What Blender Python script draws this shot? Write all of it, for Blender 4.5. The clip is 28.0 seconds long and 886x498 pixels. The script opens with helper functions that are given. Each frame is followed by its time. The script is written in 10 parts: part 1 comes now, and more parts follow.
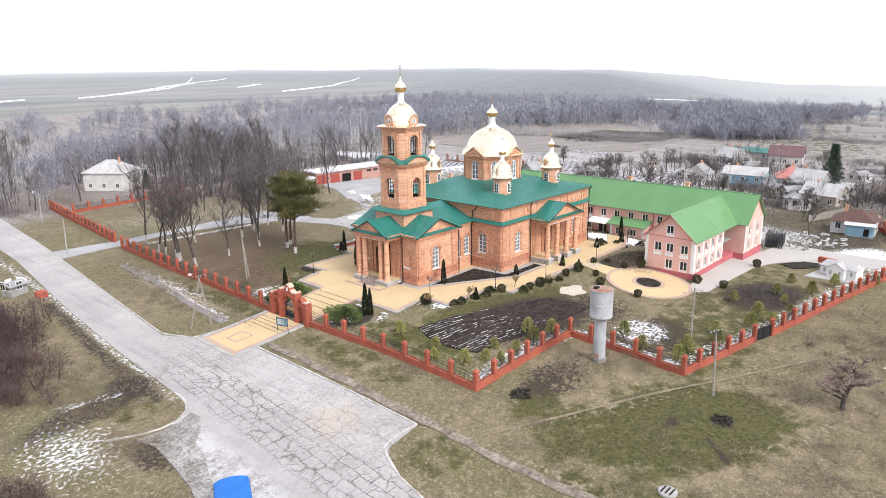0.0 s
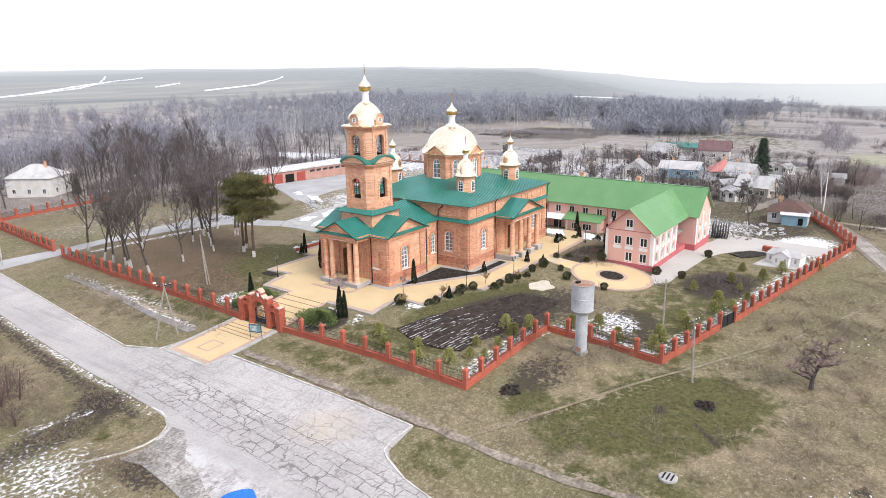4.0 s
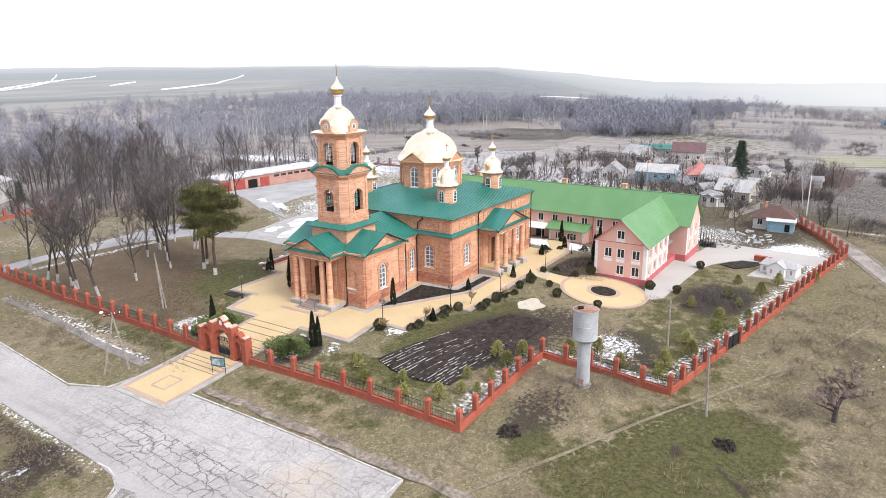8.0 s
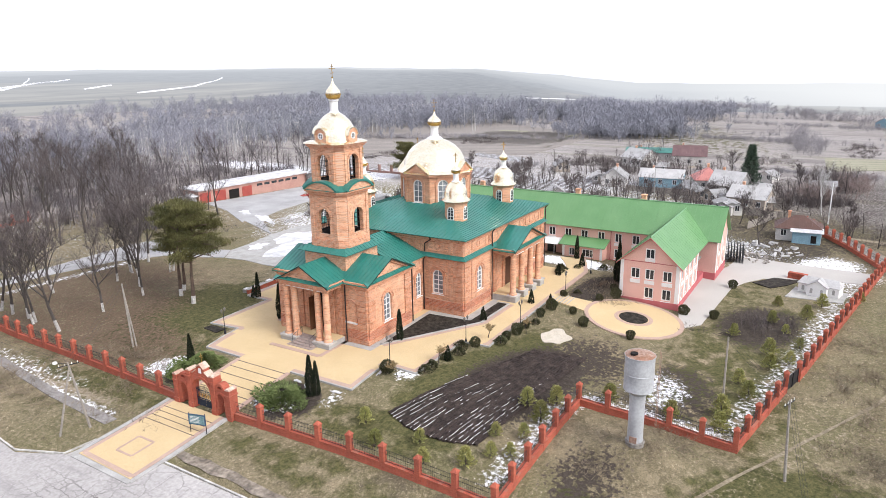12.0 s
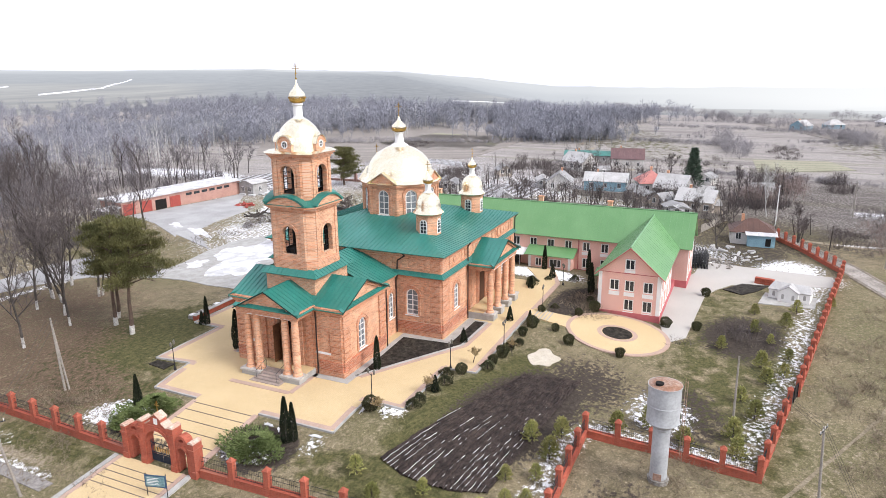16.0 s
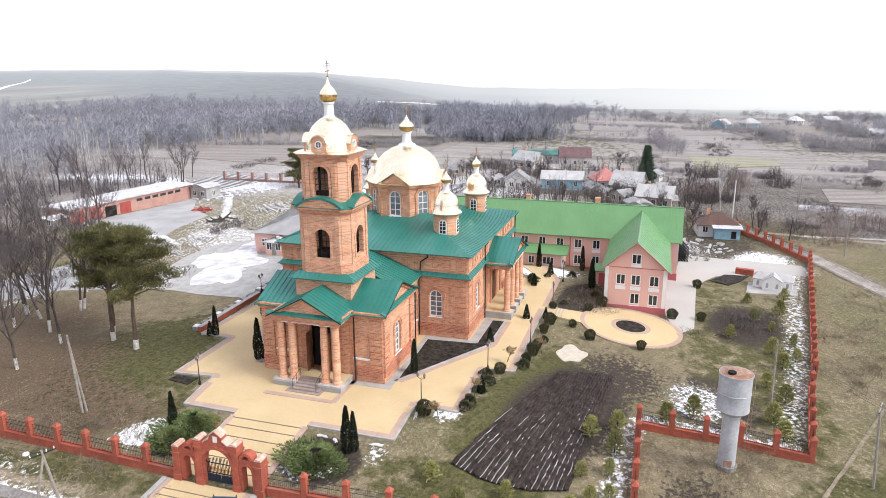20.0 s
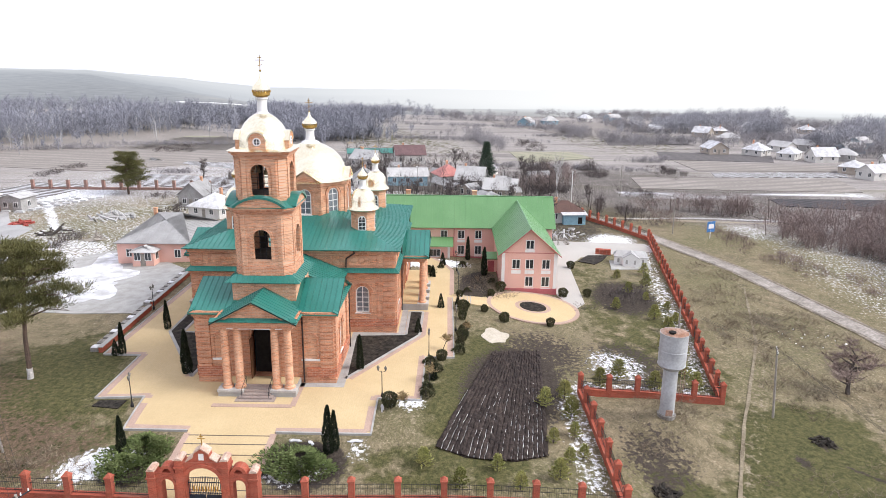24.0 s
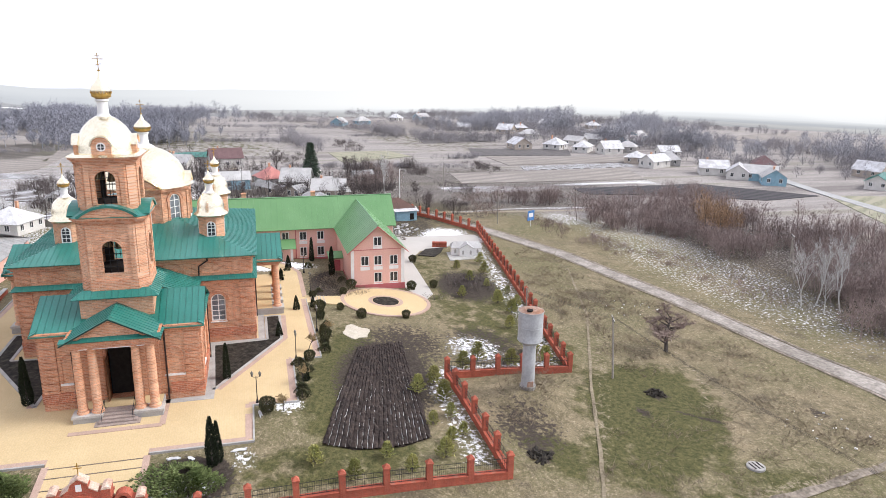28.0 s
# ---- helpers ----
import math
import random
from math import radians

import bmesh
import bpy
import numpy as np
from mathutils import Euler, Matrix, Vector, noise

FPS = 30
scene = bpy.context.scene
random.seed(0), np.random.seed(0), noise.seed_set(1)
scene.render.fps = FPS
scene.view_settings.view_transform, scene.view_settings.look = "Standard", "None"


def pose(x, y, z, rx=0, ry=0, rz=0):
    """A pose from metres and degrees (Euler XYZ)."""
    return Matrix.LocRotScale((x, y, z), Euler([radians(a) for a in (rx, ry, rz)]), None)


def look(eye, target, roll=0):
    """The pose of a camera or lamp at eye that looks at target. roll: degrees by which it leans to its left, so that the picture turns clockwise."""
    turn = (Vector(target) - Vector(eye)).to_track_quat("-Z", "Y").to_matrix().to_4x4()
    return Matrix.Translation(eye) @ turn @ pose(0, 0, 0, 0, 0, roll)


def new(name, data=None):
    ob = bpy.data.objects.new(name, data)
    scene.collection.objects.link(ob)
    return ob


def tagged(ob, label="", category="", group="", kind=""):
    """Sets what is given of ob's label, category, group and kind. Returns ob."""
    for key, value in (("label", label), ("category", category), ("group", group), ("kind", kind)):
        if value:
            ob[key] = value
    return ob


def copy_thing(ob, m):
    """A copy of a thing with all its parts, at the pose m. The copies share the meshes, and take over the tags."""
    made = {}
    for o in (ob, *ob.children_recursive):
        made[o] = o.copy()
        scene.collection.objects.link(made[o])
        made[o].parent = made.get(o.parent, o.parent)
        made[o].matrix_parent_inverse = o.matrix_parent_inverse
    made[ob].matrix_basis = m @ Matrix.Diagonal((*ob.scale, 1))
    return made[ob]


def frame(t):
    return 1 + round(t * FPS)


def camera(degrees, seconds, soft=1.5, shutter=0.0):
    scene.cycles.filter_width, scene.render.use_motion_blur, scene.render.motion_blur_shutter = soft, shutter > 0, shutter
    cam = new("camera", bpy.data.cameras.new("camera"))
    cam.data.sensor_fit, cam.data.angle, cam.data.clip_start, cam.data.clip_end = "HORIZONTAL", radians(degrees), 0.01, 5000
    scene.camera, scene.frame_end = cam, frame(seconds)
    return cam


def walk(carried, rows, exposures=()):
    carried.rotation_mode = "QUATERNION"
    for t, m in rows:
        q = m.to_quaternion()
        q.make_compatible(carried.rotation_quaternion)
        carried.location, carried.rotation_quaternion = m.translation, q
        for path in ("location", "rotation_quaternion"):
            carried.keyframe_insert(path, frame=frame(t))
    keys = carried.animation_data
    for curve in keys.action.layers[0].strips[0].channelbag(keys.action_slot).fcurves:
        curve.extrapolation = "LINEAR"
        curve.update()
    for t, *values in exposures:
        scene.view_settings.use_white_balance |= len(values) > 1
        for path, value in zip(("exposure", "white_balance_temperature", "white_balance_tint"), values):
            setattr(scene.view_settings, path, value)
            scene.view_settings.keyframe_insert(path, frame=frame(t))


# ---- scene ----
cam = camera(66.1, 28.0, soft=0.6)
PATH = [
    (0, (-63.694, -62.293, 29.196), (-62.261, -60.998, 28.679), -0.8),
    (0.5, (-64.124, -61.807, 29.111), (-62.662, -60.544, 28.595), -0.8),
    (1, (-64.769, -61.365, 29.161), (-63.269, -60.148, 28.642), -0.7),
    (1.5, (-65.376, -60.777, 29.232), (-63.836, -59.612, 28.711), -0.8),
    (2, (-65.893, -60.254, 29.294), (-64.334, -59.116, 28.77), -0.7),
    (2.5, (-66.388, -59.653, 29.119), (-64.826, -58.518, 28.599), -0.8),
    (3, (-66.791, -59.173, 29.156), (-65.229, -58.037, 28.635), -0.8),
    (3.5, (-67.072, -58.495, 29.262), (-65.509, -57.362, 28.738), -0.8),
    (5.5, (-66.163, -55.435, 29.308), (-64.596, -54.307, 28.786), -0.8),
    (6, (-65.493, -54.753, 29.465), (-63.926, -53.627, 28.939), -0.8),
    (6.5, (-64.632, -53.881, 29.483), (-63.043, -52.787, 28.957), -0.7),
    (7, (-63.727, -53.016, 29.54), (-62.112, -51.962, 29.011), -0.6),
    (7.5, (-62.829, -52.143, 29.609), (-61.207, -51.1, 29.08), -0.6),
    (8, (-61.769, -51.299, 29.541), (-60.147, -50.255, 29.013), -0.6),
    (8.5, (-60.667, -50.489, 29.422), (-59.04, -49.452, 28.895), -0.7),
    (9, (-59.569, -49.624, 29.486), (-57.934, -48.601, 28.958), -0.6),
    (9.5, (-58.449, -48.749, 29.468), (-56.813, -47.726, 28.941), -0.7),
    (10, (-57.422, -47.705, 29.383), (-55.785, -46.684, 28.858), -0.7),
    (10.5, (-56.631, -46.735, 29.363), (-54.993, -45.714, 28.839), -0.7),
    (11, (-55.625, -45.217, 29.108), (-53.983, -44.201, 28.589), -0.8),
    (11.5, (-54.844, -43.803, 29.235), (-53.2, -42.79, 28.713), -0.8),
    (12, (-54.119, -42.368, 29.348), (-52.468, -41.368, 28.824), -0.8),
    (12.5, (-53.369, -40.978, 29.223), (-51.7, -40.008, 28.701), -0.7),
    (14.5, (-51.256, -37.101, 29.15), (-49.553, -36.187, 28.634), -0.7),
    (15, (-51.01, -36.1, 29.09), (-49.296, -35.209, 28.574), -0.6),
    (15.5, (-50.889, -35.101, 29.174), (-49.153, -34.254, 28.656), -0.6),
    (16, (-50.939, -33.899, 29.194), (-49.181, -33.098, 28.675), -0.4),
    (16.5, (-51.124, -32.677, 29.154), (-49.36, -31.891, 28.635), -0.5),
    (17, (-51.476, -31.524, 29.135), (-49.711, -30.739, 28.617), -0.5),
    (17.5, (-51.884, -30.244, 29.126), (-50.116, -29.465, 28.609), -0.5),
    (18, (-52.222, -28.893, 29.112), (-50.449, -28.127, 28.595), -0.5),
    (18.5, (-52.784, -27.558, 29.101), (-50.99, -26.841, 28.584), -0.5),
    (19, (-53.269, -26.066, 29.011), (-51.452, -25.408, 28.495), -0.3),
    (19.5, (-53.731, -24.612, 28.987), (-51.898, -24.001, 28.471), -0.3),
    (20, (-54.283, -23.028, 28.937), (-52.44, -22.448, 28.42), -0.2),
    (20.5, (-54.81, -21.529, 28.876), (-52.958, -20.978, 28.361), -0.3),
    (21, (-55.372, -20.032, 28.879), (-53.511, -19.509, 28.364), -0.3),
    (21.5, (-55.918, -18.501, 28.843), (-54.05, -18.005, 28.329), -0.3),
    (23.5, (-57.582, -12.171, 28.532), (-55.664, -11.928, 28.018), 0.3),
    (24, (-58.002, -10.489, 28.543), (-56.069, -10.472, 28.029), 0.6),
    (24.5, (-58.276, -9.202, 28.483), (-56.343, -9.25, 27.971), 0.7),
    (25, (-58.614, -7.826, 28.501), (-56.681, -7.876, 27.989), 0.6),
    (25.5, (-58.909, -6.499, 28.444), (-56.977, -6.556, 27.933), 0.6),
    (26, (-59.121, -5.654, 28.525), (-57.191, -5.774, 28.014), 0.6),
    (26.5, (-59.205, -5.444, 28.489), (-57.288, -5.7, 27.981), 0.8),
    (27, (-59.242, -5.44, 28.468), (-57.343, -5.811, 27.96), 0.9),
    (27.5, (-59.38, -5.486, 28.485), (-57.499, -5.938, 27.979), 0.9),
    (28, (-59.312, -5.517, 28.523), (-57.449, -6.039, 28.017), 0.9),
]
walk(cam, [(t, look(eye, target, roll)) for t, eye, target, roll in PATH])

# world: flat white overcast with a weak wide sun
world = bpy.data.worlds.new("world")
scene.world = world
world.use_nodes = True
_nt = world.node_tree
_bg = _nt.nodes["Background"]
_sky = _nt.nodes.new("ShaderNodeTexSky")
_sky.sky_type, _sky.sun_disc = "NISHITA", False
_sky.sun_elevation, _sky.sun_rotation = radians(32), radians(188)
_sky.dust_density = 4.0
_hsv = _nt.nodes.new("ShaderNodeHueSaturation")
_hsv.inputs["Saturation"].default_value = 0.15
_hsv.inputs["Value"].default_value = 0.12
_mix = _nt.nodes.new("ShaderNodeMixRGB")
_mix.inputs[0].default_value = 0.8
_mix.inputs[2].default_value = (0.945, 0.972, 1.15, 1)
_nt.links.new(_sky.outputs[0], _hsv.inputs["Color"])
_nt.links.new(_hsv.outputs[0], _mix.inputs[1])
_nt.links.new(_mix.outputs[0], _bg.inputs[0])
_bg.inputs[1].default_value = 0.86
sun = new("sun", bpy.data.lights.new("sun", "SUN"))
sun.data.energy, sun.data.angle, sun.data.color = 2.1, radians(25), (1, 0.975, 0.95)
sun.matrix_world = look((-12, -80, 74), (0, 0, 0))
scene.view_settings.exposure = 0.66

# ---- materials ----
def mat(name, c1, c2=None, scale=1.5, fine=25.0, rough=0.85, metal=0.0, bump=0.15, rnd=0.0, fvar=0.25, spec=0.18):
    m = bpy.data.materials.new(name)
    m.use_nodes = True
    nt = m.node_tree
    b = nt.nodes["Principled BSDF"]
    b.inputs["Roughness"].default_value = rough
    b.inputs["Metallic"].default_value = metal
    b.inputs["Specular IOR Level"].default_value = spec
    geo = nt.nodes.new("ShaderNodeNewGeometry")
    n1 = nt.nodes.new("ShaderNodeTexNoise")
    n1.inputs["Scale"].default_value = scale
    n1.inputs["Detail"].default_value = 5
    n2 = nt.nodes.new("ShaderNodeTexNoise")
    n2.inputs["Scale"].default_value = fine
    n2.inputs["Detail"].default_value = 3
    for n in (n1, n2):
        nt.links.new(geo.outputs["Position"], n.inputs["Vector"])
    mx = nt.nodes.new("ShaderNodeMixRGB")
    mx.inputs[1].default_value = (*c1, 1)
    mx.inputs[2].default_value = (*(c2 or [v * 0.8 for v in c1]), 1)
    rmp = nt.nodes.new("ShaderNodeMapRange")
    rmp.inputs[1].default_value, rmp.inputs[2].default_value = 0.35, 0.65
    nt.links.new(n1.outputs["Fac"], rmp.inputs[0])
    nt.links.new(rmp.outputs[0], mx.inputs[0])
    hs = nt.nodes.new("ShaderNodeHueSaturation")
    nt.links.new(mx.outputs[0], hs.inputs["Color"])
    vr = nt.nodes.new("ShaderNodeMapRange")
    vr.inputs[1].default_value, vr.inputs[2].default_value = 0.3, 0.7
    vr.inputs[3].default_value, vr.inputs[4].default_value = 1 - fvar, 1 + fvar
    nt.links.new(n2.outputs["Fac"], vr.inputs[0])
    last = vr.outputs[0]
    if rnd:
        oi = nt.nodes.new("ShaderNodeObjectInfo")
        rr = nt.nodes.new("ShaderNodeMapRange")
        rr.inputs[3].default_value, rr.inputs[4].default_value = 1 - rnd, 1 + rnd
        nt.links.new(oi.outputs["Random"], rr.inputs[0])
        mul = nt.nodes.new("ShaderNodeMath")
        mul.operation = "MULTIPLY"
        nt.links.new(last, mul.inputs[0])
        nt.links.new(rr.outputs[0], mul.inputs[1])
        last = mul.outputs[0]
    nt.links.new(last, hs.inputs["Value"])
    nt.links.new(hs.outputs[0], b.inputs["Base Color"])
    if bump:
        bp = nt.nodes.new("ShaderNodeBump")
        bp.inputs["Strength"].default_value = bump
        bp.inputs["Distance"].default_value = 0.03
        nt.links.new(n2.outputs["Fac"], bp.inputs["Height"])
        nt.links.new(bp.outputs[0], b.inputs["Normal"])
    m["_hs"] = hs.name
    return m


def coursed(m, bw, bh, mortar, msize=0.012, tone=0.25, flat=False, strength=1.0):
    """Lays courses of blocks over a material: mortar lines and a tone for each block."""
    nt = m.node_tree
    b, hs = nt.nodes["Principled BSDF"], nt.nodes[m["_hs"]]
    geo = nt.nodes.new("ShaderNodeNewGeometry")
    sep = nt.nodes.new("ShaderNodeSeparateXYZ")
    nt.links.new(geo.outputs["Position"], sep.inputs[0])
    com = nt.nodes.new("ShaderNodeCombineXYZ")
    if flat:
        nt.links.new(sep.outputs[0], com.inputs[0])
        nt.links.new(sep.outputs[1], com.inputs[1])
    else:
        add = nt.nodes.new("ShaderNodeMath")
        nt.links.new(sep.outputs[0], add.inputs[0])
        nt.links.new(sep.outputs[1], add.inputs[1])
        nt.links.new(add.outputs[0], com.inputs[0])
        nt.links.new(sep.outputs[2], com.inputs[1])
    br = nt.nodes.new("ShaderNodeTexBrick")
    br.inputs["Scale"].default_value = 1.0
    br.inputs["Brick Width"].default_value, br.inputs["Row Height"].default_value = bw, bh
    br.inputs["Mortar Size"].default_value, br.inputs["Mortar Smooth"].default_value = msize, 0.3
    br.inputs["Color1"].default_value = (1 - tone,) * 3 + (1,)
    br.inputs["Color2"].default_value = (1 + tone,) * 3 + (1,)
    br.inputs["Mortar"].default_value = (1, 1, 1, 1)
    nt.links.new(com.outputs[0], br.inputs["Vector"])
    mul = nt.nodes.new("ShaderNodeMixRGB")
    mul.blend_type = "MULTIPLY"
    mul.inputs[0].default_value = strength
    nt.links.new(hs.outputs[0], mul.inputs[1])
    nt.links.new(br.outputs["Color"], mul.inputs[2])
    mm = nt.nodes.new("ShaderNodeMixRGB")
    mm.inputs[2].default_value = (*mortar, 1)
    sc = nt.nodes.new("ShaderNodeMath")
    sc.operation = "MULTIPLY"
    sc.inputs[1].default_value = strength
    nt.links.new(br.outputs["Fac"], sc.inputs[0])
    nt.links.new(sc.outputs[0], mm.inputs[0])
    nt.links.new(mul.outputs[0], mm.inputs[1])
    nt.links.new(mm.outputs[0], b.inputs["Base Color"])
    return m


BRICK = coursed(mat("church_brick", (0.55, 0.25, 0.135), (0.64, 0.355, 0.22), 0.9, 9, bump=0.3, fvar=0.22), 0.5, 0.13, (0.62, 0.42, 0.30), 0.02, 0.26, strength=0.95)
BRICKTRIM = coursed(mat("trim_brick", (0.57, 0.275, 0.16), (0.46, 0.19, 0.10), 1.2, 9, bump=0.3, fvar=0.22), 0.5, 0.13, (0.60, 0.41, 0.30), 0.02, 0.26, strength=0.9)
RED = coursed(mat("fence_brick", (0.41, 0.10, 0.06), (0.32, 0.078, 0.05), 1.0, 12, bump=0.3, rnd=0.1), 0.26, 0.085, (0.35, 0.16, 0.11), 0.012, 0.2, strength=0.6)
TEAL = mat("teal_roof_metal", (0.02, 0.15, 0.118), (0.03, 0.185, 0.15), 0.35, 6, rough=0.3, bump=0.05, fvar=0.12, spec=0.55)
GREEN = mat("green_roof_metal", (0.115, 0.255, 0.10), (0.14, 0.285, 0.12), 0.25, 8, rough=0.42, bump=0.05, fvar=0.1, spec=0.5)
GOLD = mat("gold_leaf_metal", (0.96, 0.88, 0.68), (0.92, 0.82, 0.60), 0.8, 5, rough=0.27, metal=1.0, bump=0.05, fvar=0.06)
DARKGOLD = mat("dark_gold_metal", (0.55, 0.35, 0.10), (0.42, 0.25, 0.06), 3, 12, rough=0.35, metal=1.0, bump=0.1)
WHITE = mat("white_paint", (0.80, 0.79, 0.77), (0.74, 0.73, 0.71), 1.2, 12, rough=0.7, bump=0.05, fvar=0.06)
CONC = mat("concrete", (0.42, 0.41, 0.39), (0.33, 0.32, 0.30), 0.8, 14, bump=0.2, fvar=0.15)
ZINC = mat("weathered_zinc", (0.44, 0.45, 0.46), (0.34, 0.345, 0.35), 0.7, 5, rough=0.55, bump=0.12, fvar=0.12)
RUST = mat("rust", (0.27, 0.14, 0.09), (0.36, 0.27, 0.22), 1.5, 8, bump=0.2)
PINK = mat("pink_stucco", (0.76, 0.47, 0.395), (0.70, 0.42, 0.35), 0.4, 10, bump=0.1, fvar=0.08)
SOCLE = mat("crimson_socle", (0.50, 0.15, 0.155), (0.43, 0.12, 0.13), 0.6, 10, bump=0.1, fvar=0.12)
GLASS = mat("dark_window_glass", (0.03, 0.035, 0.04), (0.05, 0.055, 0.06), 0.3, 2, rough=0.08, bump=0, fvar=0.1, spec=0.7)
# base colour lifted to grey for the sky reflected in church panes
SKYGLASS = mat("grey_window_glass", (0.14, 0.16, 0.18), (0.22, 0.24, 0.26), 0.5, 2, rough=0.06, bump=0, fvar=0.1, spec=0.8)
# near black that stands in for the shade inside openings
DARK = mat("dark_interior", (0.015, 0.013, 0.012), (0.02, 0.018, 0.016), 1, 4, bump=0)
IRON = mat("black_iron", (0.02, 0.02, 0.022), (0.03, 0.03, 0.032), 3, 20, rough=0.5, bump=0.05)
ASPH = mat("asphalt", (0.40, 0.395, 0.39), (0.31, 0.305, 0.30), 0.18, 7, bump=0.3, fvar=0.15)
YEL = coursed(mat("yellow_paving", (0.585, 0.452, 0.265), (0.53, 0.405, 0.235), 0.25, 10, bump=0.1, fvar=0.08), 0.2, 0.2, (0.5, 0.36, 0.16), 0.012, 0.06, True, 0.5)
PKP = coursed(mat("pink_paving", (0.47, 0.335, 0.27), (0.41, 0.29, 0.235), 0.4, 10, bump=0.1, fvar=0.1), 0.2, 0.1, (0.36, 0.27, 0.22), 0.01, 0.12, True, 0.6)
SLATE = mat("grey_slate_roof", (0.35, 0.345, 0.34), (0.27, 0.265, 0.26), 0.5, 9, bump=0.2, fvar=0.15)
SOIL = mat("dark_soil", (0.014, 0.012, 0.010), (0.05, 0.043, 0.034), 1.6, 5, bump=1.0, fvar=0.6)
WOODG = mat("grey_wood", (0.32, 0.29, 0.25), (0.25, 0.225, 0.2), 2, 14, bump=0.2)
SNOW = mat("old_snow", (0.76, 0.765, 0.78), (0.47, 0.465, 0.46), 0.55, 4, rough=0.7, bump=0.2, fvar=0.12)


# ---- mesh helpers ----
def part(name, bm, material, parent=None, label=""):
    me = bpy.data.meshes.new(name)
    bmesh.ops.recalc_face_normals(bm, faces=bm.faces)
    bm.to_mesh(me)
    bm.free()
    if material:
        me.materials.append(material)
    ob = new(name, me)
    ob.parent = parent
    if label:
        ob["label"] = label
    return ob


def smooth(ob, angle=40):
    me = ob.data
    me.shade_smooth()
    me.set_sharp_from_angle(angle=radians(angle))
    return ob


def thing(name, label, category, x=0, y=0, z=0, rz=0, group="", kind=""):
    ob = new(name)
    ob.matrix_world = pose(x, y, z, 0, 0, rz)
    return tagged(ob, label, category, group, kind)


def B():
    return bmesh.new()


def bx(bm, x0, x1, y0, y1, z0, z1):
    v = [bm.verts.new((x, y, z)) for z in (z0, z1) for x, y in ((x0, y0), (x1, y0), (x1, y1), (x0, y1))]
    for f in ((0, 3, 2, 1), (4, 5, 6, 7), (0, 1, 5, 4), (1, 2, 6, 5), (2, 3, 7, 6), (3, 0, 4, 7)):
        bm.faces.new([v[i] for i in f])
    return bm


def hull(bm, bottom, top):
    """A closed form between two rings of the same count."""
    a = [bm.verts.new(p) for p in bottom]
    b = [bm.verts.new(p) for p in top]
    n = len(a)
    bm.faces.new(a[::-1])
    bm.faces.new(b)
    for i in range(n):
        bm.faces.new((a[i], a[(i + 1) % n], b[(i + 1) % n], b[i]))
    return bm


def ring(cx, cy, z, r, n, turn=0.0):
    return [(cx + r * math.cos(turn + 2 * math.pi * i / n), cy + r * math.sin(turn + 2 * math.pi * i / n), z) for i in range(n)]


def lathe(bm, cx, cy, prof, n=24, turn=0.0):
    rows = []
    for r, z in prof:
        rows.append([bm.verts.new(p) for p in ring(cx, cy, z, max(r, 0.004), n, turn)])
    for a, b in zip(rows, rows[1:]):
        for i in range(n):
            bm.faces.new((a[i], a[(i + 1) % n], b[(i + 1) % n], b[i]))
    bm.faces.new(rows[0][::-1])
    bm.faces.new(rows[-1])
    return bm


def stick(bm, p, q, r0, r1=None, n=5):
    p, q = Vector(p), Vector(q)
    d = (q - p)
    if d.length < 1e-5:
        return bm
    m = d.to_track_quat("Z", "Y").to_matrix()
    r1 = r0 if r1 is None else r1
    a = [bm.verts.new(p + m @ Vector((r0 * math.cos(2 * math.pi * i / n), r0 * math.sin(2 * math.pi * i / n), 0))) for i in range(n)]
    b = [bm.verts.new(q + m @ Vector((r1 * math.cos(2 * math.pi * i / n), r1 * math.sin(2 * math.pi * i / n), 0))) for i in range(n)]
    for i in range(n):
        bm.faces.new((a[i], a[(i + 1) % n], b[(i + 1) % n], b[i]))
    bm.faces.new(a[::-1])
    bm.faces.new(b)
    return bm


class Face:
    """A vertical plane: u runs along it from (x, y), w out of it, z up."""

    def __init__(self, x, y, ux, uy):
        k = math.hypot(ux, uy)
        self.x, self.y, self.ux, self.uy = x, y, ux / k, uy / k
        self.nx, self.ny = uy / k, -ux / k

    def p(self, u, z, w=0.0):
        return (self.x + u * self.ux + w * self.nx, self.y + u * self.uy + w * self.ny, z)

    def slab(self, bm, pts, w0, w1):
        return hull(bm, [self.p(u, z, w0) for u, z in pts], [self.p(u, z, w1) for u, z in pts])

    def box(self, bm, u0, u1, z0, z1, w0, w1):
        return self.slab(bm, ((u0, z0), (u1, z0), (u1, z1), (u0, z1)), w0, w1)


def arc(uc, zs, r, n=10, a0=180.0, a1=0.0):
    return [(uc + r * math.cos(radians(a0 + (a1 - a0) * i / n)), zs + r * math.sin(radians(a0 + (a1 - a0) * i / n))) for i in range(n + 1)]


def wall(bm, f, u0, u1, z0, z1, thick, holes=()):
    """A wall of the given thickness behind the plane f, with real openings (centre, half width, sill, spring, arched)."""
    at = u0
    for uc, hw, zb, zs, arched in sorted(holes):
        f.box(bm, at, uc - hw, z0, z1, -thick, 0)
        if zb > z0:
            f.box(bm, uc - hw, uc + hw, z0, zb, -thick, 0)
        if arched:
            a = arc(uc, zs, hw, 12)
            for pts in (a[:7], a[6:]):
                f.slab(bm, [*pts, (pts[-1][0], z1), (pts[0][0], z1)], -thick, 0)
        elif zs < z1:
            f.box(bm, uc - hw, uc + hw, zs, z1, -thick, 0)
        at = uc + hw
    f.box(bm, at, u1, z0, z1, -thick, 0)
    return bm


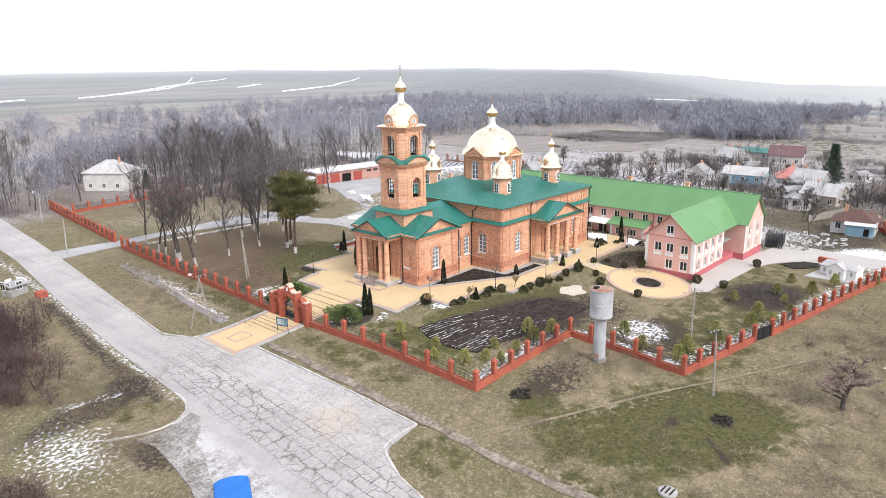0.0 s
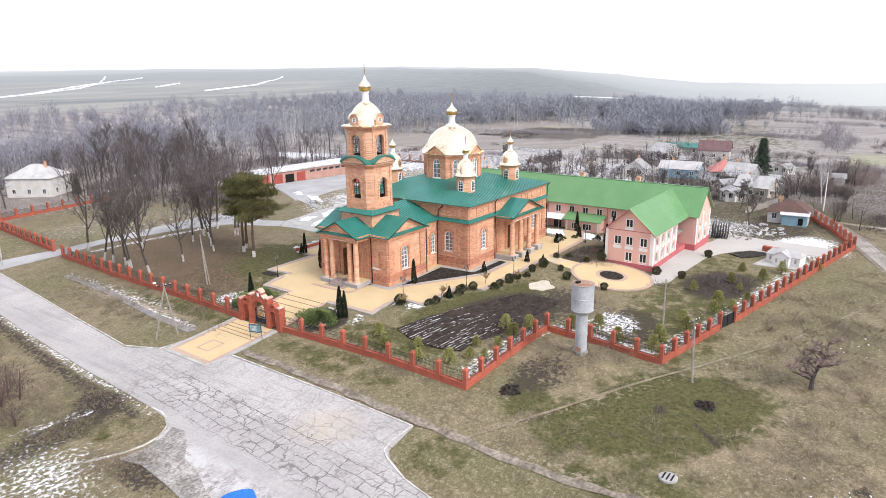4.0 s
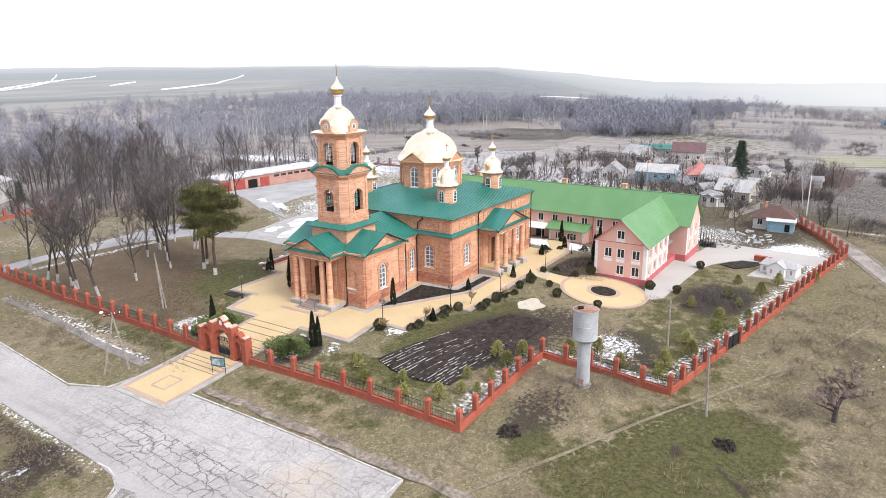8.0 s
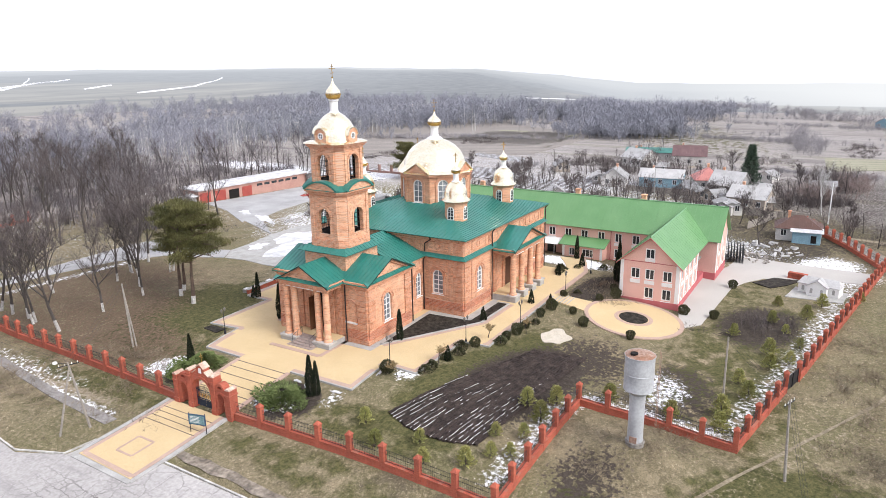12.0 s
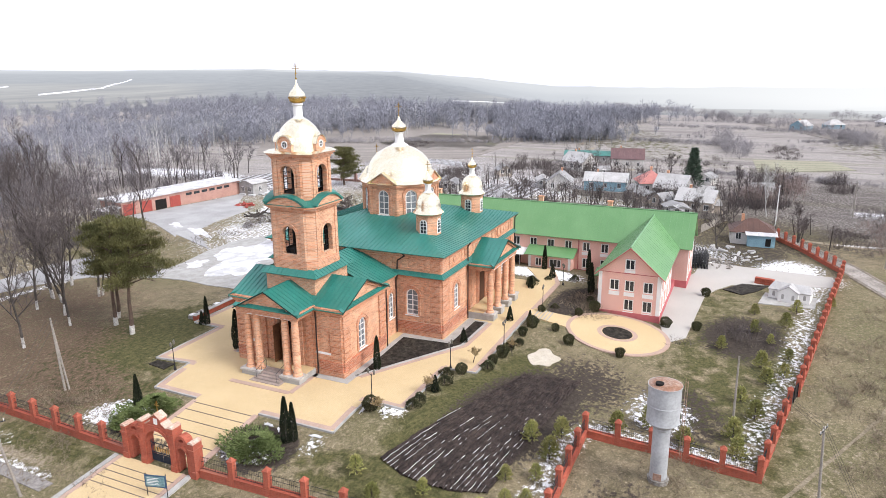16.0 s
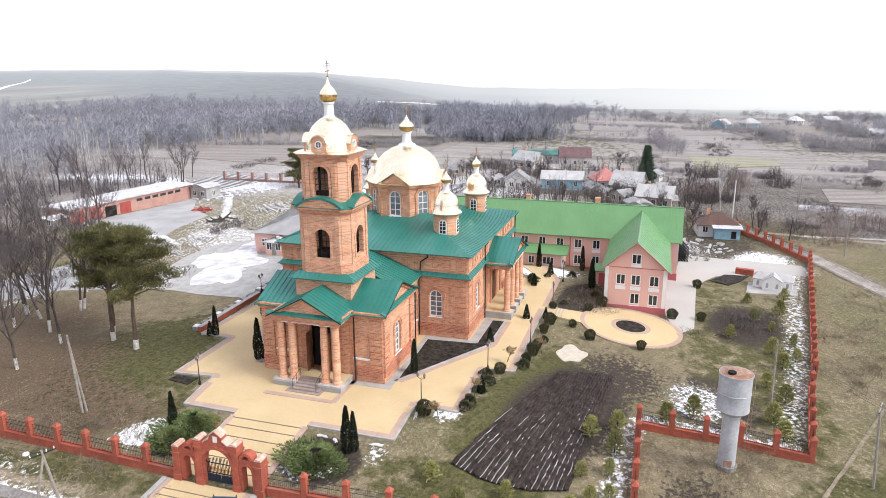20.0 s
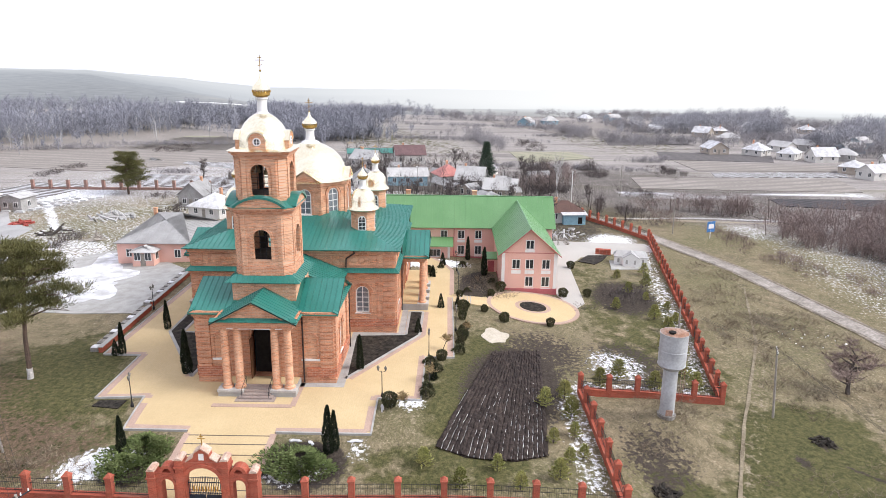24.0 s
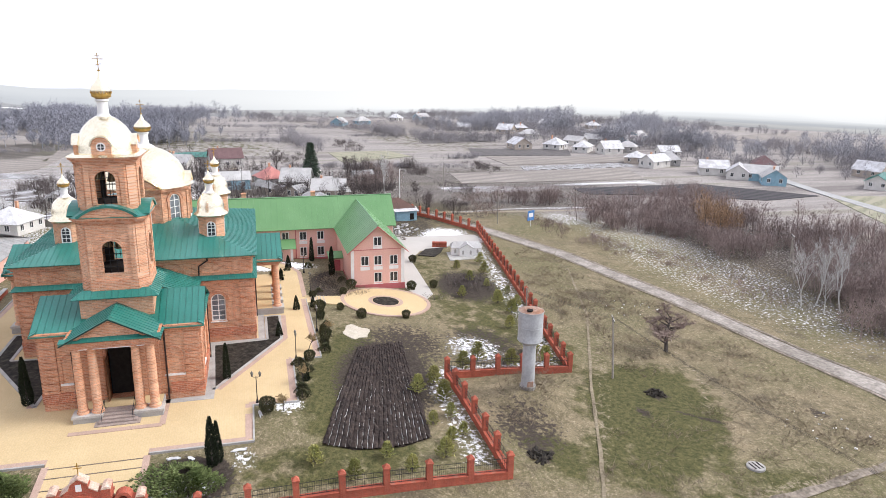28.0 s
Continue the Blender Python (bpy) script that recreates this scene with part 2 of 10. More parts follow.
def band(bm, f, uc, zs, r0, r1, w0, w1, n=12):
    """A half ring round an arch."""
    a, b = arc(uc, zs, r0, n), arc(uc, zs, r1, n)
    for i in range(n):
        f.slab(bm, (a[i], b[i], b[i + 1], a[i + 1]), w0, w1)
    return bm


def window(f, uc, hw, zb, zs, parent, arched=True, deep=0.18, bars=2, rows=4, sill=True, trim=None, name="window"):
    """A white framed window in an opening: frame with glazing bars, pane, sill and, round it, a brick surround."""
    bm = B()
    t = 0.12
    for s in (-1, 1):
        f.box(bm, uc + s * hw - (t if s > 0 else 0), uc + s * hw + (0 if s > 0 else t), zb, zs, -deep, -deep + 0.07)
    f.box(bm, uc - hw + t, uc + hw - t, zb, zb + t, -deep, -deep + 0.07)
    if arched:
        band(bm, f, uc, zs, hw - t, hw, -deep, -deep + 0.07)
        f.box(bm, uc - hw + t, uc + hw - t, zs - 0.03, zs + 0.03, -deep, -deep + 0.06)
        f.box(bm, uc - 0.045, uc + 0.045, zs + 0.03, zs + hw - t, -deep, -deep + 0.06)
    else:
        f.box(bm, uc - hw + t, uc + hw - t, zs - t, zs, -deep, -deep + 0.07)
    for i in range(1, bars):
        u = uc - hw + 2 * hw * i / bars
        f.box(bm, u - 0.045, u + 0.045, zb + t, zs - 0.03, -deep, -deep + 0.06)
    for i in range(1, rows):
        z = zb + (zs - zb) * i / rows
        f.box(bm, uc - hw + t, uc + hw - t, z - 0.035, z + 0.035, -deep + 0.005, -deep + 0.055)
    w = part(name, bm, WHITE, parent, "white window frame with glazing bars")
    bm = B()
    pts = [(uc - hw, zb), (uc + hw, zb), *(arc(uc, zs, hw, 10)[::-1] if arched else ((uc + hw, zs), (uc - hw, zs)))]
    f.slab(bm, pts, -deep - 0.03, -deep - 0.005)
    # arched panes take the glass with the painted sky reflection
    part("pane", bm, SKYGLASS if arched else GLASS, w, "glass with the sky reflection painted in as grey" if arched else "dark glass")
    if sill:
        bm = B()
        f.box(bm, uc - hw - 0.12, uc + hw + 0.12, zb - 0.1, zb - 0.003, -deep + 0.07, 0.12)
        part("window_sill", bm, WHITE, w, "white sill")
    if trim:
        bm = B()
        if arched:
            band(bm, f, uc, zs, hw + 0.02, hw + 0.3, 0, 0.09)
            band(bm, f, uc, zs, hw + 0.3, hw + 0.42, 0, 0.15)
        for s in (-1, 1):
            a, b = sorted((uc + s * (hw + 0.02), uc + s * (hw + 0.3)))
            f.box(bm, a, b, zb, zs, 0, 0.09)
        part("window_surround", bm, trim, w, "brick surround")
    return w


def clip_seam(poly, e, s):
    """The piece of the plane through poly where e . p = s: two points or none."""
    hits = []
    for a, b in zip(poly, poly[1:] + poly[:1]):
        da, db = a @ e - s, b @ e - s
        if (da < 0) != (db < 0):
            hits.append(a + (b - a) * (da / (da - db)))
    return hits[:2] if len(hits) >= 2 else None


def slope(name, pts, material, parent, thick=0.09, pitch=0.55, seam=0.045, label=""):
    """A roof slope: a sheet of some thickness and standing seams that run from its eave (first two points) upwards."""
    P = [Vector(p) for p in pts]
    n = (P[1] - P[0]).cross(P[2] - P[0]).normalized()
    if n.z < 0:
        n = -n
    bm = B()
    hull(bm, [p - n * thick for p in P], P)
    r = part(name, bm, material, parent, label)
    e = (P[1] - P[0]).normalized()
    lo, hi = min(p @ e for p in P), max(p @ e for p in P)
    bm = B()
    k = max(1, round((hi - lo) / pitch))
    for i in range(1, k):
        hit = clip_seam(P, e, lo + (hi - lo) * i / k)
        if hit and (hit[1] - hit[0]).length > 0.2:
            a, b = hit
            hull(bm, [a - e * 0.02, a + e * 0.02, b + e * 0.02, b - e * 0.02], [q + n * seam for q in (a - e * 0.012, a + e * 0.012, b + e * 0.012, b - e * 0.012)])
    if bm.faces:
        part("standing_seams", bm, material, r)["kind"] = "stuff"
    else:
        bm.free()
    return r


def gable_roof(f, u0, u1, zE, zR, depth, over, parent, material, name="roof_slope", back=0.0):
    """Two slopes over a face f whose gable spans u0..u1; they run back by depth from the face."""
    um = (u0 + u1) / 2
    k = (zR - zE) / (um - u0)
    for s, ue in ((0, u0), (1, u1)):
        o = -over if s == 0 else over
        a, b = f.p(ue + o, zE - k * over, over), f.p(ue + o, zE - k * over, -depth)
        c, d = f.p(um, zR, -depth - back), f.p(um, zR, over)
        slope(name, [a, b, c, d] if s == 0 else [b, a, d, c], material, parent)


# ---- the lie of the land ----
def land(x, y):
    x, y = np.asarray(x, float), np.asarray(y, float)
    dx = np.maximum(np.maximum(-4 - x, 0), x - 40)
    dy = np.maximum(np.maximum(-8 - y, 0), (y - 20) * 0.4)
    d = np.hypot(dx, dy)
    z = -3.4 * (1 - np.exp(-(d * d / (d + 4)) / 20))
    z = z + 1.15 * np.exp(-((x + 3.4) ** 2 + (y + 29.9) ** 2) / 14)
    far = np.hypot(x - 20, y - 10)
    t = np.clip((far - 260) / 1500, 0, 1)
    ang = np.degrees(np.arctan2(y - 10, x - 20))
    ridge = np.interp(ang, (-30, 0, 8, 15, 21.5, 28, 40, 60, 90), (-50, -66, -68, -60, -22, 9, 19, 24, 20))
    z = z + t * t * (3 - 2 * t) * ridge
    return z + np.clip((far - 300) / 600, 0, 1) * 1.6 * (np.sin(x / 170 + 1) + np.sin(y / 140) + np.sin((x + y) / 95))


def gz(x, y):
    return float(land(x, y))


def drape(name, pts, material, dz=0.07, step=2.0, skirt=0.14, parent=None, label=""):
    """A sheet with an edge, laid over the land."""
    bm = B()
    bm.faces.new([bm.verts.new((x, y, 0)) for x, y in pts])
    xs, ys = [p[0] for p in pts], [p[1] for p in pts]
    for axis, lo, hi in ((0, min(xs), max(xs)), (1, min(ys), max(ys))):
        k = math.floor(lo / step) + 1
        while k * step < hi:
            co, no = [0, 0, 0], [0, 0, 0]
            co[axis], no[axis] = k * step, 1
            bmesh.ops.bisect_plane(bm, geom=bm.verts[:] + bm.edges[:] + bm.faces[:], plane_co=co, plane_no=no)
            k += 1
    bmesh.ops.recalc_face_normals(bm, faces=bm.faces)
    edge = [e for e in bm.edges if e.is_boundary]
    for v in bm.verts:
        v.co.z = gz(v.co.x, v.co.y) + dz
    made = bmesh.ops.extrude_edge_only(bm, edges=edge)
    for v in made["geom"]:
        if isinstance(v, bmesh.types.BMVert):
            v.co.z -= skirt
    return part(name, bm, material, parent, label)


def kerb(name, pts, w, h, material, parent=None, step=2.5, label=""):
    """A low rim that follows a line over the land."""
    bm = B()
    for (x0, y0), (x1, y1) in zip(pts, pts[1:]):
        length = math.hypot(x1 - x0, y1 - y0)
        k = max(1, round(length / step))
        nx, ny = -(y1 - y0) / length * w / 2, (x1 - x0) / length * w / 2
        for i in range(k):
            a, b = i / k, (i + 1) / k - 0.012 / length
            q = [(x0 + (x1 - x0) * t, y0 + (y1 - y0) * t) for t in (a, b)]
            low = [(q[0][0] + nx, q[0][1] + ny), (q[1][0] + nx, q[1][1] + ny), (q[1][0] - nx, q[1][1] - ny), (q[0][0] - nx, q[0][1] - ny)]
            hull(bm, [(x, y, gz(x, y) - 0.1) for x, y in low], [(x, y, gz(x, y) + h) for x, y in low])
    return part(name, bm, material, parent, label)
# ---- ground ----
def blob(X, Y, cx, cy, rx, ry, turn=0.0, soft=0.35):
    c, s = math.cos(radians(turn)), math.sin(radians(turn))
    u, v = ((X - cx) * c + (Y - cy) * s) / rx, (-(X - cx) * s + (Y - cy) * c) / ry
    return np.clip((1 + soft - np.hypot(u, v)) / (2 * soft), 0, 1)


def trail(X, Y, pts, w, soft=1.0):
    best = np.full(X.shape, 1e9)
    for (x0, y0), (x1, y1) in zip(pts, pts[1:]):
        dx, dy = x1 - x0, y1 - y0
        t = np.clip(((X - x0) * dx + (Y - y0) * dy) / (dx * dx + dy * dy), 0, 1)
        best = np.minimum(best, np.hypot(X - x0 - t * dx, Y - y0 - t * dy))
    return np.clip((w + soft - best) / soft, 0, 1)


def axis_steps(lo, hi, far, step=1.0):
    mid = list(np.arange(lo, hi + 0.01, step))
    out, s, p = [], step, hi
    while p < far:
        s *= 1.12
        p += s
        out.append(p)
    low, s, p = [], step, lo
    while p > -far:
        s *= 1.12
        p -= s
        low.append(p)
    return np.array(low[::-1] + mid + out)


def ground_material():
    m = bpy.data.materials.new("winter_meadow")
    m.use_nodes = True
    nt = m.node_tree
    b = nt.nodes["Principled BSDF"]
    b.inputs["Roughness"].default_value = 0.95
    b.inputs["Specular IOR Level"].default_value = 0.15
    geo = nt.nodes.new("ShaderNodeNewGeometry")

    def noise_at(scale, detail=6, rough=0.6):
        n = nt.nodes.new("ShaderNodeTexNoise")
        n.inputs["Scale"].default_value, n.inputs["Detail"].default_value, n.inputs["Roughness"].default_value = scale, detail, rough
        nt.links.new(geo.outputs["Position"], n.inputs["Vector"])
        return n.outputs["Fac"]

    def span(src, a, b2, c=0.0, d=1.0):
        r = nt.nodes.new("ShaderNodeMapRange")
        for i, v in enumerate((a, b2, c, d)):
            r.inputs[i + 1].default_value = v
        nt.links.new(src, r.inputs[0])
        return r.outputs[0]

    def blend(fac, c1, c2, mode="MIX"):
        x = nt.nodes.new("ShaderNodeMixRGB")
        x.blend_type = mode
        for i, v in ((0, fac), (1, c1), (2, c2)):
            if isinstance(v, (int, float)):
                x.inputs[i].default_value = v
            elif isinstance(v, tuple):
                x.inputs[i].default_value = (*v, 1)
            else:
                nt.links.new(v, x.inputs[i])
        return x.outputs[0]

    def math2(op, a, c):
        x = nt.nodes.new("ShaderNodeMath")
        x.operation = op
        for i, v in enumerate((a, c)):
            if isinstance(v, (int, float)):
                x.inputs[i].default_value = v
            else:
                nt.links.new(v, x.inputs[i])
        return x.outputs[0]

    def cover(name, n, gain=1.2):
        a = nt.nodes.new("ShaderNodeAttribute")
        a.attribute_name = name
        s = math2("ADD", a.outputs["Fac"], math2("MULTIPLY", math2("SUBTRACT", n, 0.5), gain))
        return span(s, 0.42, 0.62)

    big, mid, small, tiny = noise_at(0.05), noise_at(0.5), noise_at(2.4), noise_at(11, 4, 0.7)
    tuft, clump = noise_at(5.0, 5, 0.75), noise_at(1.3, 8, 0.75)
    col = blend(span(mid, 0.34, 0.62), (0.245, 0.197, 0.125), (0.14, 0.117, 0.07))
    col = blend(span(big, 0.42, 0.60), col, (0.145, 0.13, 0.068))
    col = blend(span(small, 0.50, 0.70), col, (0.285, 0.235, 0.157))
    col = blend(span(noise_at(0.16, 9, 0.72), 0.56, 0.66), col, (0.12, 0.10, 0.066))
    col = blend(span(clump, 0.60, 0.68), col, (0.085, 0.07, 0.052))
    col = blend(span(tuft, 0.60, 0.70), col, (0.38, 0.32, 0.235))
    along = nt.nodes.new("ShaderNodeMapping")
    along.inputs["Rotation"].default_value, along.inputs["Scale"].default_value = (0, 0, radians(12)), (0.11, 0.009, 0.1)
    nt.links.new(geo.outputs["Position"], along.inputs["Vector"])
    strips = nt.nodes.new("ShaderNodeTexNoise")
    strips.inputs["Scale"].default_value, strips.inputs["Detail"].default_value, strips.inputs["Roughness"].default_value = 1.0, 5, 0.7
    nt.links.new(along.outputs[0], strips.inputs["Vector"])
    mown = strips.outputs["Fac"]
    # dry straw, its colour also greyed to carry distance haze
    col = blend(cover("straw", clump, 0.9), col, blend(span(mown, 0.56, 0.64), blend(span(mown, 0.36, 0.54), (0.195, 0.175, 0.165), (0.325, 0.298, 0.278)), (0.24, 0.222, 0.185)))
    col = blend(cover("green", mid), col, blend(span(small, 0.35, 0.65), (0.054, 0.056, 0.022), (0.118, 0.108, 0.046)))
    col = blend(cover("litter", small), col, blend(span(small, 0.3, 0.7), (0.066, 0.046, 0.032), (0.175, 0.122, 0.082)))
    col = blend(cover("dirt", small, 1.6), col, blend(span(small, 0.3, 0.7), (0.030, 0.024, 0.020), (0.075, 0.060, 0.048)))
    col = blend(cover("track", small, 1.3), col, blend(span(small, 0.3, 0.7), (0.37, 0.31, 0.225), (0.26, 0.215, 0.16)))
    col = blend(1.0, col, span(tuft, 0.3, 0.7, 0.66, 1.32), "MULTIPLY")
    col = blend(1.0, col, span(tiny, 0.3, 0.7, 0.55, 1.42), "MULTIPLY")
    mixed = math2("ADD", math2("MULTIPLY", small, 0.65), math2("MULTIPLY", tiny, 0.35))
    col = blend(cover("snow", mixed, 2.2), col, (0.80, 0.81, 0.83))
    nt.links.new(col, b.inputs["Base Color"])
    bp = nt.nodes.new("ShaderNodeBump")
    bp.inputs["Strength"].default_value, bp.inputs["Distance"].default_value = 0.7, 0.12
    nt.links.new(mixed, bp.inputs["Height"])
    nt.links.new(bp.outputs[0], b.inputs["Normal"])
    return m


MEADOW = ground_material()
gx, gy = axis_steps(-62, 92, 3200), axis_steps(-92, 130, 3200)
X, Y = np.meshgrid(gx, gy)
Z = land(X, Y)
near = np.clip((200 - np.hypot(X - 10, Y)) / 100, 0, 1)
bumpy = np.sin(X * 0.9 + np.sin(Y * 0.7)) * np.sin(Y * 0.8 + 1.3 * np.sin(X * 0.5)) * 0.035 * near
clear = np.clip(np.maximum(np.abs(X - 15) - 30, np.abs(Y - 3) - 22) / 6, 0, 1)
Z = Z + bumpy * clear - 0.02 - 9 * np.clip((np.hypot(X - 20, Y - 10) - 520) / 80, 0, 1) - 300 * np.clip((np.hypot(X - 20, Y - 10) - 2700) / 400, 0, 1)
gm = bpy.data.meshes.new("ground")
ny_, nx_ = X.shape
idx = np.arange(nx_ * ny_).reshape(ny_, nx_)
quads = np.stack([idx[:-1, :-1], idx[:-1, 1:], idx[1:, 1:], idx[1:, :-1]], -1).reshape(-1, 4)
gm.from_pydata(np.stack([X, Y, Z], -1).reshape(-1, 3).tolist(), [], quads.tolist())
east = np.clip((X - 62) / 30, 0, 1)
COVER = {}
# straw cover grows with distance and brings the painted haze along
COVER["straw"] = 0.75 * np.clip((np.hypot(X - 20, Y - 10) - 74) / 40, 0, 1)
COVER["green"] = np.maximum.reduce([0.85 * blob(X, Y, -7.3, -41.4, 11.6, 7.6, -22, 0.3), 0.7 * blob(X, Y, -14.5, -36, 5.5, 7, 20, 0.35), 0.66 * blob(X, Y, -13.2, -28.6, 4.5, 3, 0, 0.5), 0.55 * blob(X, Y, 8, -38, 8, 3, -10), 0.5 * blob(X, Y, -20, -42, 5, 10),
    0.8 * blob(X, Y, -1, 27, 14, 9, 10, 0.5),
    0.45 * blob(X, Y, 28, -33, 12, 5, -5),
    0.75 * blob(X, Y, 2, -13, 16, 4, -12),
    0.6 * blob(X, Y, 24, -34, 24, 7, -8),
    0.55 * blob(X, Y, -19.2, -9, 2.6, 12), 0.62 * blob(X, Y, -18.2, 20, 1.6, 16), 0.6 * blob(X, Y, -8, 22, 8, 8), 0.55 * blob(X, Y, -40, 1.5, 4, 5), 0.5 * blob(X, Y, -26, -27, 4, 4),
    0.6 * blob(X, Y, -12, -10, 3, 11),
    0.5 * blob(X, Y, 40, -30, 14, 8),
    0.35 * blob(X, Y, -20, 25, 6, 30),
    0.5 * blob(X, Y, 330, 60, 180, 40, 30)])
COVER["green"] = np.maximum.reduce([COVER["green"], 0.45 * blob(X, Y, 300, -90, 120, 40)])
COVER["litter"] = np.maximum.reduce([0.6 * blob(X, Y, 2, 50, 20, 20, 0, 0.6), 0.6 * blob(X, Y, -11, 34, 7, 22), 0.62 * blob(X, Y, -5, 38, 12, 13, 0, 0.5), 0.55 * blob(X, Y, 30, 125, 75, 40, 0, 0.5)])
COVER["dirt"] = np.maximum.reduce([0.66 * blob(X, Y, 11, -21, 7, 6, 0, 0.6),
    0.95 * blob(X, Y, 2, -17, 11, 5, -12),
    0.6 * blob(X, Y, 9, -30, 8, 5),
    0.6 * blob(X, Y, -9, -27.6, 5.5, 3.6, 0, 0.5), 0.9 * blob(X, Y, -8.0, -40.2, 1.1, 0.7), 0.7 * blob(X, Y, -9.5, -44.5, 2.2, 0.5, 40), 0.8 * blob(X, Y, -13.5, -27.0, 1.3, 0.9),
    1.0 * blob(X, Y, -12.2, 0.4, 3.0, 3.4, 0, 0.2), 0.95 * blob(X, Y, -12.6, 13.6, 2.4, 2.4, 0, 0.3), 0.95 * blob(X, Y, 33, -14.6, 6.8, 2.5, -12, 0.2),
    0.8 * blob(X, Y, 33, -35, 8, 5, -10),
    0.7 * blob(X, Y, 33, -15, 6, 3.5),
    0.55 * blob(X, Y, 90, -20, 22, 40),
    0.6 * blob(X, Y, 70, 5, 12, 30),
    0.6 * blob(X, Y, -42, 4, 9, 3, 10)])
COVER["dirt"] = np.maximum.reduce([COVER["dirt"], 0.8 * blob(X, Y, -37.5, 6, 2.5, 3), 0.62 * trail(X, Y, [(-33.4, 40), (-35.6, 20), (-36.6, 8), (-36.9, 1)], 0.5, 1.4), 0.6 * blob(X, Y, -41.5, -9, 2.6, 4), 0.62 * blob(X, Y, 76, -34, 14, 9, -15), 0.6 * blob(X, Y, 56, -21, 8, 5), 0.5 * blob(X, Y, 110, 0, 34, 46),
    0.9 * blob(X, Y, -4.8, -43.4, 1.3, 0.9),
    0.8 * blob(X, Y, -10.8, -46, 0.8, 0.8),
    0.7 * blob(X, Y, -11.5, -57, 1.5, 1),
    0.55 * east * blob(X, Y, 120, -60, 60, 60),
    0.6 * blob(X, Y, 30, -95, 60, 22, -5)])
COVER["track"] = np.maximum.reduce([0.45 * trail(X, Y, [(-20.5, -29.2), (-3, -38.6), (10, -45.1), (24, -51), (45, -56)], 0.2, 1.0),
    0.5 * trail(X, Y, [(-24, -14), (-22, -36), (-20, -60)], 0.2, 1.3),
    0.5 * trail(X, Y, [(-9.5, -46), (-3, -50), (8, -53)], 0.2, 0.9),
    0.35 * trail(X, Y, [(18, -47.3), (5.8, -41.4), (-2.9, -37.1), (-9.7, -34.1), (-14, -32.2), (-17.6, -30.5), (-23, -28)], 0.3, 1.5),
    0.6 * trail(X, Y, [(-20, 16), (-21, 40)], 0.4, 1.5),
    0.7 * trail(X, Y, [(75, -50), (110, -30), (190, 10), (300, 60)], 0.8, 1.5),
    0.6 * trail(X, Y, [(91, -44), (89, -57), (88, -67), (86, -90)], 0.5, 1.6)])
COVER["snow"] = np.maximum.reduce([0.85 * blob(X, Y, -12.4, 16, 1.9, 3.2, 25),
    0.5 * blob(X, Y, 9, -28.5, 4.5, 3.4),
    0.5 * trail(X, Y, [(-13, -21.8), (0, -22), (3.4, -24), (3.6, -35.5)], 0.7, 1.6),
    0.44 * trail(X, Y, [(6, -36.2), (24, -39.6), (45, -42.5), (64, -46)], 1.0, 1.6),
    0.85 * blob(X, Y, 42, -7, 3.2, 6.5),
    0.5 * blob(X, Y, -10.5, -3.4, 1.6, 1.0), 0.5 * blob(X, Y, -14.2, 1.5, 0.8, 2.2),
    0.55 * blob(X, Y, 62, -43, 5, 7, 30),
    0.46 * blob(X, Y, -46.5, -2.5, 5, 7.5, 0, 0.7),
    0.5 * trail(X, Y, [(-32.7, 33), (-34.8, 13), (-35.5, 3), (-35.5, -0.9)], 0.2, 0.9)])
COVER["snow"] = np.maximum.reduce([COVER["snow"], 0.5 * trail(X, Y, [(-44.3, 6.7), (-39.1, 5.3)], 0.4, 0.9),
    0.55 * trail(X, Y, [(-19.2, 44), (-20.7, 26), (-21.2, 14)], 0.3, 0.9),
    0.43 * blob(X, Y, 78, 30, 26, 34),
    0.37 * blob(X, Y, 74, 66, 26, 22),
    0.43 * blob(X, Y, 118, 26, 40, 34),
    0.6 * blob(X, Y, 112, 132, 9, 28),
    0.55 * blob(X, Y, 112, 86, 14, 14),
    0.5 * blob(X, Y, 110, 6, 7, 22),
    0.5 * blob(X, Y, 46, 50, 8, 5, 30)])
COVER["snow"] = np.maximum.reduce([COVER["snow"], 0.6 * trail(X, Y, [(124, -57), (125.5, -82), (124, -103), (123, -122)], 0.9, 1.6), 0.5 * trail(X, Y, [(90, -50), (91.5, -66), (89, -88)], 0.4, 1.4),
    0.6 * trail(X, Y, [(70, 66), (86, 76), (101, 86)], 0.5, 1.5),
    0.5 * blob(X, Y, 70, -42, 5, 5),
    0.34 * blob(X, Y, 40, 120, 50, 40),
    0.32 * blob(X, Y, 150, 80, 70, 50),
    0.3 * blob(X, Y, 10, 80, 26, 14),
    0.36 * blob(X, Y, 40, -78, 50, 12),
    0.45 * trail(X, Y, [(-34.5, 14), (-32.2, 40), (-30.5, 75)], 0.4, 1.5),
    0.4 * blob(X, Y, 48, 52, 20, 12, 20)])
